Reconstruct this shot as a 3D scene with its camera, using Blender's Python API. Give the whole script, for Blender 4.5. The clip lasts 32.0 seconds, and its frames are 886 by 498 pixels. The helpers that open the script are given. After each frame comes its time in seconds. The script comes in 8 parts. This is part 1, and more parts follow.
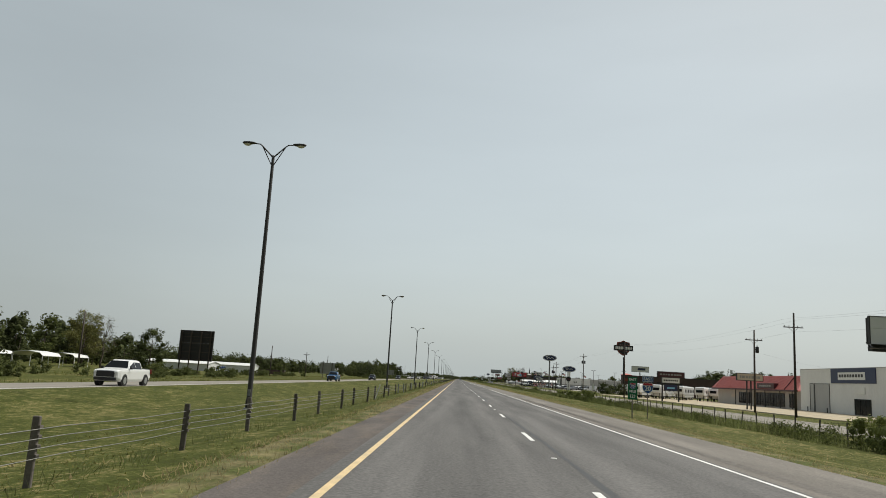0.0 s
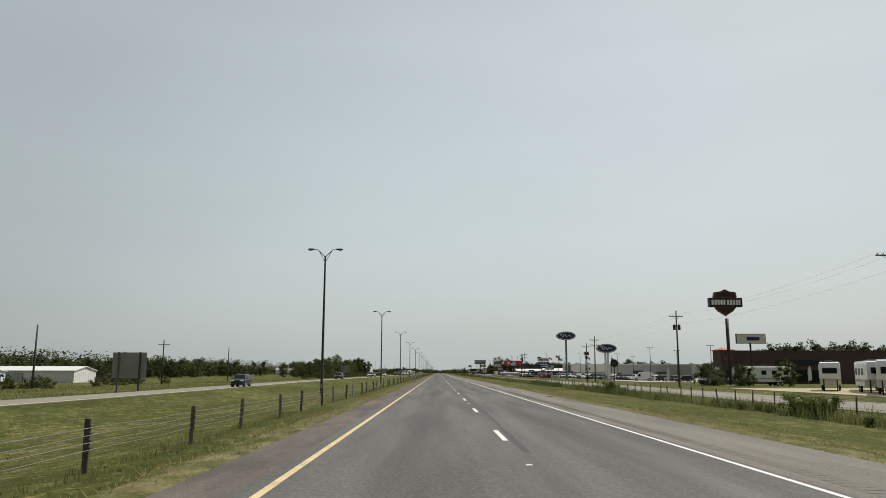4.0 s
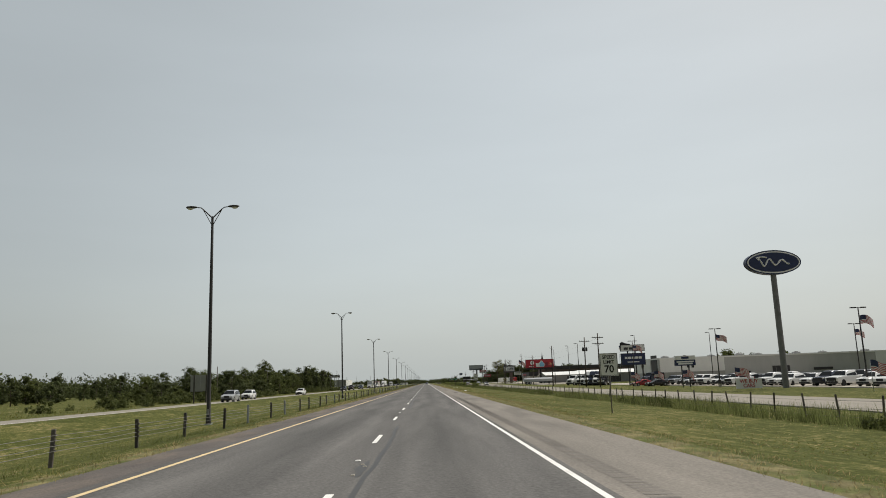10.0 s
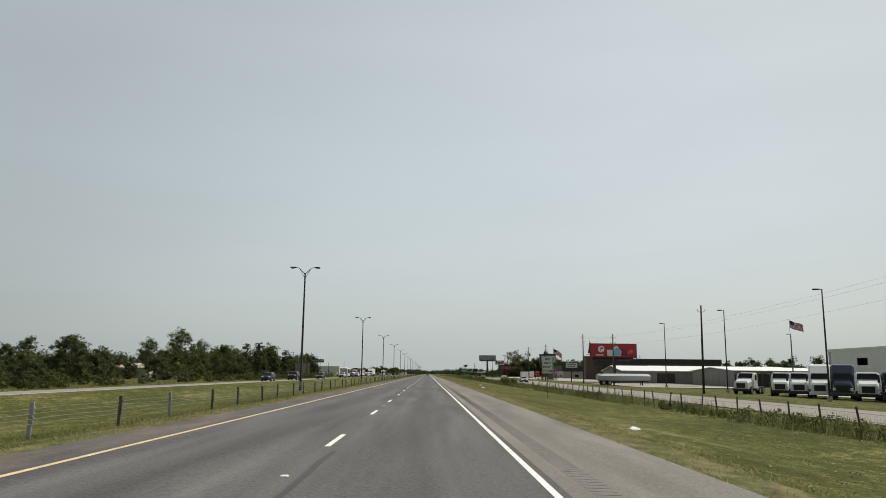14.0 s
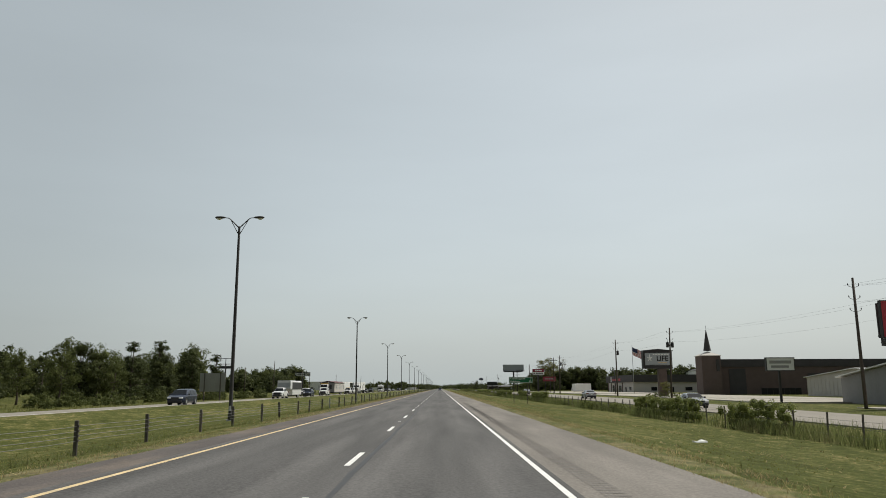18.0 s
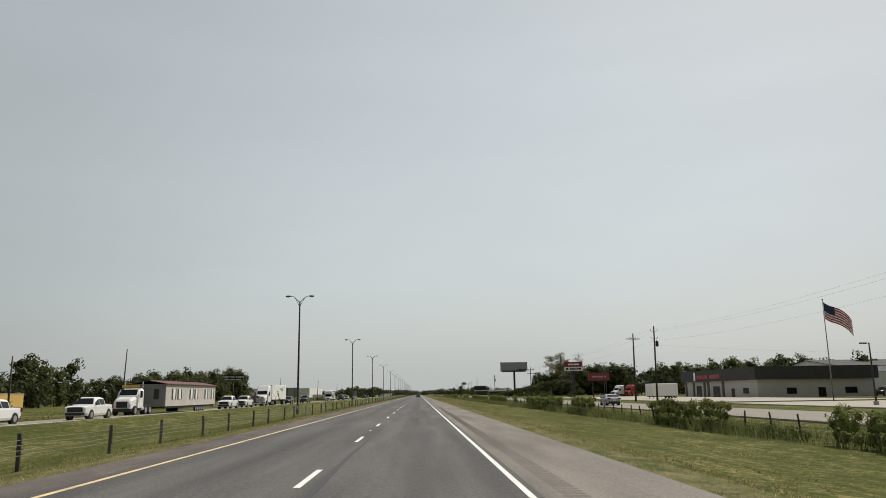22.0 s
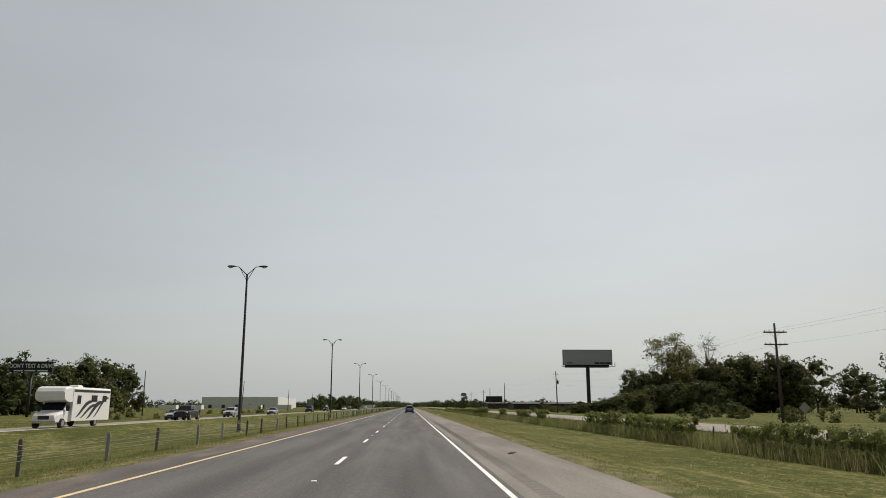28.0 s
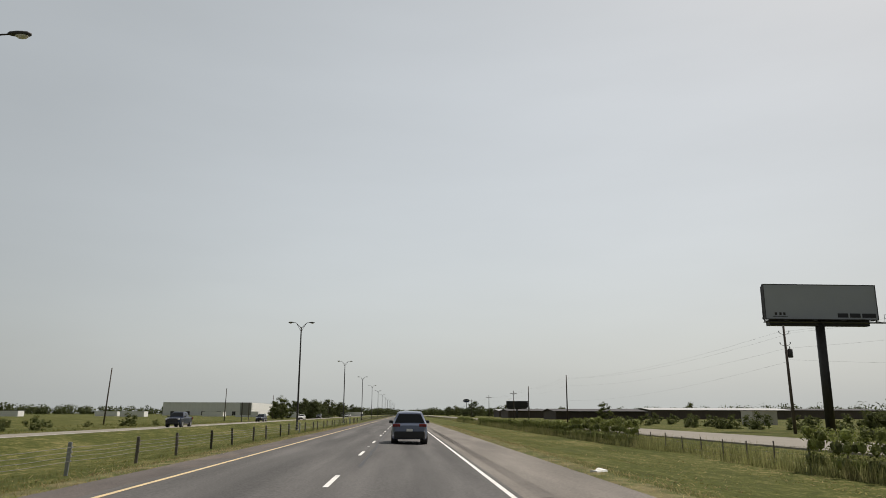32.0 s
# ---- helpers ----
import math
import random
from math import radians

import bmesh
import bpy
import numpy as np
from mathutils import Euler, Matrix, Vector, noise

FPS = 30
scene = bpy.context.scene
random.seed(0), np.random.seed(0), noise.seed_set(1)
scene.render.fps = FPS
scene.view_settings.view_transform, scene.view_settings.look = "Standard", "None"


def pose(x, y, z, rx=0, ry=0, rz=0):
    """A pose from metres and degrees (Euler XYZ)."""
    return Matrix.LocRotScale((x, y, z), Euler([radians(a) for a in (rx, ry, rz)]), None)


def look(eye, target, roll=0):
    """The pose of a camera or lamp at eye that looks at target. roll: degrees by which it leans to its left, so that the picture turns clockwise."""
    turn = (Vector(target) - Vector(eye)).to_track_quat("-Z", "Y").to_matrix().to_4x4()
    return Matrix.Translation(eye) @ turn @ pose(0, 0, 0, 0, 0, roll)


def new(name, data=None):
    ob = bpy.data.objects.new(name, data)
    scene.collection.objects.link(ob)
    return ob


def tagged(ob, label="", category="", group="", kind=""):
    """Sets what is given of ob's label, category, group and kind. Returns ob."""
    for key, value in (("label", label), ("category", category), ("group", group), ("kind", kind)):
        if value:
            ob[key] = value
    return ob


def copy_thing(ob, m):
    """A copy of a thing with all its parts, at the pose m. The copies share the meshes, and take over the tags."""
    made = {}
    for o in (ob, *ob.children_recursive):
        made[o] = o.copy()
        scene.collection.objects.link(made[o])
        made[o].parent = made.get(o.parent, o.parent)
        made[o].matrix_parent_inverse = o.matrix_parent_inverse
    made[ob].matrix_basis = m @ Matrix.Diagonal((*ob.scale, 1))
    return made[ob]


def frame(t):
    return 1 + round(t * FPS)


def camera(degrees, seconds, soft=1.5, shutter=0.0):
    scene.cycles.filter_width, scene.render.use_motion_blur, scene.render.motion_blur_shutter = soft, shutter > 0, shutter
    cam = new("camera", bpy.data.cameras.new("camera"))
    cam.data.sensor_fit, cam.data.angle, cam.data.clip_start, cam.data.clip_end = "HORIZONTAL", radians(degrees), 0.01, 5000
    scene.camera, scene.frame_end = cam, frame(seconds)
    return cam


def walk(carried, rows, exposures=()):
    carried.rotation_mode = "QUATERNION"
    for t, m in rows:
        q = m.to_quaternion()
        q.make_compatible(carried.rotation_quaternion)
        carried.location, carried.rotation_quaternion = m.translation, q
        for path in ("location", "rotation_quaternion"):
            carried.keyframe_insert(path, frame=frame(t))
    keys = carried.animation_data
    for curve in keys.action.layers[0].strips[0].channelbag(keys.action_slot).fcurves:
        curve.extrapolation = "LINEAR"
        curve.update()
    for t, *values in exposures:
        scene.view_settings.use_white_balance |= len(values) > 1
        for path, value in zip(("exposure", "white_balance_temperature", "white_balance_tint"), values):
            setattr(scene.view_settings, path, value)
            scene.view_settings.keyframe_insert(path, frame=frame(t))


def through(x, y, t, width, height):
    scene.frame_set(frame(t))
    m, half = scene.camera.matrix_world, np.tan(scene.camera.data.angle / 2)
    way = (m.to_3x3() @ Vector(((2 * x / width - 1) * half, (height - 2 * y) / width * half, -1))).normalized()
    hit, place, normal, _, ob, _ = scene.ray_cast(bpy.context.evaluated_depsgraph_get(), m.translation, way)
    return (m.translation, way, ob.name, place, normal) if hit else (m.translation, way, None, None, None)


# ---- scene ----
cam = camera(61.88, 32.0, soft=0.9)
EYE = 1.521
PATH = [
    (0, 1.555, -0.009, 1.089, 9.891, -3.256),
    (0.5, 1.632, 15.438, 0.656, 9.95, -2.989),
    (1, 1.723, 30.927, 0.288, 9.703, -1.205),
    (1.5, 1.822, 46.502, -0.038, 9.776, -1.29),
    (2, 1.919, 62.139, -0.128, 9.921, -0.86),
    (2.5, 1.985, 77.836, -0.187, 10.029, -0.894),
    (3, 2.015, 93.608, -0.323, 10.081, -0.775),
    (3.5, 2.077, 109.36, -0.368, 9.778, -0.582),
    (5.5, 2.16, 172.399, -0.627, 9.28, 1.279),
    (6, 2.284, 188.304, -1.263, 9.351, -1.125),
    (6.5, 2.547, 204.392, -1.654, 9.666, -0.973),
    (7, 2.935, 220.598, -2.054, 9.509, -0.845),
    (7.5, 3.403, 236.939, -2.136, 9.552, 0.459),
    (8, 3.898, 253.323, -2.21, 9.602, 2.119),
    (8.5, 4.258, 269.509, -1.919, 9.611, 2.159),
    (9, 4.543, 285.561, -1.658, 10.006, 1.09),
    (9.5, 4.834, 301.462, -1.502, 10.629, 0.494),
    (10, 5.078, 317.241, -1.286, 10.206, 2.027),
    (10.5, 5.251, 332.929, -1.129, 9.944, 2.048),
    (11, 5.36, 348.61, -1.17, 10.337, 0.809),
    (11.5, 5.416, 364.291, -1, 10.603, 0.415),
    (12, 5.448, 380.041, -0.841, 10.545, 0.494),
    (12.5, 5.45, 395.954, -0.854, 10.332, 0.004),
    (13, 5.496, 411.972, -0.985, 9.892, -1.002),
    (13.5, 5.629, 427.821, -1.079, 9.591, -0.945),
    (14, 5.736, 443.429, -1.151, 9.568, -0.595),
    (14.5, 5.785, 458.85, -1.054, 10.127, -0.523),
    (16.5, 5.78, 519.925, -0.328, 10.051, 2.541),
    (17, 5.731, 535.203, -0.343, 10.308, 1.178),
    (17.5, 5.627, 550.519, -0.214, 10.691, 0.666),
    (18, 5.525, 565.909, -0.241, 10.659, 0.193),
    (18.5, 5.462, 581.355, -0.405, 10.596, 0.272),
    (19, 5.444, 596.802, -0.614, 10.639, 0.186),
    (19.5, 5.484, 612.244, -1, 10.797, 0.313),
    (20, 5.546, 627.729, -1.416, 10.858, 1.114),
    (20.5, 5.597, 643.293, -1.67, 11.043, 1.494),
    (21, 5.655, 658.956, -1.755, 11.12, 0.99),
    (21.5, 5.704, 674.543, -1.79, 11.163, 0.704),
    (22, 5.731, 690.113, -1.858, 11.077, 0.882),
    (22.5, 5.746, 705.66, -2.038, 10.927, 1.036),
    (23, 5.75, 721.174, -2.17, 10.939, 0.974),
    (23.5, 5.739, 736.635, -2.172, 11.043, 0.901),
    (24, 5.721, 752.079, -2.078, 10.985, 0.999),
    (24.5, 5.706, 767.627, -2.069, 11.085, 0.706),
    (25, 5.652, 783.213, -2.062, 11.368, 0.168),
    (25.5, 5.615, 798.872, -2.264, 11.572, -0.144),
    (27.5, 5.608, 861.873, -2.525, 11.753, 0.133),
    (28, 5.606, 877.653, -2.533, 12, 0.046),
    (28.5, 5.582, 893.417, -2.413, 12.151, 0.051),
    (29, 5.539, 909.156, -2.434, 12.074, 0.009),
    (29.5, 5.473, 924.867, -2.391, 11.953, -0.116),
    (30, 5.405, 940.563, -2.433, 11.949, 0.028),
    (30.5, 5.351, 956.274, -2.43, 11.859, 0.242),
    (31, 5.335, 972.086, -2.619, 12.138, 0.315),
    (31.5, 5.332, 987.935, -2.791, 12.293, -0.116),
    (32, 5.308, 1003.68, -2.926, 12.582, -0.179),
]
LIFT = {3: 0.08, 7: 0.045}             # the car rides up over two swells
walk(cam, [(t, pose(x, y, EYE + LIFT.get(t, 0.0), 90 + pitch, roll, yaw)) for t, x, y, yaw, pitch, roll in PATH],
     exposures=[(0, 0, 6400, 7), (3, 0, 6430, 7), (8, 0, 6540, 9), (12, 0, 6500, 9), (14, 0, 6430, 8), (18, 0, 6400, 8), (20, 0, 6560, 10), (24, 0, 6560, 10), (26, 0, 6620, 12), (32, 0, 6640, 12)])

# ---- light: hazy noon sky, sun ahead and to the side ----
SUN_AZ, SUN_EL = 58.0, 56.0          # degrees from +y towards +x, above the horizon
world = bpy.data.worlds.new("hazy_sky")
scene.world = world
world.use_nodes = True
wn, wl = world.node_tree.nodes, world.node_tree.links
sky = wn.new("ShaderNodeTexSky")
sky.sky_type, sky.sun_disc = "NISHITA", False
sky.sun_elevation, sky.sun_rotation = radians(SUN_EL), radians(SUN_AZ)
sky.air_density, sky.dust_density, sky.ozone_density = 1.0, 5.0, 1.0
haze = wn.new("ShaderNodeMixRGB")
haze.inputs["Fac"].default_value = 0.66
haze.inputs["Color2"].default_value = (6.13, 6.6, 6.53, 1)
wl.new(sky.outputs["Color"], haze.inputs["Color1"])
# broad bright veil added to the sky ahead, with faint thin cloud
at = wn.new("ShaderNodeTexCoord")
veil = wn.new("ShaderNodeVectorMath")
veil.operation = "DOT_PRODUCT"
veil.inputs[1].default_value = (0.17, 0.985, 0.0)
cloud = wn.new("ShaderNodeTexNoise")
cloud.inputs["Scale"].default_value, cloud.inputs["Detail"].default_value = 2.2, 5
flat = wn.new("ShaderNodeMapping")
flat.inputs["Scale"].default_value = (1.0, 1.0, 4.5)
wl.new(at.outputs["Generated"], veil.inputs[0])
wl.new(at.outputs["Generated"], flat.inputs["Vector"])
wl.new(flat.outputs["Vector"], cloud.inputs["Vector"])
lift, puff, both, thick = wn.new("ShaderNodeMapRange"), wn.new("ShaderNodeMapRange"), wn.new("ShaderNodeMath"), wn.new("ShaderNodeVectorMath")
lift.interpolation_type = "SMOOTHSTEP"
lift.inputs["From Min"].default_value, lift.inputs["From Max"].default_value = 0.72, 1.0
lift.inputs["To Min"].default_value, lift.inputs["To Max"].default_value = 0.92, 1.16
puff.inputs["From Min"].default_value, puff.inputs["From Max"].default_value = 0.3, 0.7
puff.inputs["To Min"].default_value, puff.inputs["To Max"].default_value = 0.97, 1.03
both.operation, thick.operation = "MULTIPLY", "SCALE"
wl.new(veil.outputs["Value"], lift.inputs["Value"])
wl.new(cloud.outputs["Fac"], puff.inputs["Value"])
shade, dim = wn.new("ShaderNodeMapRange"), wn.new("ShaderNodeMath")   # sky behind the camera dimmed, to darken faces turned that way
shade.interpolation_type = "SMOOTHSTEP"
shade.inputs["From Min"].default_value, shade.inputs["From Max"].default_value = -0.7, 0.6
shade.inputs["To Min"].default_value, shade.inputs["To Max"].default_value = 0.5, 1.0
dim.operation = "MULTIPLY"
wl.new(veil.outputs["Value"], shade.inputs["Value"])
wl.new(shade.outputs["Result"], dim.inputs[0])
wl.new(lift.outputs["Result"], dim.inputs[1])
wl.new(dim.outputs[0], both.inputs[0])
wl.new(puff.outputs["Result"], both.inputs[1])
wl.new(haze.outputs["Color"], thick.inputs[0])
wl.new(both.outputs[0], thick.inputs["Scale"])
wl.new(thick.outputs["Vector"], wn["Background"].inputs["Color"])
wn["Background"].inputs["Strength"].default_value = 0.097
sun = new("sun", bpy.data.lights.new("sun", "SUN"))
sun.data.energy, sun.data.angle, sun.data.color = 3.6, radians(0.6), (1.0, 0.95, 0.87)
_a, _e = radians(SUN_AZ), radians(SUN_EL)
sun.matrix_world = look((200 * math.sin(_a) * math.cos(_e), 200 * math.cos(_a) * math.cos(_e), 200 * math.sin(_e)), (0, 0, 0))


# ---- materials ----
def material(name, col, rough=0.6, metal=0.0, vary=0.12, scale=4.0, fine=60.0, bump=0.0, local=False, jitter=0.0,
             second=None, second_at=0.55, stretch=(1, 1, 1), spec=0.5, emit=None, island=0.0, through=0.0, round_grain=False):
    """A surface with broad stains and fine grain; second: a colour that shows in broad patches."""
    m = bpy.data.materials.new(name)
    m.use_nodes = True
    n, l = m.node_tree.nodes, m.node_tree.links
    b = n["Principled BSDF"]
    b.inputs["Roughness"].default_value, b.inputs["Metallic"].default_value = rough, metal
    b.inputs["Specular IOR Level"].default_value = spec
    coord = n.new("ShaderNodeTexCoord") if local else n.new("ShaderNodeNewGeometry")
    mp = n.new("ShaderNodeMapping")
    mp.inputs["Scale"].default_value = stretch
    l.new(coord.outputs["Object" if local else "Position"], mp.inputs["Vector"])
    broad, grain = n.new("ShaderNodeTexNoise"), n.new("ShaderNodeTexNoise")
    broad.inputs["Scale"].default_value, broad.inputs["Detail"].default_value = scale, 4
    grain.inputs["Scale"].default_value, grain.inputs["Detail"].default_value = fine, 3
    l.new(mp.outputs["Vector"], broad.inputs["Vector"])
    l.new(coord.outputs["Object" if local else "Position"] if round_grain else mp.outputs["Vector"], grain.inputs["Vector"])
    add = n.new("ShaderNodeMath")
    add.operation = "ADD"
    l.new(broad.outputs["Fac"], add.inputs[0])
    l.new(grain.outputs["Fac"], add.inputs[1])
    rng = n.new("ShaderNodeMapRange")
    rng.inputs["From Min"].default_value, rng.inputs["From Max"].default_value = 0.6, 1.4
    rng.inputs["To Min"].default_value, rng.inputs["To Max"].default_value = 1 - vary, 1 + vary
    l.new(add.outputs[0], rng.inputs["Value"])
    factor = rng.outputs["Result"]
    source = None
    if jitter:
        source = n.new("ShaderNodeObjectInfo").outputs["Random"]
    if island:
        source, jitter = n.new("ShaderNodeNewGeometry").outputs["Random Per Island"], island
    if source:
        jr, mul = n.new("ShaderNodeMapRange"), n.new("ShaderNodeMath")
        jr.inputs["To Min"].default_value, jr.inputs["To Max"].default_value = 1 - jitter, 1 + jitter
        mul.operation = "MULTIPLY"
        l.new(source, jr.inputs["Value"])
        l.new(jr.outputs["Result"], mul.inputs[0])
        l.new(factor, mul.inputs[1])
        factor = mul.outputs[0]
    tint = n.new("ShaderNodeMixRGB")
    tint.blend_type = "MULTIPLY"
    tint.inputs["Fac"].default_value = 1
    tint.inputs["Color1"].default_value = (*col, 1)
    if second:
        ramp, mix = n.new("ShaderNodeMapRange"), n.new("ShaderNodeMixRGB")
        patch = n.new("ShaderNodeTexNoise")
        patch.inputs["Scale"].default_value, patch.inputs["Detail"].default_value = scale * 0.6, 6
        patch.inputs["Roughness"].default_value = 0.65
        l.new(mp.outputs["Vector"], patch.inputs["Vector"])
        ramp.inputs["From Min"].default_value, ramp.inputs["From Max"].default_value = second_at - 0.07, second_at + 0.1
        l.new(patch.outputs["Fac"], ramp.inputs["Value"])
        mix.inputs["Color1"].default_value, mix.inputs["Color2"].default_value = (*col, 1), (*second, 1)
        l.new(ramp.outputs["Result"], mix.inputs["Fac"])
        l.new(mix.outputs["Color"], tint.inputs["Color1"])
    l.new(factor, tint.inputs["Color2"])
    l.new(tint.outputs["Color"], b.inputs["Base Color"])
    if bump:
        bp = n.new("ShaderNodeBump")
        bp.inputs["Strength"].default_value, bp.inputs["Distance"].default_value = bump, 0.02
        l.new(add.outputs[0], bp.inputs["Height"])
        l.new(bp.outputs["Normal"], b.inputs["Normal"])
    if emit:
        b.inputs["Emission Color"].default_value, b.inputs["Emission Strength"].default_value = (*emit[:3], 1), emit[3]
    if through:
        tr, ms = n.new("ShaderNodeBsdfTranslucent"), n.new("ShaderNodeMixShader")
        l.new(tint.outputs["Color"], tr.inputs["Color"])
        ms.inputs["Fac"].default_value = through
        l.new(b.outputs["BSDF"], ms.inputs[1])
        l.new(tr.outputs["BSDF"], ms.inputs[2])
        l.new(ms.outputs["Shader"], n["Material Output"].inputs["Surface"])
    return m


M = {}
def grass_surface():
    """Mown turf: mottled at three sizes, dry patches drawn out along the mowing."""
    m = bpy.data.materials.new("mown_grass")
    m.use_nodes = True
    n, l = m.node_tree.nodes, m.node_tree.links
    b = n["Principled BSDF"]
    b.inputs["Roughness"].default_value, b.inputs["Specular IOR Level"].default_value = 0.95, 0.08
    geo = n.new("ShaderNodeNewGeometry")
    layers = []
    for scale, stretch, detail in ((0.16, (1, 0.35, 1), 4), (1.1, (1.2, 0.42, 1), 5), (2.9, (1, 0.85, 1), 5), (12.0, (1, 1, 1), 4)):
        mp, tx = n.new("ShaderNodeMapping"), n.new("ShaderNodeTexNoise")
        mp.inputs["Scale"].default_value = stretch
        tx.inputs["Scale"].default_value, tx.inputs["Detail"].default_value, tx.inputs["Roughness"].default_value = scale, detail, 0.62
        l.new(geo.outputs["Position"], mp.inputs["Vector"])
        l.new(mp.outputs["Vector"], tx.inputs["Vector"])
        layers.append(tx.outputs["Fac"])
    total = None
    for out, weight in zip(layers, (0.5, 0.62, 0.78, 0.95)):
        mul = n.new("ShaderNodeMath")
        mul.operation = "MULTIPLY_ADD"
        mul.inputs[1].default_value = weight
        l.new(out, mul.inputs[0])
        if total:
            l.new(total, mul.inputs[2])
        else:
            mul.inputs[2].default_value = -0.925
        total = mul.outputs[0]
    spread = n.new("ShaderNodeMapRange")
    spread.inputs["From Min"].default_value, spread.inputs["From Max"].default_value = 0.27, 0.73
    l.new(total, spread.inputs["Value"])
    ramp = n.new("ShaderNodeValToRGB")
    e = ramp.color_ramp.elements
    e[0].position, e[0].color = 0.12, (0.050, 0.053, 0.012, 1)
    e[1].position, e[1].color = 0.95, (0.24, 0.20, 0.09, 1)
    for at_, col_ in ((0.36, (0.056, 0.068, 0.015, 1)), (0.54, (0.075, 0.086, 0.020, 1)), (0.72, (0.108, 0.106, 0.031, 1))):
        k = ramp.color_ramp.elements.new(at_)
        k.color = col_
    l.new(spread.outputs["Result"], ramp.inputs["Fac"])
    l.new(ramp.outputs["Color"], b.inputs["Base Color"])
    bp = n.new("ShaderNodeBump")
    bp.inputs["Strength"].default_value, bp.inputs["Distance"].default_value = 0.6, 0.08
    l.new(total, bp.inputs["Height"])
    l.new(bp.outputs["Normal"], b.inputs["Normal"])
    return m


def worn_lanes(m):
    """Wheel paths polished pale and an oil-dark band down the middle of both lanes, wandering a little."""
    n, l = m.node_tree.nodes, m.node_tree.links
    b = n["Principled BSDF"]
    old = b.inputs["Base Color"].links[0].from_socket
    geo, sep, wob, add = n.new("ShaderNodeNewGeometry"), n.new("ShaderNodeSeparateXYZ"), n.new("ShaderNodeTexNoise"), n.new("ShaderNodeMath")
    slow = n.new("ShaderNodeMapping")
    slow.inputs["Scale"].default_value = (0.25, 0.02, 1)
    wob.inputs["Scale"].default_value, wob.inputs["Detail"].default_value = 1.0, 3
    l.new(geo.outputs["Position"], sep.inputs[0])
    l.new(geo.outputs["Position"], slow.inputs["Vector"])
    l.new(slow.outputs["Vector"], wob.inputs["Vector"])
    add.operation = "MULTIPLY_ADD"
    add.inputs[1].default_value = 0.7
    l.new(wob.outputs["Fac"], add.inputs[0])
    l.new(sep.outputs["X"], add.inputs[2])
    rng_ = n.new("ShaderNodeMapRange")
    rng_.inputs["From Min"].default_value, rng_.inputs["From Max"].default_value = 0.35, 7.67
    l.new(add.outputs[0], rng_.inputs["Value"])
    ramp = n.new("ShaderNodeValToRGB")
    stops = []
    for lane in (0.0, 0.5):
        stops += [(lane + 0.015, 0.96), (lane + 0.12, 1.12), (lane + 0.25, 0.84), (lane + 0.38, 1.1), (lane + 0.47, 0.95)]
    e = ramp.color_ramp.elements
    for k, (at_, g_) in enumerate(stops):
        el = e[0] if k == 0 else e.new(at_) if k < len(stops) - 1 else e[len(e) - 1]
        el.position, el.color = at_, (g_ * 0.5, g_ * 0.5, g_ * 0.5, 1)
    l.new(rng_.outputs["Result"], ramp.inputs["Fac"])
    mul, dbl = n.new("ShaderNodeVectorMath"), n.new("ShaderNodeVectorMath")
    mul.operation, dbl.operation = "MULTIPLY", "SCALE"
    tone_along = n.new("ShaderNodeMapRange")              # the pavement is paler where the stretch begins, darker further on
    tone_along.inputs["From Min"].default_value, tone_along.inputs["From Max"].default_value = 40.0, 420.0
    tone_along.inputs["To Min"].default_value, tone_along.inputs["To Max"].default_value = 2.4, 1.9
    l.new(sep.outputs["Y"], tone_along.inputs["Value"])
    l.new(tone_along.outputs["Result"], dbl.inputs["Scale"])
    l.new(ramp.outputs["Color"], dbl.inputs[0])
    l.new(dbl.outputs["Vector"], mul.inputs[0])
    l.new(old, mul.inputs[1])
    l.new(mul.outputs["Vector"], b.inputs["Base Color"])
    return m


M["grass"] = grass_surface()
M["asphalt"] = material("worn_asphalt", (0.091, 0.087, 0.083), 0.85, vary=0.5, scale=1.2, fine=17, round_grain=True, bump=0.6, second=(0.108, 0.103, 0.098), second_at=0.5, stretch=(1, 0.06, 1), spec=0.3)
M["shoulder"] = material("pale_shoulder_asphalt", (0.196, 0.178, 0.157), 0.9, vary=0.4, scale=0.8, fine=17, round_grain=True, bump=0.5, second=(0.162, 0.147, 0.131), second_at=0.54, stretch=(1, 0.12, 1), spec=0.2)
M["shoulder_dark"] = material("dark_inner_shoulder", (0.105, 0.092, 0.085), 0.92, vary=0.4, scale=1.3, fine=24, round_grain=True, bump=0.5, second=(0.15, 0.125, 0.105), second_at=0.53, stretch=(1, 0.25, 1), spec=0.2)
M["asphalt"] = worn_lanes(M["asphalt"])
M["sandy_concrete"] = material("sandy_concrete", (0.43, 0.36, 0.25), 0.9, vary=0.18, scale=0.3, fine=20, bump=0.3, second=(0.36, 0.32, 0.25), second_at=0.55, spec=0.2)
M["old_concrete"] = material("sun_bleached_concrete", (0.37, 0.34, 0.29), 0.9, vary=0.16, scale=0.35, fine=20, bump=0.3, second=(0.35, 0.325, 0.28), second_at=0.52, spec=0.2)
M["far_road"] = material("grey_carriageway", (0.25, 0.228, 0.195), 0.88, vary=0.14, scale=0.8, fine=40, bump=0.4, stretch=(1, 0.1, 1), spec=0.2)
M["yellow_paint"] = material("road_yellow_paint", (0.66, 0.50, 0.27), 0.7, vary=0.22, scale=2.5, fine=60, bump=0.2, second=(0.50, 0.40, 0.25), second_at=0.55)
M["white_paint"] = material("road_white_paint", (0.74, 0.73, 0.70), 0.7, vary=0.16, scale=2.5, fine=60, bump=0.2, second=(0.5, 0.48, 0.46), second_at=0.66)
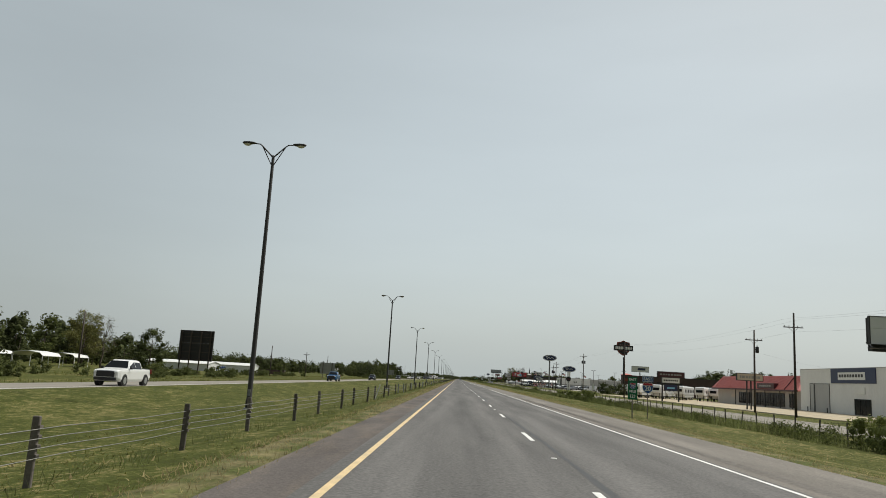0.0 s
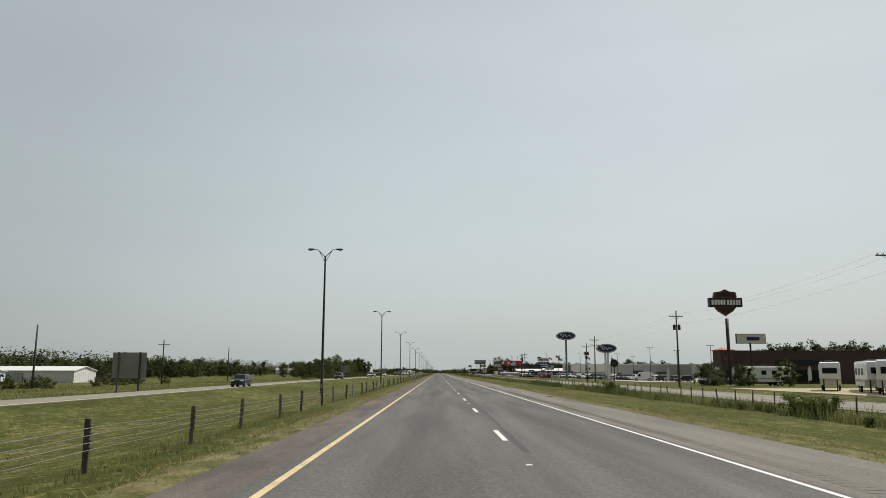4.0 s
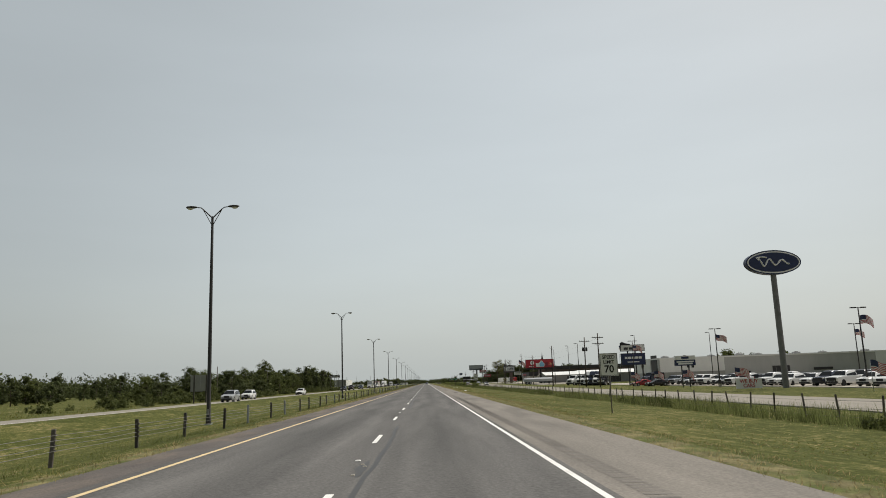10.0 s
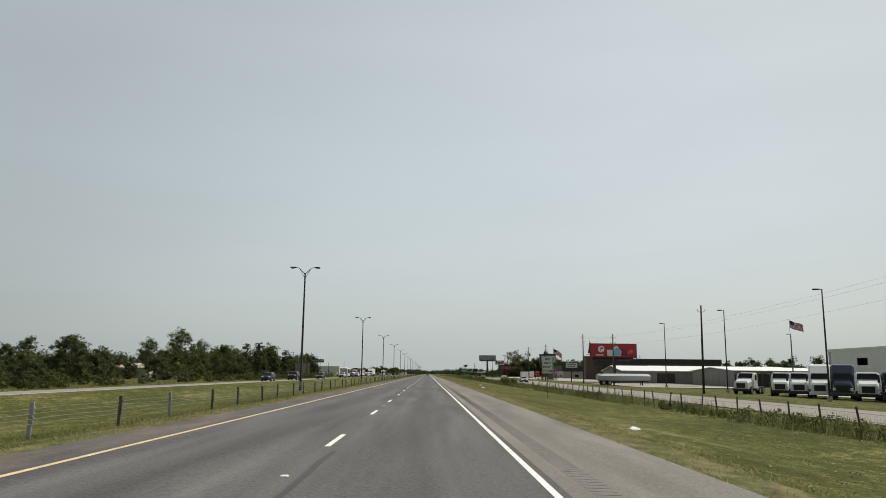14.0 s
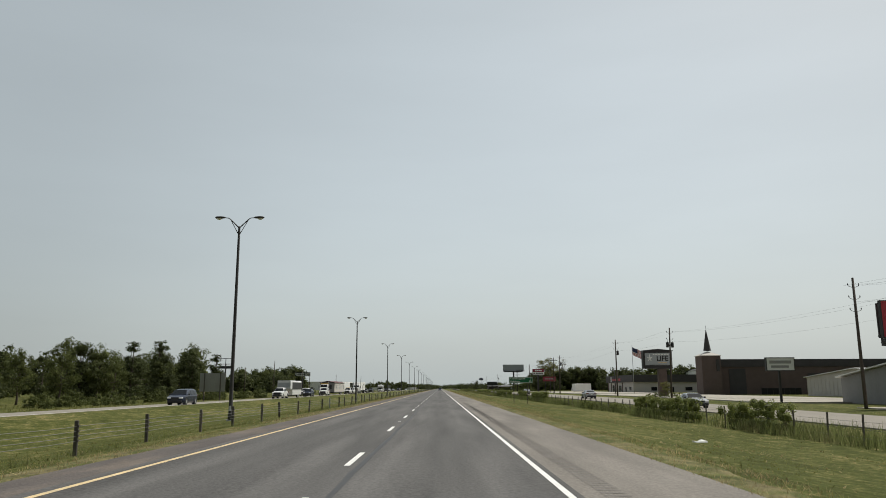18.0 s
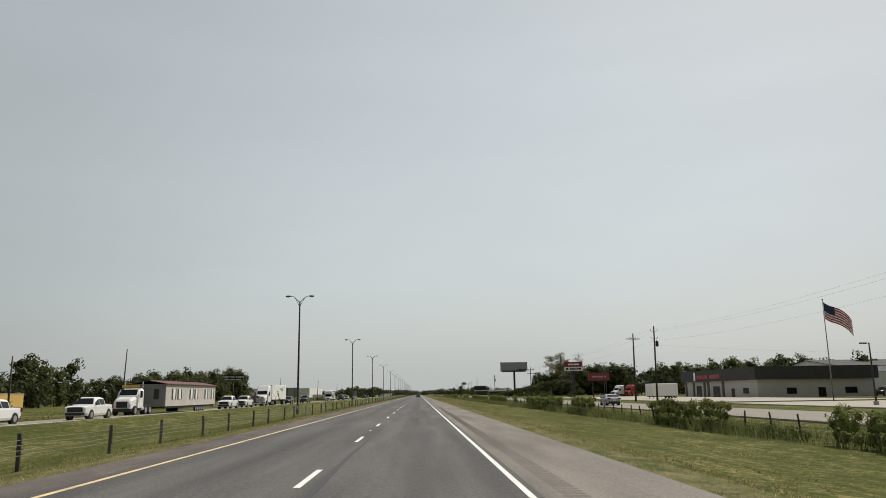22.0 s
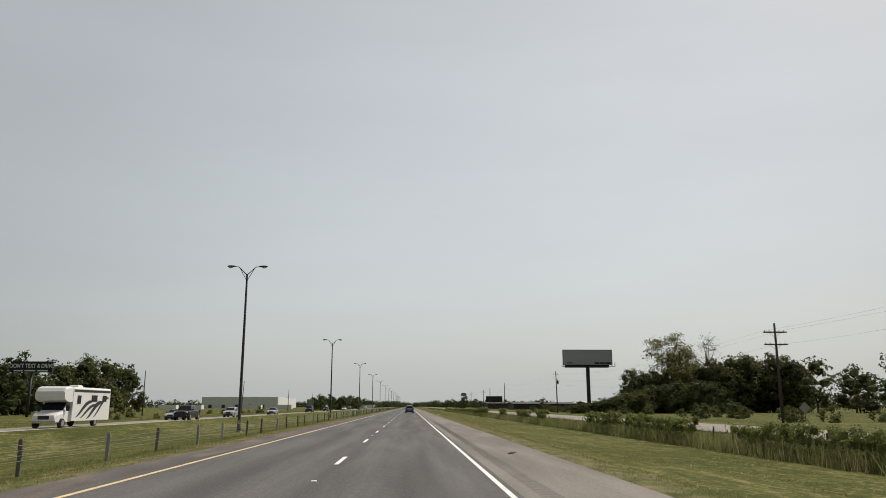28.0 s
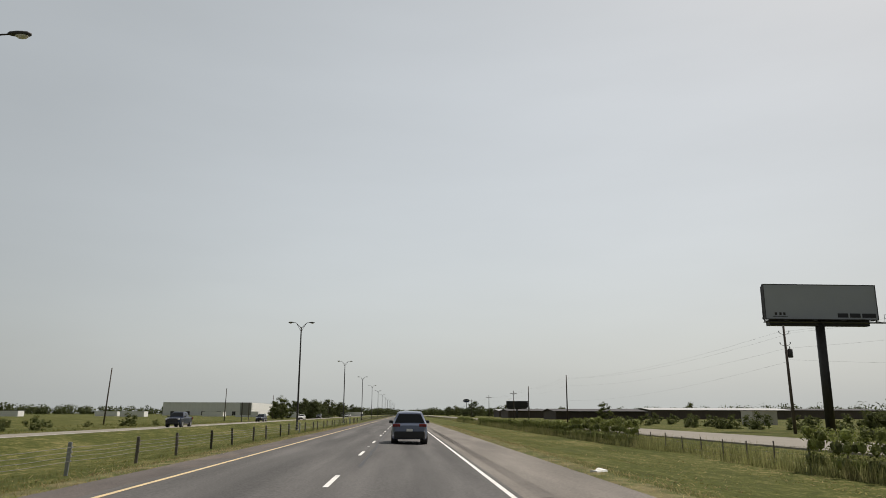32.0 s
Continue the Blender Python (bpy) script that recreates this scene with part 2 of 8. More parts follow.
M["tar"] = material("crack_seal_tar", (0.035, 0.034, 0.034), 0.6, vary=0.25, scale=3, fine=50)
M["rumble"] = material("rumble_groove", (0.125, 0.115, 0.106), 0.9, vary=0.2, scale=3, fine=50)
M["rumble_pale"] = material("worn_rumble_groove", (0.150, 0.136, 0.121), 0.9, vary=0.2, scale=3, fine=50)
M["galv"] = material("galvanised_steel", (0.33, 0.34, 0.35), 0.5, 0.65, vary=0.22, scale=3, fine=25, jitter=0.35)
M["weathered_post"] = material("weathered_steel_post", (0.12, 0.105, 0.092), 0.7, 0.3, vary=0.3, scale=5, fine=30, jitter=0.5)
M["cable"] = material("wire_rope", (0.17, 0.165, 0.15), 0.6, 0.3, vary=0.15)
M["steel_pole"] = material("painted_steel_pole", (0.17, 0.17, 0.165), 0.6, 0.1, vary=0.2, scale=1.5, fine=20)
M["lamp_pole"] = material("oxidised_aluminium_pole", (0.046, 0.043, 0.041), 0.6, 0.2, vary=0.2, scale=1.5, fine=20)
M["lamp_glass"] = material("lamp_lens", (0.62, 0.60, 0.52), 0.25, vary=0.08)
M["wood_pole"] = material("creosoted_pole", (0.075, 0.06, 0.05), 0.9, vary=0.35, scale=3, fine=24, bump=0.4, stretch=(1, 1, 0.12), jitter=0.3)
M["dark_steel"] = material("dark_painted_steel", (0.035, 0.033, 0.033), 0.6, 0.2, vary=0.25, scale=3, fine=30)
M["white_metal"] = material("white_ribbed_metal", (0.72, 0.72, 0.70), 0.5, vary=0.08, scale=0.5, fine=8, stretch=(1, 1, 0.3))
M["grey_metal"] = material("grey_ribbed_metal", (0.42, 0.42, 0.41), 0.55, vary=0.1, scale=0.5, fine=8, stretch=(1, 1, 0.3))
M["beige_wall"] = material("beige_painted_block", (0.50, 0.47, 0.43), 0.8, vary=0.1, scale=0.6, fine=12, bump=0.2)
M["grey_siding"] = material("weathered_grey_siding", (0.235, 0.23, 0.225), 0.7, vary=0.14, scale=0.6, fine=9, bump=0.2, stretch=(1, 1, 0.3))
M["red_roof"] = material("red_standing_seam_roof", (0.50, 0.125, 0.105), 0.5, vary=0.14, scale=0.8, fine=8)
M["dark_roof"] = material("dark_roofing", (0.05, 0.047, 0.048), 0.85, vary=0.2, scale=0.8, fine=12)
M["brick"] = material("dark_red_brick", (0.092, 0.060, 0.055), 0.9, vary=0.22, scale=0.8, fine=14, bump=0.4)
M["brick_brown"] = material("brown_brick", (0.108, 0.079, 0.07), 0.9, vary=0.2, scale=0.7, fine=14, bump=0.4)
M["tan_yellow"] = material("yellow_metal_siding", (0.56, 0.36, 0.10), 0.6, vary=0.1, scale=0.5, fine=8)
M["tan_roof"] = material("tan_metal_roof", (0.55, 0.46, 0.36), 0.6, vary=0.1, scale=0.4, fine=6)
M["glass"] = material("dark_window_glass", (0.012, 0.014, 0.016), 0.16, vary=0.1, spec=0.14)
M["sign_white"] = material("white_sign_face", (0.74, 0.74, 0.71), 0.5, vary=0.06, scale=0.6, fine=10)
M["sign_grey"] = material("blank_grey_poster", (0.38, 0.40, 0.42), 0.55, vary=0.05, scale=0.4, fine=8)
M["sign_back"] = material("bare_aluminium_sign_back", (0.30, 0.30, 0.285), 0.5, 0.35, vary=0.12, scale=0.7, fine=10)
M["sign_green"] = material("highway_sign_green", (0.005, 0.13, 0.055), 0.5, vary=0.1, scale=0.8)
M["sign_blue"] = material("sign_blue", (0.02, 0.07, 0.24), 0.45, vary=0.08)
M["sign_navy"] = material("navy_sign_face", (0.014, 0.024, 0.075), 0.4, vary=0.08)
M["sign_red"] = material("red_sign_face", (0.40, 0.025, 0.04), 0.5, vary=0.1)
M["sign_wine"] = material("dark_wine_sign_face", (0.055, 0.014, 0.018), 0.5, vary=0.1)
M["sign_maroon"] = material("maroon_sign_face", (0.20, 0.02, 0.035), 0.5, vary=0.1)
M["sign_black"] = material("black_sign_face", (0.012, 0.012, 0.013), 0.5, vary=0.1)
M["sign_orange"] = material("burnt_orange_sign", (0.22, 0.05, 0.025), 0.5, vary=0.1)
M["sky_blue"] = material("pale_blue_print", (0.22, 0.48, 0.68), 0.5, vary=0.08)
M["letter"] = material("white_lettering", (0.78, 0.78, 0.76), 0.5, vary=0.04)
M["letter_dark"] = material("black_lettering", (0.02, 0.02, 0.022), 0.5, vary=0.04)
M["bark"] = material("grey_brown_bark", (0.10, 0.08, 0.062), 0.95, vary=0.3, scale=4, fine=20, bump=0.6, stretch=(1, 1, 0.25))
M["leaf"] = material("summer_leaves", (0.098, 0.113, 0.036), 0.75, vary=0.3, scale=0.35, fine=3, island=0.45, through=0.38, jitter=0.2, spec=0.2)
M["leaf_dark"] = material("dark_leaves", (0.072, 0.085, 0.031), 0.75, vary=0.3, scale=0.35, fine=3, island=0.5, through=0.33, spec=0.2)
M["leaf_yellow"] = material("yellowing_leaves", (0.165, 0.16, 0.05), 0.75, vary=0.3, scale=0.35, fine=3, island=0.4, through=0.25, spec=0.2)
M["vine"] = material("vine_leaves", (0.185, 0.208, 0.062), 0.7, vary=0.35, scale=0.7, fine=6, island=0.5, through=0.34, spec=0.25)
M["weed"] = material("roadside_weeds", (0.150, 0.170, 0.062), 0.85, vary=0.35, scale=0.5, fine=4, island=0.5, through=0.55, spec=0.12, second=(0.25, 0.225, 0.115), second_at=0.6)
M["weed_pale"] = material("seeding_roadside_weeds", (0.225, 0.228, 0.092), 0.85, vary=0.35, scale=0.5, fine=4, island=0.5, through=0.55, spec=0.12, second=(0.29, 0.25, 0.135), second_at=0.6)
M["verge"] = material("straw_strewn_verge", (0.165, 0.142, 0.070), 0.95, vary=0.6, scale=2.2, fine=12, bump=0.9, second=(0.078, 0.090, 0.026), second_at=0.47, stretch=(1, 0.7, 1), spec=0.1, round_grain=True)
M["mauve_roof"] = material("faded_wine_roofing", (0.13, 0.055, 0.055), 0.7, vary=0.15)
M["straw"] = material("dry_verge_grass", (0.34, 0.275, 0.145), 0.9, vary=0.3, scale=0.5, fine=4, island=0.5, through=0.55, spec=0.1, second=(0.20, 0.195, 0.065), second_at=0.56)
M["blade"] = material("grass_blades", (0.16, 0.162, 0.054), 0.9, vary=0.3, scale=0.4, fine=4, island=0.4, through=0.58, spec=0.1, second=(0.24, 0.2, 0.09), second_at=0.6, stretch=(1, 0.3, 1))
M["rubber"] = material("tyre_rubber", (0.018, 0.018, 0.018), 0.85, vary=0.2, local=True)
M["rim"] = material("alloy_rim", (0.45, 0.45, 0.46), 0.35, 0.7, vary=0.1, local=True)
M["black_trim"] = material("black_plastic_trim", (0.02, 0.02, 0.021), 0.6, vary=0.15, local=True)
M["headlamp"] = material("headlamp_lens", (0.75, 0.76, 0.76), 0.15, vary=0.05, local=True)
M["taillamp"] = material("tail_lamp_lens", (0.14, 0.010, 0.010), 0.2, vary=0.05, local=True)
M["chrome"] = material("chrome", (0.6, 0.6, 0.61), 0.15, 0.9, vary=0.05, local=True)
for key, col in dict(white=(0.74, 0.74, 0.73), silver=(0.40, 0.41, 0.43), black=(0.014, 0.014, 0.016), blue=(0.02, 0.10, 0.24), navy=(0.012, 0.018, 0.04), grey=(0.10, 0.105, 0.11), red=(0.32, 0.02, 0.02),
                     paleblue=(0.17, 0.20, 0.28), bronze=(0.055, 0.048, 0.042), wine=(0.03, 0.012, 0.016)).items():
    M["car_" + key] = material(key + "_car_paint", col, 0.22, 0.25 if key in ("silver", "grey", "paleblue", "blue") else 0.0, vary=0.05, local=True, spec=0.6)


# ---- mesh tools ----
class Shape:
    """Collects corners and faces for one mesh."""

    def __init__(self):
        self.v, self.f = [], []

    def add(self, verts, faces):
        k = len(self.v)
        self.v += [tuple(p) for p in verts]
        self.f += [tuple(i + k for i in f) for f in faces]
        return self

    def box(self, x0, x1, y0, y1, z0, z1, cut=0.0):
        """A block; cut: the width of its chamfered upright and top edges."""
        if not cut:
            return self.add([(x0, y0, z0), (x1, y0, z0), (x1, y1, z0), (x0, y1, z0), (x0, y0, z1), (x1, y0, z1), (x1, y1, z1), (x0, y1, z1)],
                            [(3, 2, 1, 0), (4, 5, 6, 7), (0, 1, 5, 4), (1, 2, 6, 5), (2, 3, 7, 6), (3, 0, 4, 7)])
        c = cut
        ring = [(x0 + c, y0), (x1 - c, y0), (x1, y0 + c), (x1, y1 - c), (x1 - c, y1), (x0 + c, y1), (x0, y1 - c), (x0, y0 + c)]
        mx, my = (x0 + x1) / 2, (y0 + y1) / 2
        sx, sy = 1 - 2 * c / max(x1 - x0, 1e-6), 1 - 2 * c / max(y1 - y0, 1e-6)
        rows = [[(x, y, z0) for x, y in ring], [(x, y, z1 - c) for x, y in ring], [(mx + (x - mx) * sx, my + (y - my) * sy, z1) for x, y in ring]]
        return self.loft(rows)

    def loft(self, rows, caps=True):
        n, k = len(rows[0]), len(self.v)
        faces = [(i * n + j, i * n + (j + 1) % n, (i + 1) * n + (j + 1) % n, (i + 1) * n + j) for i in range(len(rows) - 1) for j in range(n)]
        if caps:
            faces += [tuple(reversed(range(n))), tuple(range((len(rows) - 1) * n, len(rows) * n))]
        return self.add([p for r in rows for p in r], faces)

    def tube(self, points, radii, n=8, flat=1.0):
        rows = []
        for i, p in enumerate(points):
            p = Vector(p)
            d = (Vector(points[min(i + 1, len(points) - 1)]) - Vector(points[max(i - 1, 0)])).normalized()
            u = d.cross(Vector((0, 1, 0)) if abs(d.y) < 0.9 else Vector((1, 0, 0))).normalized()
            w = d.cross(u)
            r = radii[i] if isinstance(radii, (list, tuple)) else radii
            rows.append([p + u * (r * math.cos(2 * math.pi * j / n)) + w * (r * flat * math.sin(2 * math.pi * j / n)) for j in range(n)])
        return self.loft([[tuple(q) for q in r] for r in rows])

    def prism(self, outline, axis, a, b):
        """An outline of (u, v) drawn out along an axis: 'x' takes (y, z), 'y' takes (x, z), 'z' takes (x, y)."""
        def at(u, v, w):
            return {"x": (w, u, v), "y": (u, w, v), "z": (u, v, w)}[axis]
        return self.loft([[at(u, v, a) for u, v in outline], [at(u, v, b) for u, v in outline]])

    def mesh(self, name, mat, smooth=False):
        me = bpy.data.meshes.new(name)
        me.from_pydata(self.v, [], self.f)
        me.materials.append(mat)
        bm = bmesh.new()
        bm.from_mesh(me)
        bmesh.ops.recalc_face_normals(bm, faces=bm.faces)
        bm.to_mesh(me)
        bm.free()
        if smooth:
            me.shade_smooth()
        return me


def thing(name, x, y, z, label, category, group="", turn=0.0, kind=""):
    ob = new(name)
    ob.matrix_world = pose(x, y, z, 0, 0, turn)
    ob.empty_display_size = 0.2
    return tagged(ob, label, category, group, kind)


def part(name, shape, mat, parent=None, label="", smooth=False, kind=""):
    me = shape if isinstance(shape, bpy.types.Mesh) else shape.mesh(name, mat, smooth)
    ob = new(name, me)
    ob.parent = parent
    return tagged(ob, label, kind=kind)


def raw(name, verts, faces, mat, parent=None, smooth=False):
    """A large mesh straight from arrays."""
    me = bpy.data.meshes.new(name)
    me.from_pydata(verts.tolist() if hasattr(verts, "tolist") else verts, [], faces.tolist() if hasattr(faces, "tolist") else faces)
    me.materials.append(mat)
    if smooth:
        me.shade_smooth()
    ob = new(name, me)
    ob.parent = parent
    return ob


def lettering(text, size, mat, parent, m, name="lettering", align="CENTER", wide=1.0, depth=0.01):
    """Words as a thin mesh, standing in the local x-z plane of m."""
    cu = bpy.data.curves.new(name, "FONT")
    cu.body, cu.size, cu.align_x, cu.align_y, cu.extrude, cu.offset = text, size, align, "CENTER", depth, 0.022 * size
    tmp = bpy.data.objects.new(name, cu)
    scene.collection.objects.link(tmp)
    me = bpy.data.meshes.new_from_object(tmp.evaluated_get(bpy.context.evaluated_depsgraph_get()))
    bpy.data.objects.remove(tmp)
    me.transform(m @ pose(0, 0, 0, 90) @ Matrix.Diagonal((wide, 1, 1, 1)))
    me.materials.clear()
    me.materials.append(mat)
    return part(name, me, mat, parent)


# ---- the lie of the land ----
GROUND = [(-3500, -0.9), (-90, -0.9), (-46, -1.05), (-39, -1.05), (-35, -0.95), (-31, -0.68), (-22.3, -0.40), (-20.6, -0.33), (-18, -0.62), (-14, -0.95), (-10.5, -0.86), (-7, -0.5), (-3.5, -0.1), (-1.9, 0.07), (-1.2, 0.09), (-1.0, 0.05),
          (10.3, -0.22), (10.6, -0.19), (11.6, -0.23), (15, -0.62), (18.5, -1.02), (22, -1.14), (25.3, -1.17), (27, -1.02), (28.4, -0.87), (37.8, -0.87), (40, -0.92), (47, -0.86), (3500, -0.8)]
SLOPE = 0.0245


def road_z(x, y=0.0):
    return -SLOPE * (x - 3.66)


def rise(x, y):
    """The land behind the fence climbs a little along the way."""
    t = min(1.0, max(0.0, (y - 540) / 170))
    return 0.48 * t * t * (3 - 2 * t) * min(1.0, max(0.0, (x - 26) / 3))


def far_rise(x, y):
    """The opposite carriageway climbs a little on its bank."""
    t = np.clip((np.asarray(y, float) - 170) / 130, 0, 1)
    return 0.2 * t * t * (3 - 2 * t) * np.clip((x + 38) / 5, 0, 1) * np.clip((-15.5 - x) / 4.5, 0, 1)


def ground_z(x, y=0.0):
    return float(far_rise(x, y)) + float(np.interp(x, [g[0] for g in GROUND], [g[1] for g in GROUND])) + rise(x, y)


START, END = -60.0, 1330.0           # the stretch that is built in detail
xs = sorted(set([g[0] for g in GROUND] + [-1500, -600, -300, -180, -130, -110, -75, -60, -52, -30, -26, -23, -16, -12, -9, -5.5, -2.7, 4, 13, 16.5, 20, 24, 35, 52, 58, 66, 75, 85, 100, 130, 180, 300, 600, 1500]))
ys = [-1500, -500, -150] + list(np.arange(START, 1400, 8.0)) + [1450, 1520, 1620, 1750, 1950, 2300, 2800, 3600, 4700]
gv = []
for yy in ys:
    for xx in xs:
        dz = 0.0
        if xx < -34 or -19 < xx < -2.5 or 12 < xx < 27 or xx > 42:
            dz = 0.07 * noise.noise((xx * 0.25, yy * 0.11, 0.0)) + 0.05 * noise.noise((xx * 0.6, yy * 0.31, 4.0))
        gv.append((xx, yy, ground_z(xx, yy) + dz))
nx = len(xs)
gf = [(j * nx + i, j * nx + i + 1, (j + 1) * nx + i + 1, (j + 1) * nx + i) for j in range(len(ys) - 1) for i in range(nx - 1)]
ground = raw("ground", gv, gf, M["grass"], smooth=True)
tagged(ground, "mown green roadside grass with dry straw patches", "ground", kind="structure")


def strip(name, x0, x1, z, mat, label, y0=START, y1=4600.0, lift=0.0, step=20.0, category="road", thick=0.12):
    """A paved strip along the road with its own thickness; z is a height or a function of x."""
    f = z if callable(z) else (lambda x, y: z)
    cols = [x0, (x0 + x1) / 2, x1]
    rows = list(np.arange(y0, min(y1, 1400), step)) + [y for y in (1400, 1800, 2600, 4600) if y0 < y <= y1]
    if rows[-1] < y1:
        rows.append(y1)
    v, fc = [], []
    for yy in rows:
        v += [(x, yy, f(x, yy) + lift) for x in cols] + [(x0, yy, f(x0, yy) - thick), (x1, yy, f(x1, yy) - thick)]
    for j in range(len(rows) - 1):
        a, b = j * 5, j * 5 + 5
        fc += [(a, a + 1, b + 1, b), (a + 1, a + 2, b + 2, b + 1), (a + 2, a + 4, b + 4, b + 2), (a + 3, a, b, b + 3)]
    ob = raw(name, v, fc, mat)
    return tagged(ob, label, category, kind="structure")


def far_z(x, y=0.0):
    return -0.38 + 0.0245 * (x + 21.5) + float(far_rise(x, y))


road = strip("road", -0.3, 7.70, road_z, M["asphalt"], "two-lane grey asphalt highway carriageway with wheel-worn lanes")
strip("shoulder_outer", 7.70, 10.6, road_z, M["shoulder"], "pale dusty asphalt shoulder with rumble grooves", category="shoulder")
strip("shoulder_inner", -1.2, -0.3, road_z, M["shoulder_dark"], "narrow dark brownish inner shoulder", category="shoulder")
strip("road_opposite", -30.5, -22.6, far_z, M["far_road"], "pale grey opposite carriageway beyond the median", thick=0.2)
strip("frontage_road", 28.7, 37.6, lambda x, y: -0.80 + rise(x, y), M["far_road"], "sun-bleached grey frontage road behind the fence", thick=0.2)


def painted(name, x0, x1, y0, y1, f, mat, parent, lift=0.005):
    s = Shape()
    cuts = max(1, int((y1 - y0) / 60))
    for i in range(cuts):
        a, b = y0 + (y1 - y0) * i / cuts, y0 + (y1 - y0) * (i + 1) / cuts
        s.add([(x0, a, f(x0) + lift), (x1, a, f(x1) + lift), (x1, b, f(x1) + lift), (x0, b, f(x0) + lift)], [(0, 1, 2, 3)])
    return part(name, s, mat, parent)


painted("edge_line_yellow", -0.058, 0.058, START, 3000, road_z, M["yellow_paint"], road)
painted("edge_line_white", 7.445, 7.565, START, 3000, road_z, M["white_paint"], road)
dash = Shape()
dash.box(3.60, 3.72, -3.05, 0, road_z(3.66) + 0.001, road_z(3.66) + 0.006)
dash_mesh = dash.mesh("lane_dash", M["white_paint"])
for k in range(-6, 108):
    ob = part("lane_dash", dash_mesh, None, road)
    ob.location.y = 11.26 + 12.192 * k
far_dash = Shape()
for k in range(108, 170):
    y = 11.26 + 12.192 * k
    far_dash.box(3.60, 3.72, y - 3.05, y, road_z(3.66) + 0.001, road_z(3.66) + 0.006)
part("far_dashes", far_dash, M["white_paint"], road, kind="stuff")
far_line = strip("edge_line_far", -23.3, -23.15, far_z, M["white_paint"], "white edge line of the opposite carriageway", thick=0.0, category="road marking", lift=0.004)
mk = Shape()
mk.box(3.58, 3.70, -0.06, 0.06, road_z(3.64), road_z(3.64) + 0.02, 0.012)
mk_mesh = mk.mesh("pavement_marker", M["white_paint"])
for k in range(-1, 50):
    ob = part("pavement_marker", mk_mesh, None, road)
    ob.location.y = 11.26 + 4.6 + 24.384 * k
# wandering crack seal beside the lane line
rng = np.random.default_rng(5)
cv, cf, x = [], [], 3.98
for i, yy in enumerate(np.arange(-20, 1260, 1.6)):
    x += float(rng.normal(0, 0.025)) + (3.95 - x) * 0.12
    w = 0.045 + 0.07 * abs(noise.noise((0, yy * 0.13, 7)))
    cv += [(x - w, yy, road_z(x) + 0.003), (x + w, yy, road_z(x) + 0.003)]
    if i and not (noise.noise((3, yy * 0.035, 2)) < -0.08):
        k = len(cv)
        cf.append((k - 4, k - 3, k - 1, k - 2))
raw("crack_seal", cv, cf, M["tar"], road)
# torn-up patches of the lane joint with broken pale bits
rng = np.random.default_rng(9)
for y0 in (84.0, 205.0, 330.0, 421.0, 545.5, 668.0, 734.0, 842.0, 962.0):
    sv, sf = [], []
    n = 14
    for i in range(n + 1):
        u = i / n
        w = 0.09 * math.sin(math.pi * u) ** 0.6 * (0.7 + 0.6 * rng.random())
        sv += [(3.84 - w + 0.04 * math.sin(9 * u), y0 + 3.0 * u, road_z(3.8) + 0.0035), (3.84 + w, y0 + 3.0 * u, road_z(3.8) + 0.0035)]
        if i:
            sf.append((2 * i - 2, 2 * i - 1, 2 * i + 1, 2 * i))
    raw("torn_patch", sv, sf, M["tar"], road)
    bits = Shape()
    for i in range(3):
        bx, by = 3.84 + rng.normal(0, 0.07), y0 + rng.uniform(0.4, 2.6)
        bits.box(bx - 0.035, bx + 0.035, by - 0.05, by + 0.05, road_z(3.8) + 0.004, road_z(3.8) + 0.016, 0.005)
    part("broken_marker", bits, M["old_concrete"], road)
# rumble grooves of both shoulders
for nm, xa, xb in (("rumble_strip_outer", 8.05, 8.46),):
    rv, rf = [], []
    for yy in np.arange(-20, 1200, 0.31):
        k = len(rv)
        w = 0.14
        rv += [(xa, yy, road_z(xa) + 0.004), (xb, yy, road_z(xb) + 0.004), (xb, yy + w, road_z(xb) + 0.004), (xa, yy + w, road_z(xa) + 0.004)]
        rf.append((k, k + 1, k + 2, k + 3))
    tagged(raw(nm, rv, rf, M["rumble_pale" if xa > 0 else "rumble"], road), kind="stuff")


# straw-strewn edges of the turf along the pavement
for nm, inner, outer in (("verge_outer", 10.45, 11.7), ("verge_inner", -1.05, -2.0)):
    vv, vf = [], []
    for i, yy in enumerate(np.arange(-40, 1380, 1.3)):
        wob = 0.35 * noise.noise((inner, yy * 0.22, 1.0)) + 0.22 * noise.noise((inner, yy * 0.9, 5.0))
        edge = outer + wob * (1 if inner > 0 else -1)
        for k in range(4):
            xx = inner + (edge - inner) * k / 3
            vv.append((xx, yy, ground_z(xx, yy) + (0.02 if 0 < k < 3 else 0.012) + 0.012 * noise.noise((xx * 2, yy * 2, 3))))
        if i:
            a = 4 * i
            vf += [(a - 4 + k, a - 3 + k, a + k + 1, a + k) for k in range(3)]
    vo = raw(nm, vv, vf, M["verge"], smooth=True)
    tagged(vo, "dry straw and dust along the pavement edge", "verge", kind="structure")


# ---- cable barrier in the median ----
BX, BZ = -3.7, -0.17
POST_STEP, POST_START = 4.925, 79.0 - 4.925 * 22
POST_SHIFT = ((75, 310, 470, 715, 965), (-0.5, 0.6, -1.5, -0.8, 0.3))   # the spacing is not quite even
barrier = thing("cable_barrier", BX, 0, BZ, "four-strand galvanised cable barrier on short steel posts in the median", "barrier")
post = Shape()
post.box(-0.05, 0.05, -0.028, 0.028, -0.3, 0.92, 0.01)
for hz in (0.42, 0.54, 0.66, 0.78):
    post.box(0.05, 0.075, -0.04, 0.04, hz - 0.025, hz + 0.025)
post_mesh = [post.mesh("post", M["galv"]), post.mesh("post", M["weathered_post"])]
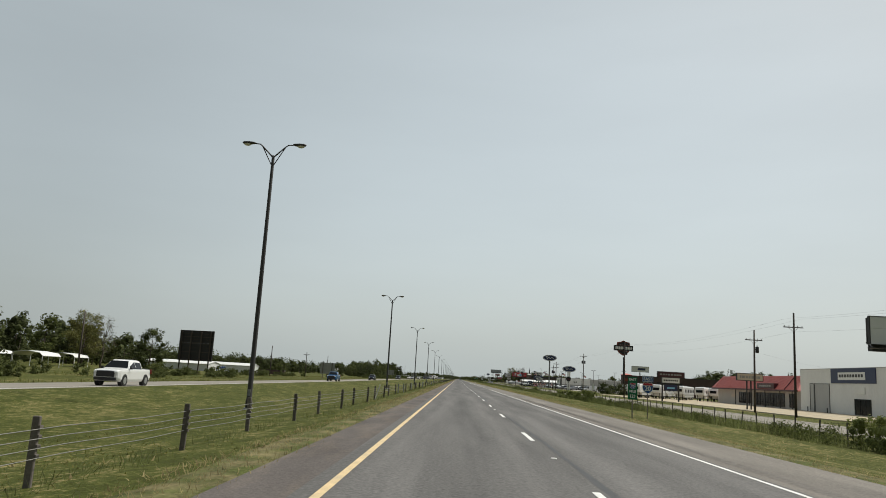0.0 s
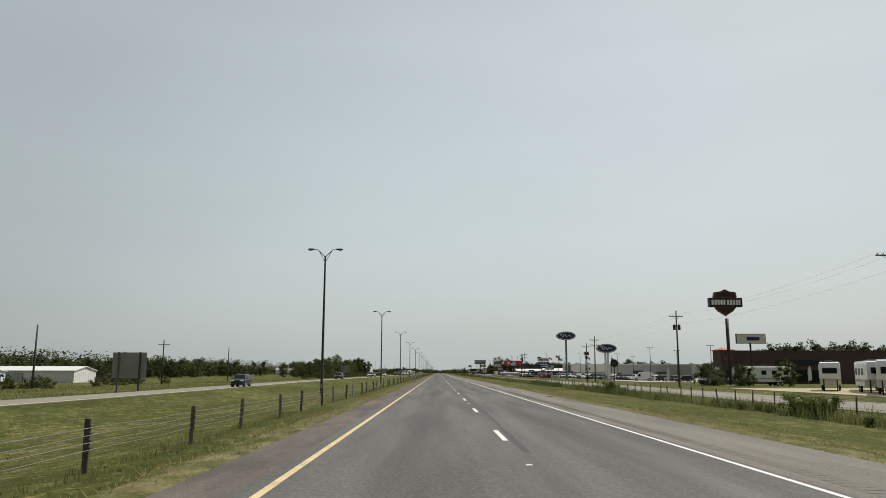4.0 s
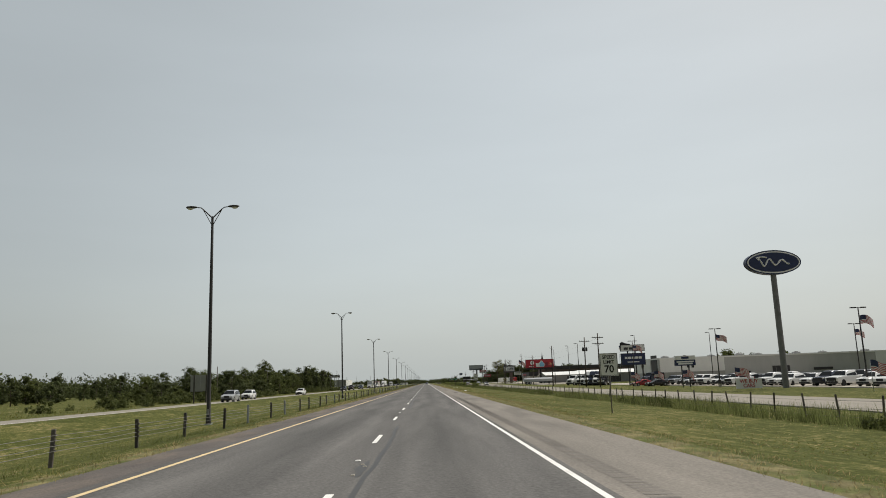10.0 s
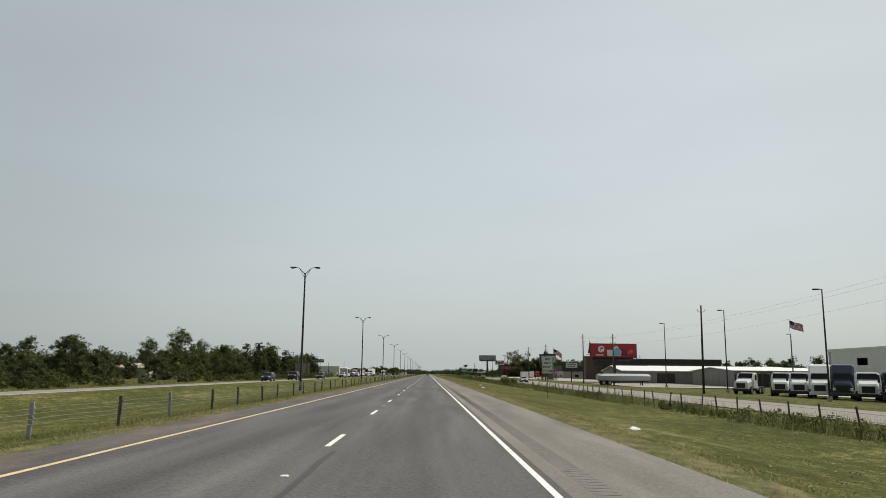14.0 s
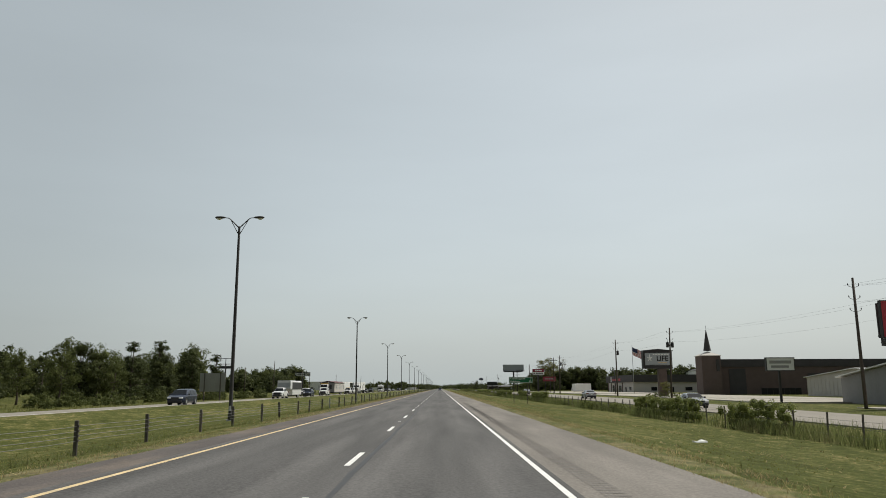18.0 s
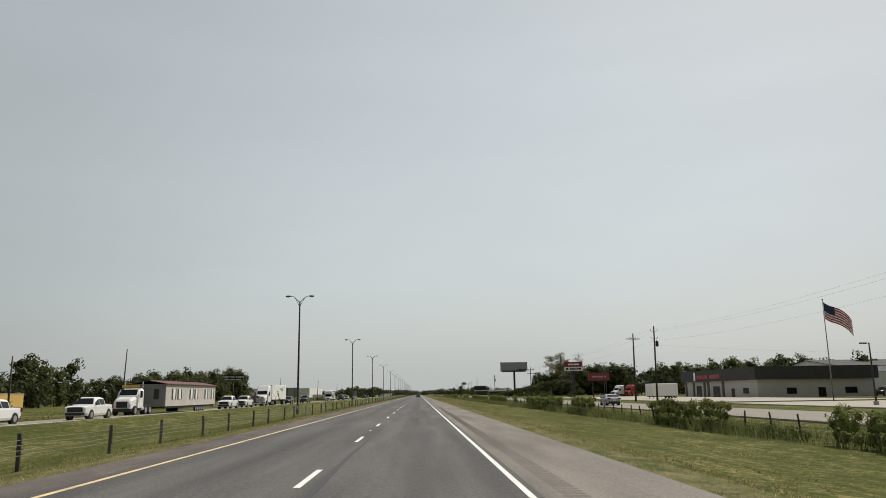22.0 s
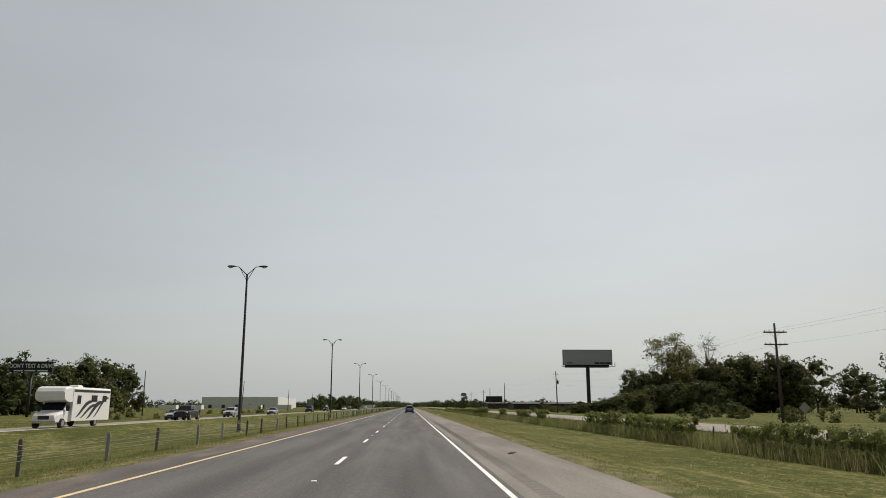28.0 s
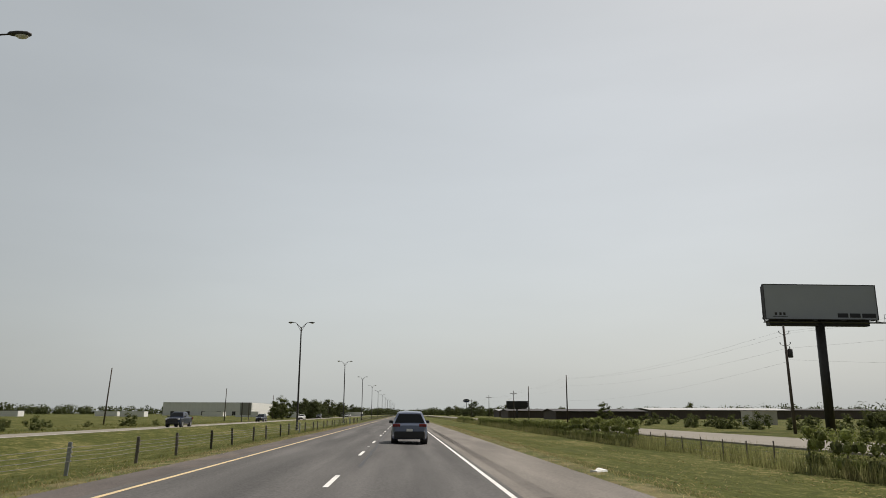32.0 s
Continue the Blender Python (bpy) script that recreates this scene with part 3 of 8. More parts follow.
rng = np.random.default_rng(11)
yy, k = POST_START, 0
far_posts = Shape()
while yy < 2300:
    if yy < 1160:
        ob = part("post", post_mesh[0 if rng.random() < 0.14 else 1], None, barrier)
        ob.location = (0.07 if k % 2 else -0.07, yy + float(np.interp(yy, *POST_SHIFT)), 0)
        k += 1
        ob.rotation_euler = (rng.normal(0, 0.03), rng.normal(0, 0.02), 0)
    else:
        far_posts.box(-0.04, 0.04, yy - 0.03, yy + 0.03, -0.3, 0.85)
    yy += POST_STEP
part("far_posts", far_posts, M["weathered_post"], barrier, kind="stuff")
for hz in (0.42, 0.54, 0.66, 0.78):
    c = Shape()
    pts = [(0.07, y, hz - 0.025 * (i % 2)) for i, y in enumerate(np.arange(POST_START, 1700, POST_STEP / 2))]
    c.tube(pts, 0.0065, 4)
    part("cable", c, M["cable"], barrier)
marker = thing("leaning_marker_post", -3.8, 49.3, -0.25, "leaning white plastic marker post beside the cable barrier", "marker post")
s = Shape()
s.box(-0.035, 0.035, -0.012, 0.012, 0, 1.15, 0.006)
part("post", s, M["sign_white"], marker)
marker.rotation_euler = (radians(-6), radians(16), 0)

# ---- twin-arm street lamps ----
LAMP_Y = [-40.5, 42.1, 124.3, 204.1, 286.7, 370.0, 453.5, 537.0, 622.2, 705.8, 789.2, 870.0, 948.2, 1028.4, 1113.6] + [1113.6 + 82.4 * k for k in range(1, 14)]


def street_lamp(x, y, z):
    lamp = thing("street_lamp", x, y, z, "tall grey twin-arm highway street lamp in the grass median", "street lamp", "median street lamps")
    h = 14.78
    s = Shape()
    s.tube([(0, 0, -0.3), (0, 0, 0.55), (0, 0, 0.7), (0, 0, h * 0.5), (0, 0, h - 0.03), (0, 0, h + 0.05)], [0.19, 0.19, 0.15, 0.125, 0.09, 0.06], 10)
    part("pole", s, M["lamp_pole"], lamp, smooth=True)
    s = Shape()
    s.box(-0.23, 0.23, -0.23, 0.23, -0.25, 0.14, 0.03)
    part("base", s, M["galv"], lamp)
    s = Shape()
    s.box(-0.07, 0.07, -0.2, -0.13, 0.8, 1.15, 0.01)
    part("hand_hole_cover", s, M["galv"], lamp)
    for side in (-1, 1):
        s = Shape()
        s.tube([(0.05 * side, 0, h - 0.04), (0.38 * side, 0, h + 0.29), (0.70 * side, 0, h + 0.60), (0.84 * side, 0, h + 0.71), (1.16 * side, 0, h + 0.74)], [0.045, 0.043, 0.04, 0.036, 0.032], 6)
        arm = part("arm", s, M["lamp_pole"], lamp, smooth=True)
        s = Shape()
        s.tube([(0.06 * side, 0, h - 0.56), (0.30 * side, 0, h - 0.12), (0.68 * side, 0, h + 0.56)], 0.028, 6)
        part("brace", s, M["lamp_pole"], arm, smooth=True)
        s = Shape()
        rows = []
        for t, w, a in ((0, 0.05, 0.04), (0.1, 0.12, 0.07), (0.4, 0.17, 0.1), (0.68, 0.15, 0.09), (0.8, 0.06, 0.04)):
            rows.append([((1.11 + t) * side, w * math.cos(q), h + 0.76 + a * math.sin(q)) for q in [2 * math.pi * i / 10 for i in range(10)]])
        s.loft(rows)
        head = part("lamp_head", s, M["lamp_pole"], lamp, smooth=True)
        s = Shape()
        rows = [[((1.6 + 0.24 * t) * side, 0.13 * math.sqrt(1 - t * t * 0.9) * math.cos(q), h + 0.70 - 0.13 * math.sqrt(max(0, 1 - t * t)) * abs(math.sin(q))) for q in [math.pi + math.pi * i / 8 for i in range(9)]] for t in (-0.95, -0.5, 0, 0.5, 0.95)]
        s.loft(rows)
        part("lens", s, M["lamp_glass"], head, "cloudy drop-glass lamp lens")
    return lamp


first = street_lamp(-10.05, LAMP_Y[0], -0.88)
for y in LAMP_Y[1:]:
    copy_thing(first, pose(-10.05, y, -0.88))


# ---- leaves, trees, bushes ----
def leaf_cards(rng, centres, spread, count, size, droop=0.3, every=False):
    """Many small folded leaf clumps scattered through blobs; arrays of corners and faces. every: one leaf for each centre given."""
    c = np.asarray(centres) if every else np.asarray(centres)[rng.integers(0, len(centres), count)]
    sp = np.asarray(spread)
    d = rng.normal(size=(count, 3))
    d /= np.linalg.norm(d, axis=1)[:, None]
    r = (0.35 + 0.85 * rng.random(count)) if every else 0.62 + 0.42 * rng.random(count) ** 0.8
    p = c[:, :3] + d * r[:, None] * sp * c[:, 3:4]
    out = d + rng.normal(0, 0.35, (count, 3)) + (np.array([0, 0, 0.35]) if every else 0)
    a = np.cross(out, rng.normal(size=(count, 3)))
    a[:, 2] -= droop * 0.5
    a /= np.linalg.norm(a, axis=1)[:, None]
    b = np.cross(a, out)
    b /= np.linalg.norm(b, axis=1)[:, None]
    nrm = np.cross(a, b)
    s = size * rng.uniform(0.6, 1.4, count)[:, None]
    if every:
        v = np.stack([p + a * s, p - a * s * 0.7 + b * s * 0.75, p - a * s * 0.7 - b * s * 0.75], 1).reshape(-1, 3)
        return v, np.arange(count * 3).reshape(-1, 3)
    v = np.stack([p - a * s, p + b * s * 0.55 + nrm * s * 0.2, p + a * s, p - b * s * 0.55 + nrm * s * 0.2], 1).reshape(-1, 3)
    k = np.arange(count)[:, None] * 4
    f = np.concatenate([k + [0, 1, 2], k + [0, 2, 3]], 0)
    return v, f


def leafy_core(rng, blobs, spread, v, f):
    """Adds the dense twiggy heart of each clump, so that no sky shows through it."""
    bm = bmesh.new()
    bmesh.ops.create_icosphere(bm, subdivisions=1, radius=1.0)
    iv = np.array([q.co[:] for q in bm.verts])
    bm.verts.index_update()
    fi = np.array([[q.index for q in g.verts] for g in bm.faces])
    bm.free()
    vs, fs, n = [v], [f], len(v)
    for bx_, by_, bz_, r in blobs:
        vs.append(np.array([bx_, by_, bz_]) + iv * rng.uniform(0.5, 0.86, (len(iv), 1)) * np.asarray(spread) * r)
        fs.append(fi + n)
        n += len(iv)
    return np.concatenate(vs), np.concatenate(fs)


def tree(name, seed, height, width, mat, lobes=8, leaves=2300, size=0.2, bare=0.28, pointed=False, label="", category="tree", core=0.72, twigs=6, limbs_only=False):
    """A trunk with limbs out to several uneven lobes, each lobe a cluster of small ragged leaf clumps."""
    rng = np.random.default_rng(seed)
    t = thing(name, 0, -400, 0, label, category)
    trunk = Shape()
    lean = rng.normal(0, 0.02, 2)
    top = height * (0.92 if pointed else 0.7)
    zs = np.linspace(-0.3, top, 7)
    pts = [(lean[0] * z + 0.012 * height * math.sin(z * 0.9), lean[1] * z, z) for z in zs]
    r0 = 0.018 * height
    trunk.tube(pts, [r0 * (1.25 - 1.1 * i / 6) for i in range(7)], 7)
    clumps, hearts = [], []
    for i in range(lobes):
        u = (i + 0.5) / lobes + rng.normal(0, 0.03)
        ang = i * 2.4 + rng.normal(0, 0.5)
        if pointed:
            env, big = width / 2 * ((1 - u) * 0.9 + 0.1), width * (0.27 - 0.15 * u)
        else:
            env, big = width / 2 * math.sin(math.pi * min(1, max(0, 0.2 + 0.72 * u))) ** 0.75, width * rng.uniform(0.17, 0.27)
        z = height * (bare + (0.93 - bare) * u) - big * 0.25
        rad = max(0.0, env - big * 0.55) * rng.uniform(0.65, 1.15)
        c = Vector((rad * math.cos(ang), rad * math.sin(ang), z))
        k = int(np.clip(np.searchsorted(zs, z * 0.72), 1, 5))
        a = Vector(pts[k])
        mid = a.lerp(c, 0.55) + Vector((0, 0, -0.12 * big))
        trunk.tube([a, mid, c], [r0 * 0.42, r0 * 0.26, r0 * 0.1], 5)
        hearts.append((c.x, c.y, c.z, big))
        for q in range(int(twigs * (1.6 if big > width * 0.2 else 1.2))):
            d = rng.normal(size=3)
            d /= np.linalg.norm(d)
            d[2] = d[2] * 0.85 + 0.12
            e = c + Vector(d) * float(big * rng.uniform(0.5, 1.08))
            if e.z < 0.25:
                e.z = 0.25
            if not limbs_only and (q % 2 == 0 or core == 0):
                trunk.tube([c, c.lerp(e, 0.5) + Vector((0, 0, 0.06 * big)), e], [r0 * 0.1, r0 * 0.07, r0 * 0.03], 3)
            clumps.append((e.x, e.y, e.z, float(big * rng.uniform(0.34, 0.58))))
    if category != "bush":
        part("trunk", trunk, M["bark"], t, smooth=True)
    weight = np.array([c[3] for c in clumps]) ** 2
    pick = rng.choice(len(clumps), leaves, p=weight / weight.sum())
    v, f = leaf_cards(rng, np.asarray(clumps)[np.sort(pick)], np.array([1.15, 1.15, 0.7]), leaves, size, every=True)
    if core:
        v, f = leafy_core(rng, hearts, np.array([1, 1, 0.85]) * core, v, f)
    raw("crown", v, f, mat, t)
    return t


TREES = {
    "round": tree("broadleaf_tree", 1, 11, 9.5, M["leaf"], 10, 4200, 0.19, 0.16, label="dense dark green broadleaf tree at the edge of the woods"),
    "wide": tree("spreading_tree", 2, 10, 12, M["leaf_dark"], 12, 4700, 0.2, 0.18, label="wide spreading dark green tree at the edge of the woods"),
    "tall": tree("tall_tree", 3, 16, 9, M["leaf"], 13, 4800, 0.19, 0.3, label="tall slender green tree with an open crown", core=0.4),
    "scrub": tree("scrub_tree", 4, 7, 7, M["leaf"], 10, 3600, 0.15, 0.05, label="low green scrub tree grown down to the ground"),
    "cypress": tree("pointed_tree", 5, 14, 8.5, M["leaf_dark"], 14, 5200, 0.18, 0.1, True, label="pointed dark green tree standing above the others", core=0.5, twigs=8),
    "dark": tree("dark_tree", 6, 12, 8.5, M["leaf_dark"], 10, 4100, 0.19, 0.1, label="dark green tree in a thick roadside stand"),
    "pale": tree("yellowing_tree", 7, 19, 12, M["leaf_yellow"], 15, 8500, 0.19, 0.3, label="tall thin-leaved yellow-green tree rising over the stand", core=0, twigs=9),
    "bare": tree("half_bare_tree", 8, 19, 10, M["leaf_yellow"], 15, 1500, 0.11, 0.3, label="tall half-bare tree with thin grey branches", core=0, twigs=13),
    "bush": tree("bush", 9, 2.4, 3.6, M["leaf"], 7, 620, 0.14, 0.05, label="rounded green bush in rough grass", category="bush"),
}
TREES["round_far"] = tree("broadleaf_tree", 11, 11, 9.5, M["leaf"], 9, 1000, 0.34, 0.1, label="dense dark green broadleaf tree in the woods behind", twigs=5, limbs_only=True)
TREES["wide_far"] = tree("spreading_tree", 12, 10, 12, M["leaf_dark"], 10, 1100, 0.37, 0.12, label="wide spreading dark green tree in the woods behind", twigs=5, limbs_only=True)
TREES["dark_far"] = tree("dark_tree", 16, 12, 8.5, M["leaf_dark"], 9, 1000, 0.34, 0.08, label="dark green tree in the woods behind", twigs=5, limbs_only=True)


def plant(kind, x, y, scale=1.0, turn=None, z=None, near=False):
    ob = TREES[kind + "_far" if not near and kind + "_far" in TREES and abs(x - 5) > 88 else kind]
    rz = (x * 37.7 + y * 11.3) % 360 if turn is None else turn
    c = copy_thing(ob, pose(x, y, ground_z(x, y) if z is None else z, 0, 0, rz) @ Matrix.Scale(scale, 4))
    c.scale = (scale, scale, scale)
    return c


# ---- utility poles and wires ----
def utility_pole(x, y, h, arms=1, cans=0, lean=0.0, label="dark weathered wooden utility pole beside the frontage road", group="utility poles", pins=0, twin=False, drop=1.0):
    z = ground_z(x, y)
    u = thing("utility_pole", x, y, z, label, "utility pole", group)
    u.rotation_euler = (0, radians(lean), 0)
    top = h - z
    s = Shape()
    s.tube([(0, 0, -0.4), (0, 0, top * 0.5), (0, 0, top)], [0.18, 0.15, 0.11], 8)
    part("pole", s, M["wood_pole"], u, smooth=True)
    for i in range(arms):
        za = top - drop - 1.35 * i
        w = 1.25
        s = Shape()
        s.box(-w, w, 0.11, 0.22, za - 0.06, za + 0.06)
        if twin:
            s.box(-w, w, -0.22, -0.11, za - 0.06, za + 0.06)
        s.tube([(-0.7, 0.16, za), (0, 0.12, za - 0.55)], 0.02, 4)
        s.tube([(0.7, 0.16, za), (0, 0.12, za - 0.55)], 0.02, 4)
        arm = part("crossarm", s, M["wood_pole"], u)
        for dx in (-1.1, -0.55, 0.55, 1.1):
            s = Shape()
            s.tube([(dx, 0.16, za + 0.06), (dx, 0.16, za + 0.12), (dx, 0.16, za + 0.2), (dx, 0.16, za + 0.24)], [0.02, 0.05, 0.06, 0.03], 6)
            part("insulator", s, M["sign_back"], arm)
    for i in range(pins):
        za = top - 0.9 - 1.2 * i
        s = Shape()
        for side in (-1, 1):
            s.tube([(0, 0, za - 0.1), (0.45 * side, 0, za + 0.05), (0.55 * side, 0, za + 0.16)], 0.025, 5)
            s.tube([(0.55 * side, 0, za + 0.16), (0.55 * side, 0, za + 0.34)], [0.06, 0.04], 6)
        part("bracket", s, M["dark_steel"], u)
    for i in range(cans):
        side = -1 if i % 2 else 1
        zc = top - 3.4 - 0.1 * (i // 2)
        s = Shape()
        s.tube([(0.42 * side, 0, zc), (0.42 * side, 0, zc + 0.05), (0.42 * side, 0, zc + 0.85), (0.42 * side, 0, zc + 0.95)], [0.2, 0.26, 0.26, 0.12], 10)
        s.tube([(0.42 * side, 0, zc + 0.95), (0.42 * side, 0, zc + 1.2)], [0.05, 0.03], 6)
        part("transformer", s, M["dark_steel"], u, "grey can transformer", smooth=True)
    return u


POLES = [(44.2, 13, 11.5, 1, 0, 0, 0), (44.3, 95.9, 12.3, 1, 0, 0, 0), (45.4, 111.7, 11.2, 1, 1, 0.2, 0), (44.2, 192.7, 13.4, 1, 1, 0, 0), (44.2, 255.4, 12.4, 1, 2, 0, 0), (43.6, 322, 11.1, 2, 0, 0.6, 0), (44.2, 335.5, 9.8, 1, 2, 0, 0),
         (44.1, 484.8, 11.2, 2, 0, 0.5, 0), (44.3, 500.6, 11.2, 1, 2, 1.2, 0), (46.3, 638, 12.1, 0, 0, 0, 3), (44.0, 547.0, 11.4, 0, 0, 0.8, 1), (46.9, 608.7, 10.6, 0, 0, 0, 2), (45.2, 694.7, 11.7, 0, 2, 1.4, 3), (44.6, 731.2, 12.0, 0, 1, 0, 2),
         (45.0, 813, 12.1, 0, 1, 1, 2), (44.8, 824.6, 11.8, 1, 0, 1, 1), (44.6, 893.8, 11.7, 0, 0, 1, 2), (46.0, 958, 10.5, 2, 0, 0, 0), (45.5, 1080, 10.8, 0, 1, -1, 2), (44.2, 1182.7, 10.8, 0, 0, 0, 0), (44.2, 1238.6, 10.1, 0, 0, 0, 0), (44.2, 1270.8, 9.7, 1, 0, 0, 0), (44.2, 1350, 10, 1, 0, 0, 0),
         (44.2, 1440, 10, 1, 0, 0, 0)]
for x, y, h, arms, cans, lean, pins in POLES:
    utility_pole(x, y, h, arms, cans, lean, pins=pins, twin=(arms == 2), drop={95.9: 1.85, 111.7: 1.5}.get(y, 1.0))


def wire(points, name="overhead_wire", r=0.006, label="thin dark overhead power line sagging between poles"):
    w = thing(name, 0, 0, 0, label, "power line", "overhead wires")
    for a, b in zip(points[:-1], points[1:]):
        a, b = Vector(a), Vector(b)
        sag = 0.012 * (b - a).length
        n = 10
        s = Shape()
        s.tube([a.lerp(b, i / n) - Vector((0, 0, sag * 4 * (i / n) * (1 - i / n))) for i in range(n + 1)], r, 3)
        part("wire", s, M["dark_steel"], w)
    return w


line_poles = [p for p in POLES if p[1] not in (111.7, 335.5, 500.6, 547.0, 612, 824.6)]
for run in ([p for p in line_poles if p[1] < 330], [p for p in line_poles if p[1] > 470]):
    for dx, dz in ((-0.9, -0.75), (0.9, -0.75), (0.0, -2.4)):
        wire([(p[0] + dx, p[1] + 0.16, p[2] + dz) for p in run])
wire([(45.4, 111.7, 8.0), (69, 130, 6.6)])
wire([(44.2, 335.5, 7.2), (75, 352, 7.0), (120, 380, 7.5)])
wire([(45.0, 813, 9.0), (95, 800, 6.5)])
wire([(45.5, 1080, 7.2), (75, 1060, 6.0), (95, 1000, 6)])
wire([(45.5, 1080, 7.0), (20.0 + 24, 1182, 4.8)])


# ---- signs ----
def bars(rows, x0, x1, y, mat, parent, name="lettering_bar"):
    """Writing that cannot be read: plain bars. rows: (z0, z1, list of from-to shares of the width)."""
    for z0, z1, spans in rows:
        for a, b in spans:
            s = Shape()
            s.box(x0 + (x1 - x0) * a, x0 + (x1 - x0) * b, y - 0.012, y, z0, z1)
            part(name, s, mat, parent)


def panel(name, x0, x1, z0, z1, mat, parent, y=0.0, depth=0.25, rim=None, label=""):
    s = Shape()
    s.box(x0, x1, y, y + depth, z0, z1)
    p = part(name, s, mat, parent, label)
    if rim:
        s = Shape()
        w = 0.09
        for a in ((x0 - w, x0, z0 - w, z1 + w), (x1, x1 + w, z0 - w, z1 + w), (x0, x1, z0 - w, z0), (x0, x1, z1, z1 + w)):
            s.box(a[0], a[1], y - 0.04, y + depth + 0.02, a[2], a[3])
        part("frame", s, rim, p)
    return p


def posts(xs, z1, r, mat, parent, y=0.15, name="post", square=False):
    for x in xs:
        s = Shape()
        if square:
            s.box(x - r, x + r, y - r, y + r, -0.4, z1, 0.02)
        else:
            s.tube([(x, y, -0.4), (x, y, z1)], r, 12)
        part(name, s, mat, parent, smooth=not square)


def monopole_billboard(x0, x1, y, z0, z1, label, pole_x=None, r=0.5, face=None, turn=0.0):
    g = ground_z(x1, y)
    cx = (x0 + x1) / 2
    b = thing("billboard", cx, y, g, label, "billboard", turn=turn)
    hw, a, c = (x1 - x0) / 2, z0 - g, z1 - g
    f = panel("poster_face", -hw, hw, a, c, face or M["sign_grey"], b, depth=0.35, rim=M["dark_steel"])
    s = Shape()
    s.box(-hw + 0.1, hw - 0.1, 0.92, 1.1, a, c - 0.1)
    part("rear_face", s, M["dark_steel"], b)
    s = Shape()
    for i in range(9):
        x = -hw + 2 * hw * i / 8
        s.box(x - 0.06, x + 0.06, 0.36, 0.91, a + 0.1, a + 0.25)
        s.box(x - 0.06, x + 0.06, 0.36, 0.5, a - 0.4, c - 0.1)
        s.tube([(x, -0.9, a - 0.5), (x, 0.3, a - 0.2)], 0.05, 5)
    part("frame_rib", s, M["dark_steel"], b)
    s = Shape()
    s.box(-hw - 0.6, hw + 0.6, -1.15, -0.35, a - 0.55, a - 0.47)
    part("catwalk", s, M["dark_steel"], b)
    s = Shape()
    s.box(-hw * 0.9, hw * 0.9, 0.7, 1.6, a - 0.75, a - 0.05)
    part("beam", s, M["dark_steel"], b)
    s = Shape()
    for q in (0.02, 0.55, 1.05):
        s.tube([(hw + 0.6, -1.15, a - 0.5 + q), (hw + 0.6, -0.35, a - 0.5 + q)], 0.025, 4)
    for yy_ in (-1.15, -0.35):
        s.tube([(hw + 0.6, yy_, a - 0.5), (hw + 0.6, yy_, a + 0.6)], 0.025, 4)
    part("rail", s, M["dark_steel"], b)
    px = 0.0 if pole_x is None else pole_x - cx
    s = Shape()
    s.tube([(px, 1.1, -0.5), (px, 1.1, a - 0.1)], r, 16)
    part("pole", s, M["dark_steel"], b, smooth=True)
    for i in range(4):
        x = -hw + 2 * hw * (i + 0.5) / 4
        s = Shape()
        s.tube([(x, -0.3, a - 0.4), (x, -1.5, a - 0.35)], 0.025, 4)
        s.box(x - 0.2, x + 0.2, -1.75, -1.45, a - 0.42, a - 0.27)
        part("floodlight", s, M["dark_steel"], b)
    return b, f, hw, a, c


# blank grey billboard
b, f, hw, a, c = monopole_billboard(50.2, 64.6, 1093.3, 13.25, 17.55, "large blank grey billboard on a dark steel monopole", 57.6, 0.55)
bars([(a + 0.22, a + 0.75, [(0.64, 0.735), (0.75, 0.845), (0.86, 0.985)])], -hw, hw, 0, M["letter_dark"], f)
bars([(a + 0.25, a + 0.32, [(0.06, 0.19)]), (a + 0.45, a + 0.8, [(0.08, 0.10), (0.12, 0.14), (0.155, 0.175)])], -hw, hw, 0, M["dark_steel"], f)
# red drink billboard
b, f, hw, a, c = monopole_billboard(47.9, 59.9, 636.5, 6.15, 9.6, "red roadside billboard with a pale blue drink picture", 54.3, 0.42, M["sign_red"])
s = Shape()
s.prism([(-3.2 + 0.85 * math.cos(q), (a + c) / 2 + 0.35 + 0.85 * math.sin(q)) for q in [2 * math.pi * i / 24 for i in range(24)]], "y", -0.03, 0)
part("price_disc", s, M["letter"], f)
s = Shape()
s.box(-3.45, -3.3, -0.05, -0.03, a + 1.7, a + 2.5)
s.box(-3.15, -2.75, -0.05, -0.03, a + 2.1, a + 2.5)
part("lettering_bar", s, M["letter_dark"], f)
bars([(a + 0.42, a + 0.72, [(0.12, 0.16), (0.17, 0.22), (0.23, 0.28)])], -hw, hw, 0, M["letter"], f)
s = Shape()
s.prism([(-1.6, a + 0.3), (1.9, a + 0.3), (2.1, a + 1.5), (1.6, a + 2.1), (1.2, a + 2.8), (0.7, a + 3.0), (0.2, a + 2.5), (-0.3, a + 1.9), (-1.7, a + 1.9)], "y", -0.035, 0)
part("poster_print", s, M["sign_white"], f)
s = Shape()
s.prism([(0.1, a + 0.45), (1.7, a + 0.45), (1.9, a + 1.4), (1.5, a + 2.2), (0.8, a + 2.6), (0.2, a + 2.0), (-0.1, a + 1.2)], "y", -0.06, -0.036)
part("poster_print", s, M["sky_blue"], f)
s = Shape()
s.prism([(2.1, a + 0.5), (3.4, a + 0.5), (3.5, a + 2.2), (2.2, a + 2.3)], "y", -0.03, 0)
part("poster_print", s, M["sign_maroon"], f)
s = Shape()
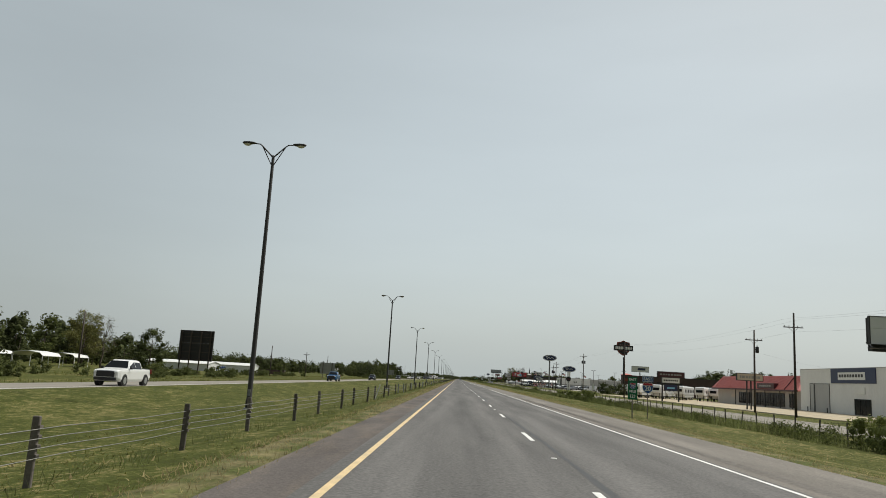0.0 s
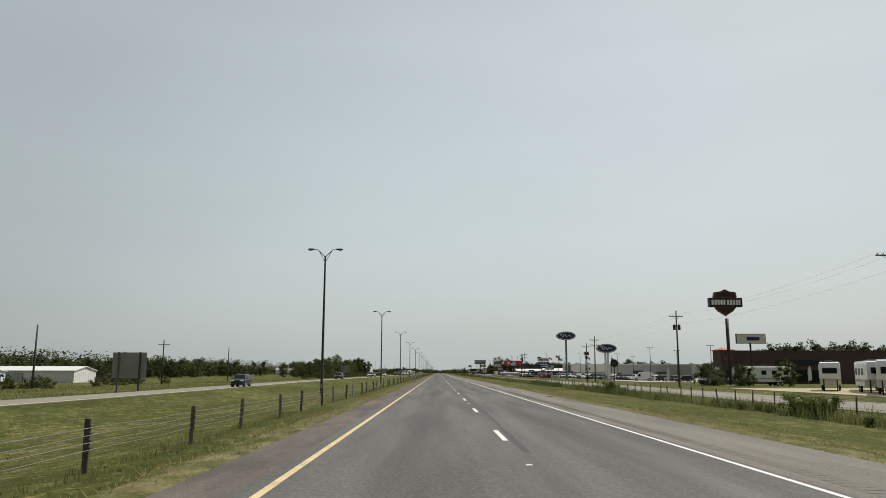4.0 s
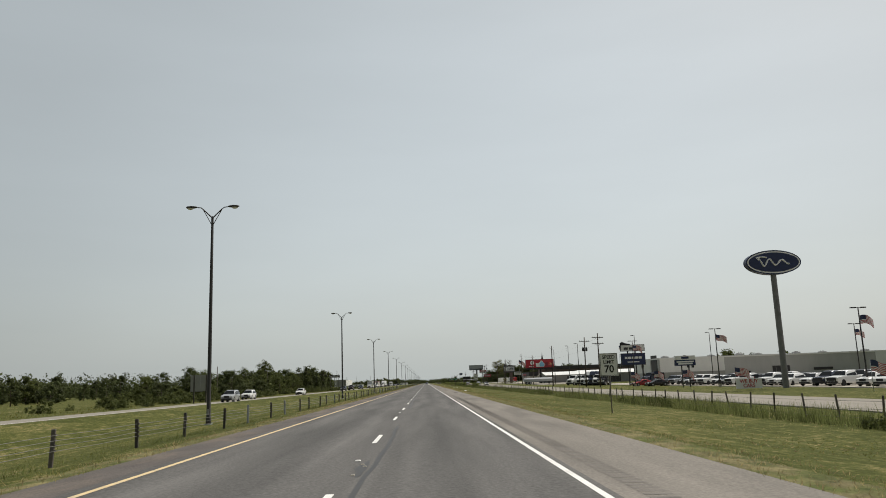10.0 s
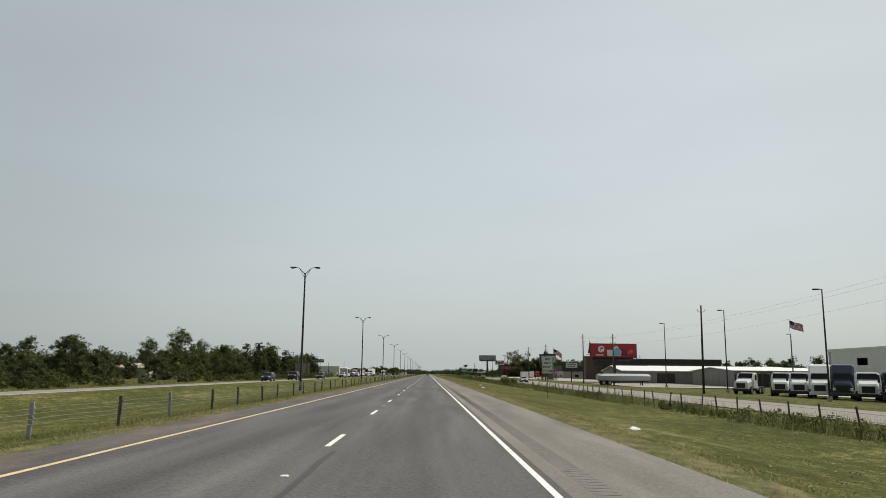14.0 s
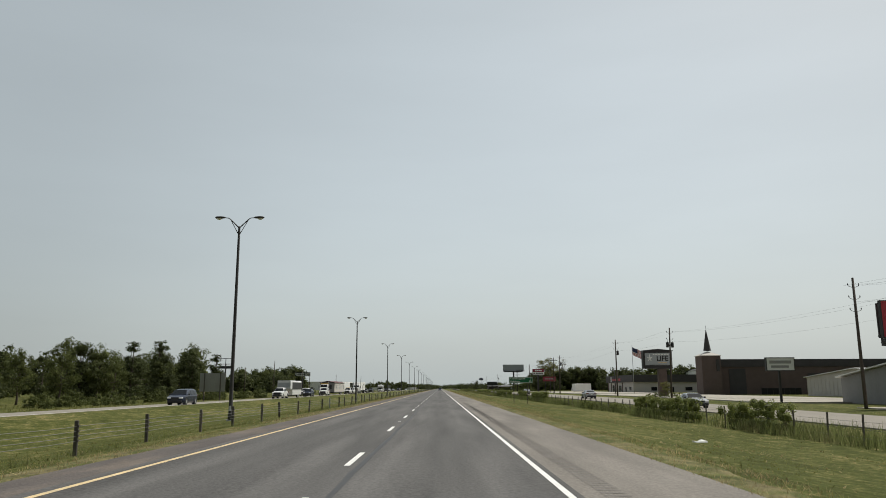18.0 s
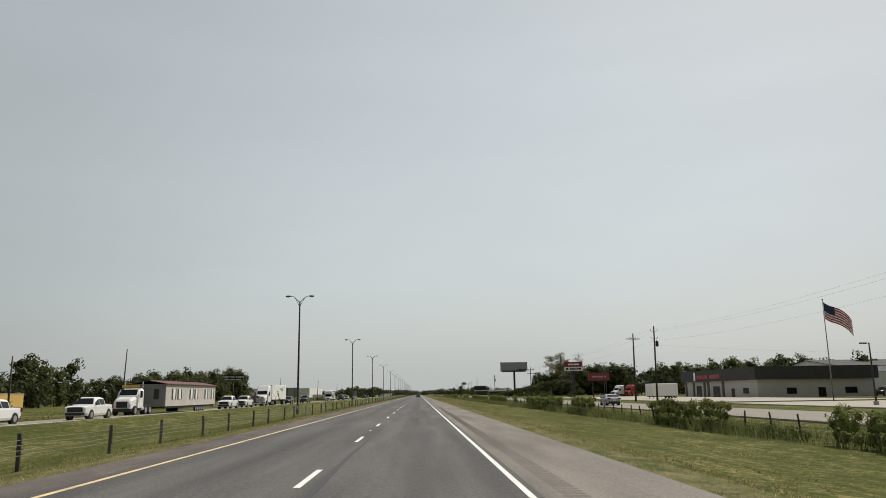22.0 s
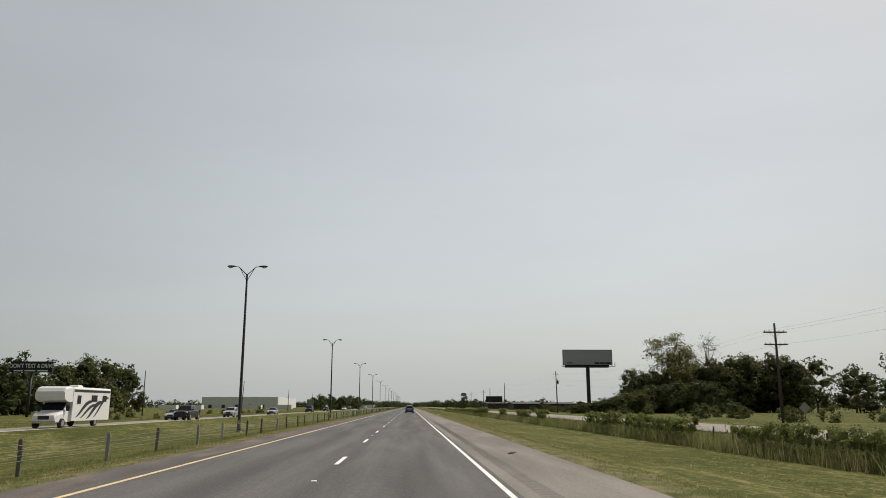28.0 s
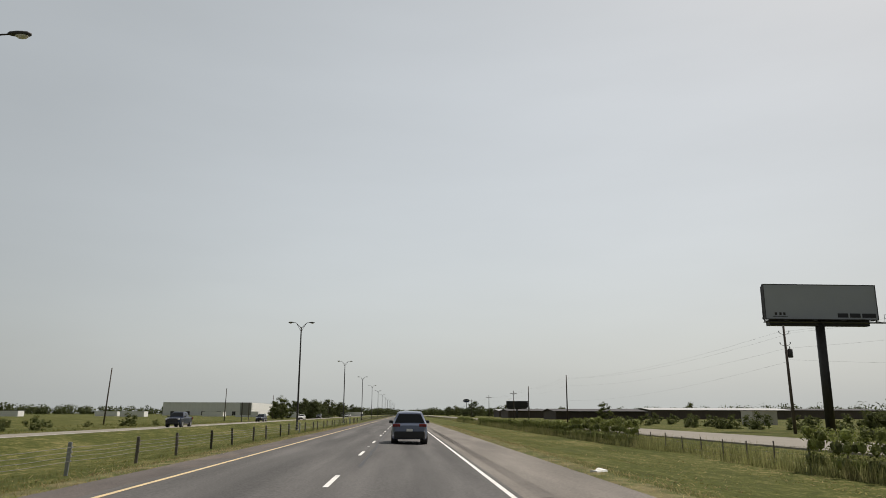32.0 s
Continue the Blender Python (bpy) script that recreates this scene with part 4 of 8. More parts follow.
for k in (0, 0.6):
    s.tube([(3.95 + k, -0.03, a + 0.9), (4.05 + k, -0.03, a + 1.8), (4.25 + k, -0.03, a + 2.0), (4.45 + k, -0.03, a + 1.8), (4.55 + k, -0.03, a + 0.9)], 0.06, 5)
part("emblem", s, M["yellow_paint"], f)
# billboard at the very start, seen from its edge
monopole_billboard(48.0, 58.5, 85.0, 8.05, 11.15, "pale blank roadside billboard on a dark steel pole", 53, 0.4, M["sign_white"])


def pylon(x0, x1, y, panels, label, name="pylon_sign", post_at=(0.15, 0.85), r=0.14, square=True, post_mat=None, depth=0.4):
    """A sign on posts. panels: z0, z1, inset, face, lettering rows or None."""
    g = ground_z((x0 + x1) / 2, y)
    w = x1 - x0
    p = thing(name, (x0 + x1) / 2, y, g, label, "sign")
    top = max(q[1] for q in panels)
    posts([-w / 2 + w * t for t in post_at], top - g - 0.05, r, post_mat or M["dark_steel"], p, y=depth + r if square else depth / 2, square=square)
    for z0, z1, inset, face, rim, rows, ink in panels:
        f = panel("panel", -w / 2 + inset, w / 2 - inset, z0 - g, z1 - g, face, p, depth=depth, rim=rim)
        if rows:
            h = z1 - z0
            bars([(z0 - g + h * u, z0 - g + h * v, sp) for u, v, sp in rows], -w / 2 + inset, w / 2 - inset, 0, ink, f)
    return p


WORD = [(0.36, 0.64, [(0.08, 0.16), (0.19, 0.27), (0.30, 0.36), (0.39, 0.47), (0.50, 0.58), (0.61, 0.68), (0.71, 0.79), (0.82, 0.9)])]
pylon(45.7, 51.5, 166.4, [(4.5, 5.6, 0.0, M["sign_wine"], M["dark_steel"], WORD, M["sign_back"]), (3.25, 4.35, 1.0, M["sign_white"], M["dark_steel"], WORD, M["letter_dark"]), (1.6, 2.85, 1.5, M["sign_navy"], M["dark_steel"], [(0.3, 0.6, [(0.2, 0.8)])], M["sky_blue"])],
      "tall dealer sign with wine, black and blue panels", post_at=(0.2, 0.82))
pylon(48.0, 52.2, 125.6, [(4.0, 5.05, 0.0, M["tan_roof"], M["dark_steel"], [(0.3, 0.7, [(0.1, 0.16), (0.18, 0.3), (0.34, 0.42), (0.45, 0.52), (0.56, 0.66), (0.69, 0.76), (0.79, 0.9)])], M["sign_back"])], "weathered tan shop sign on two dark posts", post_at=(0.42, 0.58), r=0.1)
pylon(68.6, 75.0, 290.0, [(8.1, 10.1, 0.0, M["sign_white"], M["dark_steel"], [(0.3, 0.7, [(0.35, 0.8)])], M["sign_navy"])], "pale rectangular dealer sign on one post", post_at=(0.5,), r=0.16)
# car buyer's banner at the edge of the dealer lot
g = ground_z(47.9, 416)
bn = thing("banner_sign", 47.9, 416, g, "white banner with red lettering on short stakes", "sign")
bf = panel("banner", -1.75, 1.75, 0.12, 1.4, M["sign_white"], bn, depth=0.03)
lettering("WE BUY", 0.66, M["sign_red"], bf, pose(0, -0.008, 1.05), wide=1.0, depth=0.003)
lettering("CARS", 0.66, M["sign_red"], bf, pose(0, -0.008, 0.48), wide=1.0, depth=0.003)
posts((-1.65, 1.65), 1.45, 0.03, M["weathered_post"], bn, y=0.065, square=True)
# club-shaped motorcycle dealer sign
g = ground_z(63.5)
h = thing("shield_sign", 63.5, 282, g, "dark orange and black bar-and-shield sign on a tall pole", "sign")
posts([0.4], 13.9, 0.35, M["dark_steel"], h, y=0.9)
s = Shape()
s.prism([(0, 20.1), (0.9, 19.65), (2.3, 19.45), (2.5, 18.5), (2.2, 18.0), (2.2, 16.2), (1.6, 15.4), (0, 14.4), (-1.6, 15.4), (-2.2, 16.2), (-2.2, 18.0), (-2.5, 18.5), (-2.3, 19.45), (-0.9, 19.65)], "y", 0, 0.7)
shield = part("shield", s, M["sign_orange"], h)
s = Shape()
s.prism([(0, 19.7), (0.8, 19.35), (1.95, 19.15), (2.1, 18.5), (-2.1, 18.5), (-1.95, 19.15), (-0.8, 19.35)], "y", -0.03, 0)
s.prism([(1.9, 16.1), (1.4, 15.6), (0, 14.8), (-1.4, 15.6), (-1.9, 16.1)], "y", -0.03, 0)
part("inner_field", s, M["sign_black"], shield)
s = Shape()
s.box(-3.5, 3.5, -0.25, 0.95, 16.3, 18.25)
bar = part("bar", s, M["sign_black"], h)
bars([(16.75, 17.8, [(0.06, 0.13), (0.15, 0.22), (0.24, 0.31), (0.33, 0.4), (0.42, 0.48), (0.53, 0.6), (0.62, 0.69), (0.71, 0.78), (0.8, 0.86), (0.88, 0.94)])], -3.5, 3.5, -0.25, M["letter"], bar)


def oval_sign(x, y, z, w, hgt, label, pole_w, pole_mat, twin=False):
    g = ground_z(x, y)
    o = thing("oval_sign", x, y, g, label, "sign")
    n = 36
    ring = [2 * math.pi * i / n for i in range(n)]
    for nm, k, ya, yb, mat in (("rim", 1.0, 0.0, 0.9, M["sign_navy"]), ("border", 0.955, -0.03, 0.0, M["letter"]), ("face", 0.91, -0.05, -0.03, M["sign_navy"])):
        s = Shape()
        s.prism([(w / 2 * k * math.cos(q), z - g + (hgt / 2 - (1 - k) * w / 2) * math.sin(q)) for q in ring], "y", ya, yb)
        part(nm, s, mat, o)
    s = Shape()
    zc = z - g
    u = w / 7.4
    s.tube([(u * (-2.1 + 4.2 * a), -0.055, zc + u * (0.55 - 0.3 * a) * math.sin(17.0 * a ** 0.85 + 0.6)) for a in np.linspace(0, 1, 34)], [0.07 * u + 0.05 * u * abs(math.cos(23 * a)) for a in np.linspace(0, 1, 34)], 4)
    s.tube([(u * (-2.35 + 1.5 * a), -0.055, zc + u * (0.62 + 0.12 * math.sin(3 * a))) for a in np.linspace(0, 1, 6)], 0.09 * u, 4)
    part("emblem", s, M["letter"], o)
    s = Shape()
    if twin:
        s.box(-pole_w / 2, -0.1, 0.25, 0.75, -0.4, z - g - hgt * 0.4, 0.04)
        s.box(0.1, pole_w / 2, 0.25, 0.75, -0.4, z - g - hgt * 0.4, 0.04)
    else:
        s.tube([(0, 0.5, -0.4), (0, 0.5, z - g - hgt * 0.4)], [pole_w / 2, pole_w / 2 * 0.9], 14)
    part("pole", s, pole_mat, o)
    return o


oval_sign(52.1, 414, 15.75, 7.5, 3.3, "blue oval dealer sign high on a steel pole", 0.8, M["steel_pole"])
oval_sign(79, 1900, 17.0, 8.0, 4.2, "dark oval sign on a tall pole far down the road", 0.7, M["dark_steel"])
monopole_billboard(57.5, 68.5, 1388, 4.9, 8.0, "dark roadside billboard far down the frontage road", 63, 0.4, M["sign_black"])
oval_sign(53.7, 352, 8.9, 6.1, 2.75, "blue oval dealer sign on a broad white column", 1.35, M["sign_white"], True)
# truck dealer pylon with two panels and a plain animal shape on top
p = pylon(51.6, 57.2, 493.5, [(7.25, 8.6, 0.0, M["sign_white"], M["dark_steel"], [(0.2, 0.62, [(0.12, 0.3), (0.34, 0.5), (0.54, 0.7), (0.74, 0.88)])], M["letter_dark"]), (4.0, 6.6, 0.0, M["sign_navy"], M["dark_steel"], [(0.52, 0.72, [(0.14, 0.25), (0.28, 0.42), (0.45, 0.55), (0.58, 0.7), (0.73, 0.86)]), (0.2, 0.28, [(0.25, 0.75)])], M["letter"])],
          "truck dealer pylon sign with a white and a navy panel", post_at=(0.3, 0.62, 0.9), r=0.13)
s = Shape()
s.prism([(-2.9, 9.4), (-2.9, 10.0), (-2.4, 10.35), (-2.0, 10.1), (-1.5, 9.9), (-0.6, 9.75), (-0.3, 9.4)], "y", 0.05, 0.35)
part("topper", s, M["sign_black"], p)
pylon(48.5, 52.1, 446.5, [(3.85, 4.55, 0, M["sign_white"], None, [(0.25, 0.8, [(0.32, 0.68)])], M["sign_navy"]), (2.85, 3.84, 0, M["sign_navy"], None, [(0.55, 0.8, [(0.08, 0.92)]), (0.2, 0.45, [(0.15, 0.85)])], M["letter"])], "used-vehicle dealer sign, white over navy", post_at=(0.35, 0.7), r=0.09)
pylon(45.0, 48.3, 656, [(3.5, 4.95, 0.0, M["sign_white"], M["dark_steel"], [(0.55, 0.8, [(0.1, 0.9)]), (0.2, 0.4, [(0.15, 0.8)])], M["sign_back"])], "white reader board on one post beside the frontage road", post_at=(0.5,), r=0.12)
# church sign: a deep dark frame round a grey panel, on one brick pier
g = ground_z(49.7, 717)
p = thing("church_sign", 49.75, 717.3, g, "church sign, grey panel in a dark frame on a brick pier", "sign")
s = Shape()
s.prism([(-2.95, 5.25 - g), (2.95, 5.25 - g), (2.95, 8.75 - g), (0, 9.05 - g), (-2.95, 8.75 - g)], "y", 0.0, 1.3)
case = part("frame", s, M["dark_steel"], p)
s = Shape()
s.box(-2.55, 2.78, -0.05, -0.002, 5.95 - g, 8.4 - g)
face = part("panel", s, M["sign_grey"], case)
lettering("LIFE", 1.5, M["letter_dark"], face, pose(0.95, -0.06, 7.25 - g), wide=0.95)
bars([(8.0 - g, 8.22 - g, [(0.3, 0.36), (0.38, 0.46), (0.48, 0.58), (0.6, 0.7), (0.72, 0.8), (0.82, 0.9)])], -2.55, 2.78, -0.05, M["letter"], face)
bars([(6.4 - g, 6.56 - g, [(0.5, 0.82)])], -2.55, 2.78, -0.05, M["yellow_paint"], face)
bars([(6.1 - g, 6.16 - g, [(0.15, 0.9)])], -2.55, 2.78, -0.05, M["letter_dark"], face)
s = Shape()
for q in range(5):
    a_ = 2 * math.pi * q / 5 + 0.3
    s.tube([(-1.65, -0.06, 7.3 - g), (-1.65 + 0.6 * math.cos(a_), -0.06, 7.35 - g + 0.75 * math.sin(a_))], [0.16, 0.07], 5)
part("emblem", s, M["letter"], face)
s = Shape()
s.prism([(-3.15, 8.76 - g), (0, 9.06 - g), (3.15, 8.76 - g), (3.15, 8.9 - g), (0, 9.22 - g), (-3.15, 8.9 - g)], "y", -0.15, 1.45)
part("cap", s, M["dark_roof"], p)
s = Shape()
s.box(0.1, 1.75, 0.1, 1.2, -0.4, 5.24 - g, 0.03)
part("pier", s, M["brick_brown"], p)
# truck dealer signs further on
pylon(46.9, 52.1, 900, [(8.4, 9.75, 0, M["sign_maroon"], None, [(0.35, 0.65, [(0.22, 0.34), (0.36, 0.5), (0.52, 0.64), (0.66, 0.8)])], M["letter"]), (7.3, 8.4, 0, M["sign_white"], M["dark_steel"], [(0.25, 0.75, [(0.08, 0.22), (0.3, 0.4), (0.42, 0.52), (0.54, 0.62), (0.66, 0.75), (0.77, 0.92)])], M["letter_dark"])], "maroon and white truck dealer sign on a dark column", post_at=(0.5,), r=0.3)
pylon(48.2, 53.4, 876, [(4.15, 6.05, 0, M["sign_maroon"], None, [(0.4, 0.6, [(0.16, 0.3), (0.32, 0.44), (0.46, 0.56), (0.58, 0.7), (0.72, 0.84)])], M["sign_back"])], "maroon truck dealer sign on two dark posts", post_at=(0.2, 0.85), r=0.1)


# ---- highway signs ----
def road_sign(name, x, y, plates, label, posts_x=(0.0,), text=(), back=False, post_r=0.035, z=None):
    g = ground_z(x, y) if z is None else z
    r = thing(name, x, y, g, label, "road sign")
    top = max(q[3] for q in plates) - g
    posts(posts_x, top - 0.05, post_r, M["weathered_post"], r, y=post_r + 0.024, square=True)
    made = []
    for x0, x1, z0, z1, mat, border in plates:
        s = Shape()
        s.box(x0, x1, 0, 0.02, z0 - g, z1 - g)
        f = part("plate", s, mat, r)
        made.append(f)
        if border:
            s = Shape()
            w, k = 0.03 if x1 - x0 < 2 else 0.05, 0.03
            for a in ((x0 + k, x1 - k, z0 + k, z0 + k + w), (x0 + k, x1 - k, z1 - k - w, z1 - k), (x0 + k, x0 + k + w, z0 + k + w, z1 - k - w), (x1 - k - w, x1 - k, z0 + k + w, z1 - k - w)):
                s.box(a[0], a[1], -0.004, 0, a[2] - g, a[3] - g)
            part("border", s, border, f)
    for i, words, size, xx, zz, mat, wide, al in text:
        lettering(words, size, mat, made[i], pose(xx, -0.006, zz - g), wide=wide, align=al, depth=0.002)
    return r


W, K = M["letter"], M["letter_dark"]
road_sign("speed_limit_sign", 17.35, 367.1, [(-0.61, 0.61, 1.53, 3.04, M["sign_white"], K)], "white speed limit sign on a thin post in the verge", text=[(0, "SPEED", 0.32, 0, 2.77, K, 0.98, "CENTER"), (0, "LIMIT", 0.32, 0, 2.44, K, 0.98, "CENTER"), (0, "70", 0.66, 0, 1.97, K, 1.0, "CENTER")])
road_sign("keep_right_sign", 18.9, 525.7, [(-0.61, 0.61, 1.65, 3.5, M["sign_white"], K)], "white regulatory sign on a thin post in the verge", text=[(0, t, 0.30, 0, 3.2 - 0.42 * i, K, 0.9, "CENTER") for i, t in enumerate(("KEEP", "RIGHT", "EXCEPT", "TO PASS"))])
v = road_sign("distance_sign", 18.5, 686.2, [(-1.9, 1.9, 2.28, 3.22, M["sign_green"], W)], "green distance sign with white lettering on two posts", posts_x=(-1.13, 1.05), post_r=0.055,
              text=[(0, "Russell Sage Rd", 0.36, -1.72, 2.97, W, 1.08, "LEFT"), (0, "3", 0.36, 1.7, 2.97, W, 1.0, "RIGHT"), (0, "Vicksburg", 0.36, -1.72, 2.54, W, 1.08, "LEFT"), (0, "69", 0.36, 1.7, 2.54, W, 1.1, "RIGHT")])
i20 = road_sign("route_marker", 17.3, 62.4, [(-0.46, 0.46, 2.14, 2.64, M["sign_blue"], W)], "blue east route marker over a red-topped shield on a post", text=[(0, "EAST", 0.34, 0, 2.38, W, 0.95, "CENTER")])
for ox, oy, oz, orad, omat, olab in ((49.6, 325.7, 4.1, 1.1, "sign_black", "dark octagonal shop sign on a slim post"), (38.5, 287, 0.6, 0.46, "sign_back", "bare back of a stop sign by the frontage road")):
    og = ground_z(ox, oy)
    osn = thing("octagon_sign", ox, oy, og, olab, "road sign" if orad < 1 else "sign")
    posts([0.0], oz - og, 0.04 if orad < 1 else 0.09, M["weathered_post"], osn, y=0.16, square=True)
    s = Shape()
    s.prism([(orad * math.cos(q), oz - og + orad * math.sin(q)) for q in [math.pi / 8 + math.pi / 4 * i for i in range(8)]], "y", 0, 0.06)
    opl = part("plate", s, M[omat], osn)
    if orad > 1:
        s = Shape()
        s.box(-0.55, 0.55, -0.015, 0, oz - og - 0.1, oz - og + 0.12)
        part("lettering_bar", s, M["sign_maroon"], opl)
wg = ground_z(41.6, 945)
wsn = thing("warning_sign", 41.6, 945, wg, "diamond warning sign on a thin post beside the frontage road", "road sign")
posts([0.0], 1.9, 0.03, M["weathered_post"], wsn, y=0.06, square=True)
s = Shape()
s.prism([(0, 1.2), (0.55, 1.75), (0, 2.3), (-0.55, 1.75)], "y", 0, 0.02)
part("plate", s, M["sign_back"], wsn)
def route_shield(parent, zc, k, y, mat):
    """An interstate shield with its red band, k times a metre wide, its middle at zc over the base."""
    outline = [(-0.46, 0.36), (-0.36, 0.46), (-0.18, 0.42), (0, 0.47), (0.18, 0.42), (0.36, 0.46), (0.46, 0.36), (0.5, 0.05), (0.42, -0.25), (0.25, -0.43), (0, -0.55), (-0.25, -0.43), (-0.42, -0.25), (-0.5, 0.05)]
    s = Shape()
    s.prism([(a * k, zc + b * k) for a, b in outline], "y", y, y + 0.02)
    sh = part("shield", s, W, parent, "interstate shield")
    s = Shape()
    s.prism([(-0.46 * k, zc + 0.17 * k), (0.46 * k, zc + 0.17 * k)] + [(a * k * 0.93, zc + b * k * 0.93) for a, b in outline[7:]], "y", y - 0.004, y)
    part("shield_field", s, mat, sh)
    s = Shape()
    s.prism([(-0.44 * k, zc + 0.2 * k)] + [(a * k * 0.93, zc + b * k * 0.93) for a, b in outline[:7]] + [(0.44 * k, zc + 0.2 * k)], "y", y - 0.004, y)
    part("shield_band", s, M["sign_red"], sh)
    lettering("20", 0.56 * k, W, sh, pose(0, y - 0.006, zc - 0.1 * k), depth=0.002)


route_shield(i20, 1.68 - ground_z(17.3), 0.9, 0.0, M["sign_blue"])
g = ground_z(12.55)
mm = road_sign("mile_marker", 12.55, 47.3, [(-0.29, 0.29, 0.86, 2.26, M["sign_green"], None)], "green mile marker with white lettering on a thin post", text=[(0, "EAST", 0.2, 0, 2.09, W, 1.0, "CENTER"), (0, "MILE", 0.22, 0, 1.36, W, 0.95, "CENTER"), (0, "121", 0.26, 0, 1.06, W, 1.05, "CENTER")])
route_shield(mm, 1.71 - g, 0.38, -0.021, M["sign_blue"])


# ---- flags ----
def flag(x, y, h, w=1.8, label="United States flag flying from a pole", pole=True, z0=None, pr=0.06, turn=0.0, seed=0, name="flag", droop=0.32):
    g = ground_z(x, y) if z0 is None else z0
    f = thing(name, x, y, g, label, "flag", turn=turn)
    top = h - g
    if pole:
        s = Shape()
        s.tube([(0, 0, -0.3), (0, 0, top)], [pr, pr * 0.6], 8)
        s.tube([(0, 0, top), (0, 0, top + 0.12)], [pr * 1.4, pr * 0.8], 8)
        part("pole", s, M["galv"], f, smooth=True)
    hgt, n = w * 0.55, 13
    def at(u, v):
        return (u * w * 0.94, 0.16 * w * math.sin(5.5 * u + seed) * u, top - 0.15 - v * hgt - droop * w * (u * u if droop < 0.5 else u) - 0.04 * w * math.sin(7 * u + seed))
    for i in range(n):
        s = Shape()
        a0 = 0.4 if i < 7 else 0.0
        us = [a0 + (1 - a0) * k / 8 for k in range(9)]
        for k in range(8):
            q = [at(us[k], i / n), at(us[k + 1], i / n), at(us[k + 1], (i + 1) / n), at(us[k], (i + 1) / n)]
            s.add(q + [(p[0], p[1] + 0.006, p[2]) for p in q], [(0, 1, 2, 3), (7, 6, 5, 4)])
        part("stripe", s, M["sign_red"] if i % 2 == 0 else M["sign_white"], f)
    s = Shape()
    for k in range(4):
        q = [at(0.1 * k, 0), at(0.1 * k + 0.1, 0), at(0.1 * k + 0.1, 7 / n), at(0.1 * k, 7 / n)]
        s.add(q + [(p[0], p[1] + 0.006, p[2]) for p in q], [(0, 1, 2, 3), (7, 6, 5, 4)])
    part("canton", s, M["sign_navy"], f)
    return f


flag(65.0, 796, 14.2, 4.4, "large United States flag on a tall white pole", pr=0.1, seed=1, droop=0.62)
flag(57.75, 405.6, 7.9, 1.9, "United States flag flying from a parking lot lamp", pole=False, seed=2)
flag(74.35, 435.2, 7.7, 1.7, "United States flag flying from a parking lot lamp", pole=False, seed=3)
flag(52.75, 438, 7.8, 1.8, "United States flag flying from a parking lot lamp", pole=False, seed=6)
flag(50.15, 478, 8.1, 2.0, "United States flag flying from a parking lot lamp", pole=False, seed=7)
flag(60, 513, 9.6, 1.8, "United States flag flying over the truck lot", seed=4)
flag(74.8, 584, 12.3, 2.6, "United States flag flying over the truck lot", seed=5)
for i, (x, y) in enumerate(((49.5, 424), (49.5, 446), (49.4, 462), (49.3, 478), (49.5, 391))):
    flag(x, y, 2.3, 2.1, "United States flag on a short slanted pole by the kerb", pr=0.03, seed=i)


# ---- parking lot lamps ----
def lot_lamp(x, y, h, heads=2, label="dark parking lot lamp on a tall slim pole"):
    g = ground_z(x, y)
    o = thing("lot_lamp", x, y, g, label, "lamp post", "parking lot lamps")
    t = h - g
    s = Shape()
    s.tube([(0, 0, -0.3), (0, 0, t)], [0.11, 0.07], 8)
    part("pole", s, M["dark_steel"], o, smooth=True)
    s = Shape()
    s.tube([(0, 0, -0.3), (0, 0, 0.5)], 0.25, 10)
    part("base", s, M["old_concrete"], o)
    for side in ((-1, 1) if heads == 2 else (-1,)):
        s = Shape()
        s.box(min(0, 0.3 * side), max(0, 0.3 * side), -0.03, 0.03, t - 0.08, t - 0.02)
        s.box(min(0.3 * side, 0.95 * side), max(0.3 * side, 0.95 * side), -0.16, 0.16, t - 0.12, t + 0.02, 0.02)
        part("lamp_head", s, M["dark_steel"], o)
    return o


for x, y, h, k in ((57.7, 405.6, 8.7, 2), (74.3, 435.2, 8.5, 2), (72.0, 490.6, 10.9, 1), (52.7, 438, 8.6, 2), (57.2, 501.2, 11.3, 1), (46.5, 519.0, 10.6, 1), (51.0, 556.0, 11.6, 1), (51.8, 587.5, 11.7, 1), (50.1, 478, 8.9, 2), (82.8, 600, 10.6, 1), (62, 335, 8.6, 2), (75, 352, 8.4, 2), (88, 352, 8.2, 2), (102, 372, 8.2, 2), (66, 390, 8.3, 2), (82, 430, 8.2, 2), (70, 310, 8.4, 2), (50.0, 868, 8.2, 2), (49.5, 905, 7.8, 2), (64, 660, 7.8, 1), (52, 765, 6.0, 1)):
    lot_lamp(x, y, h, k)


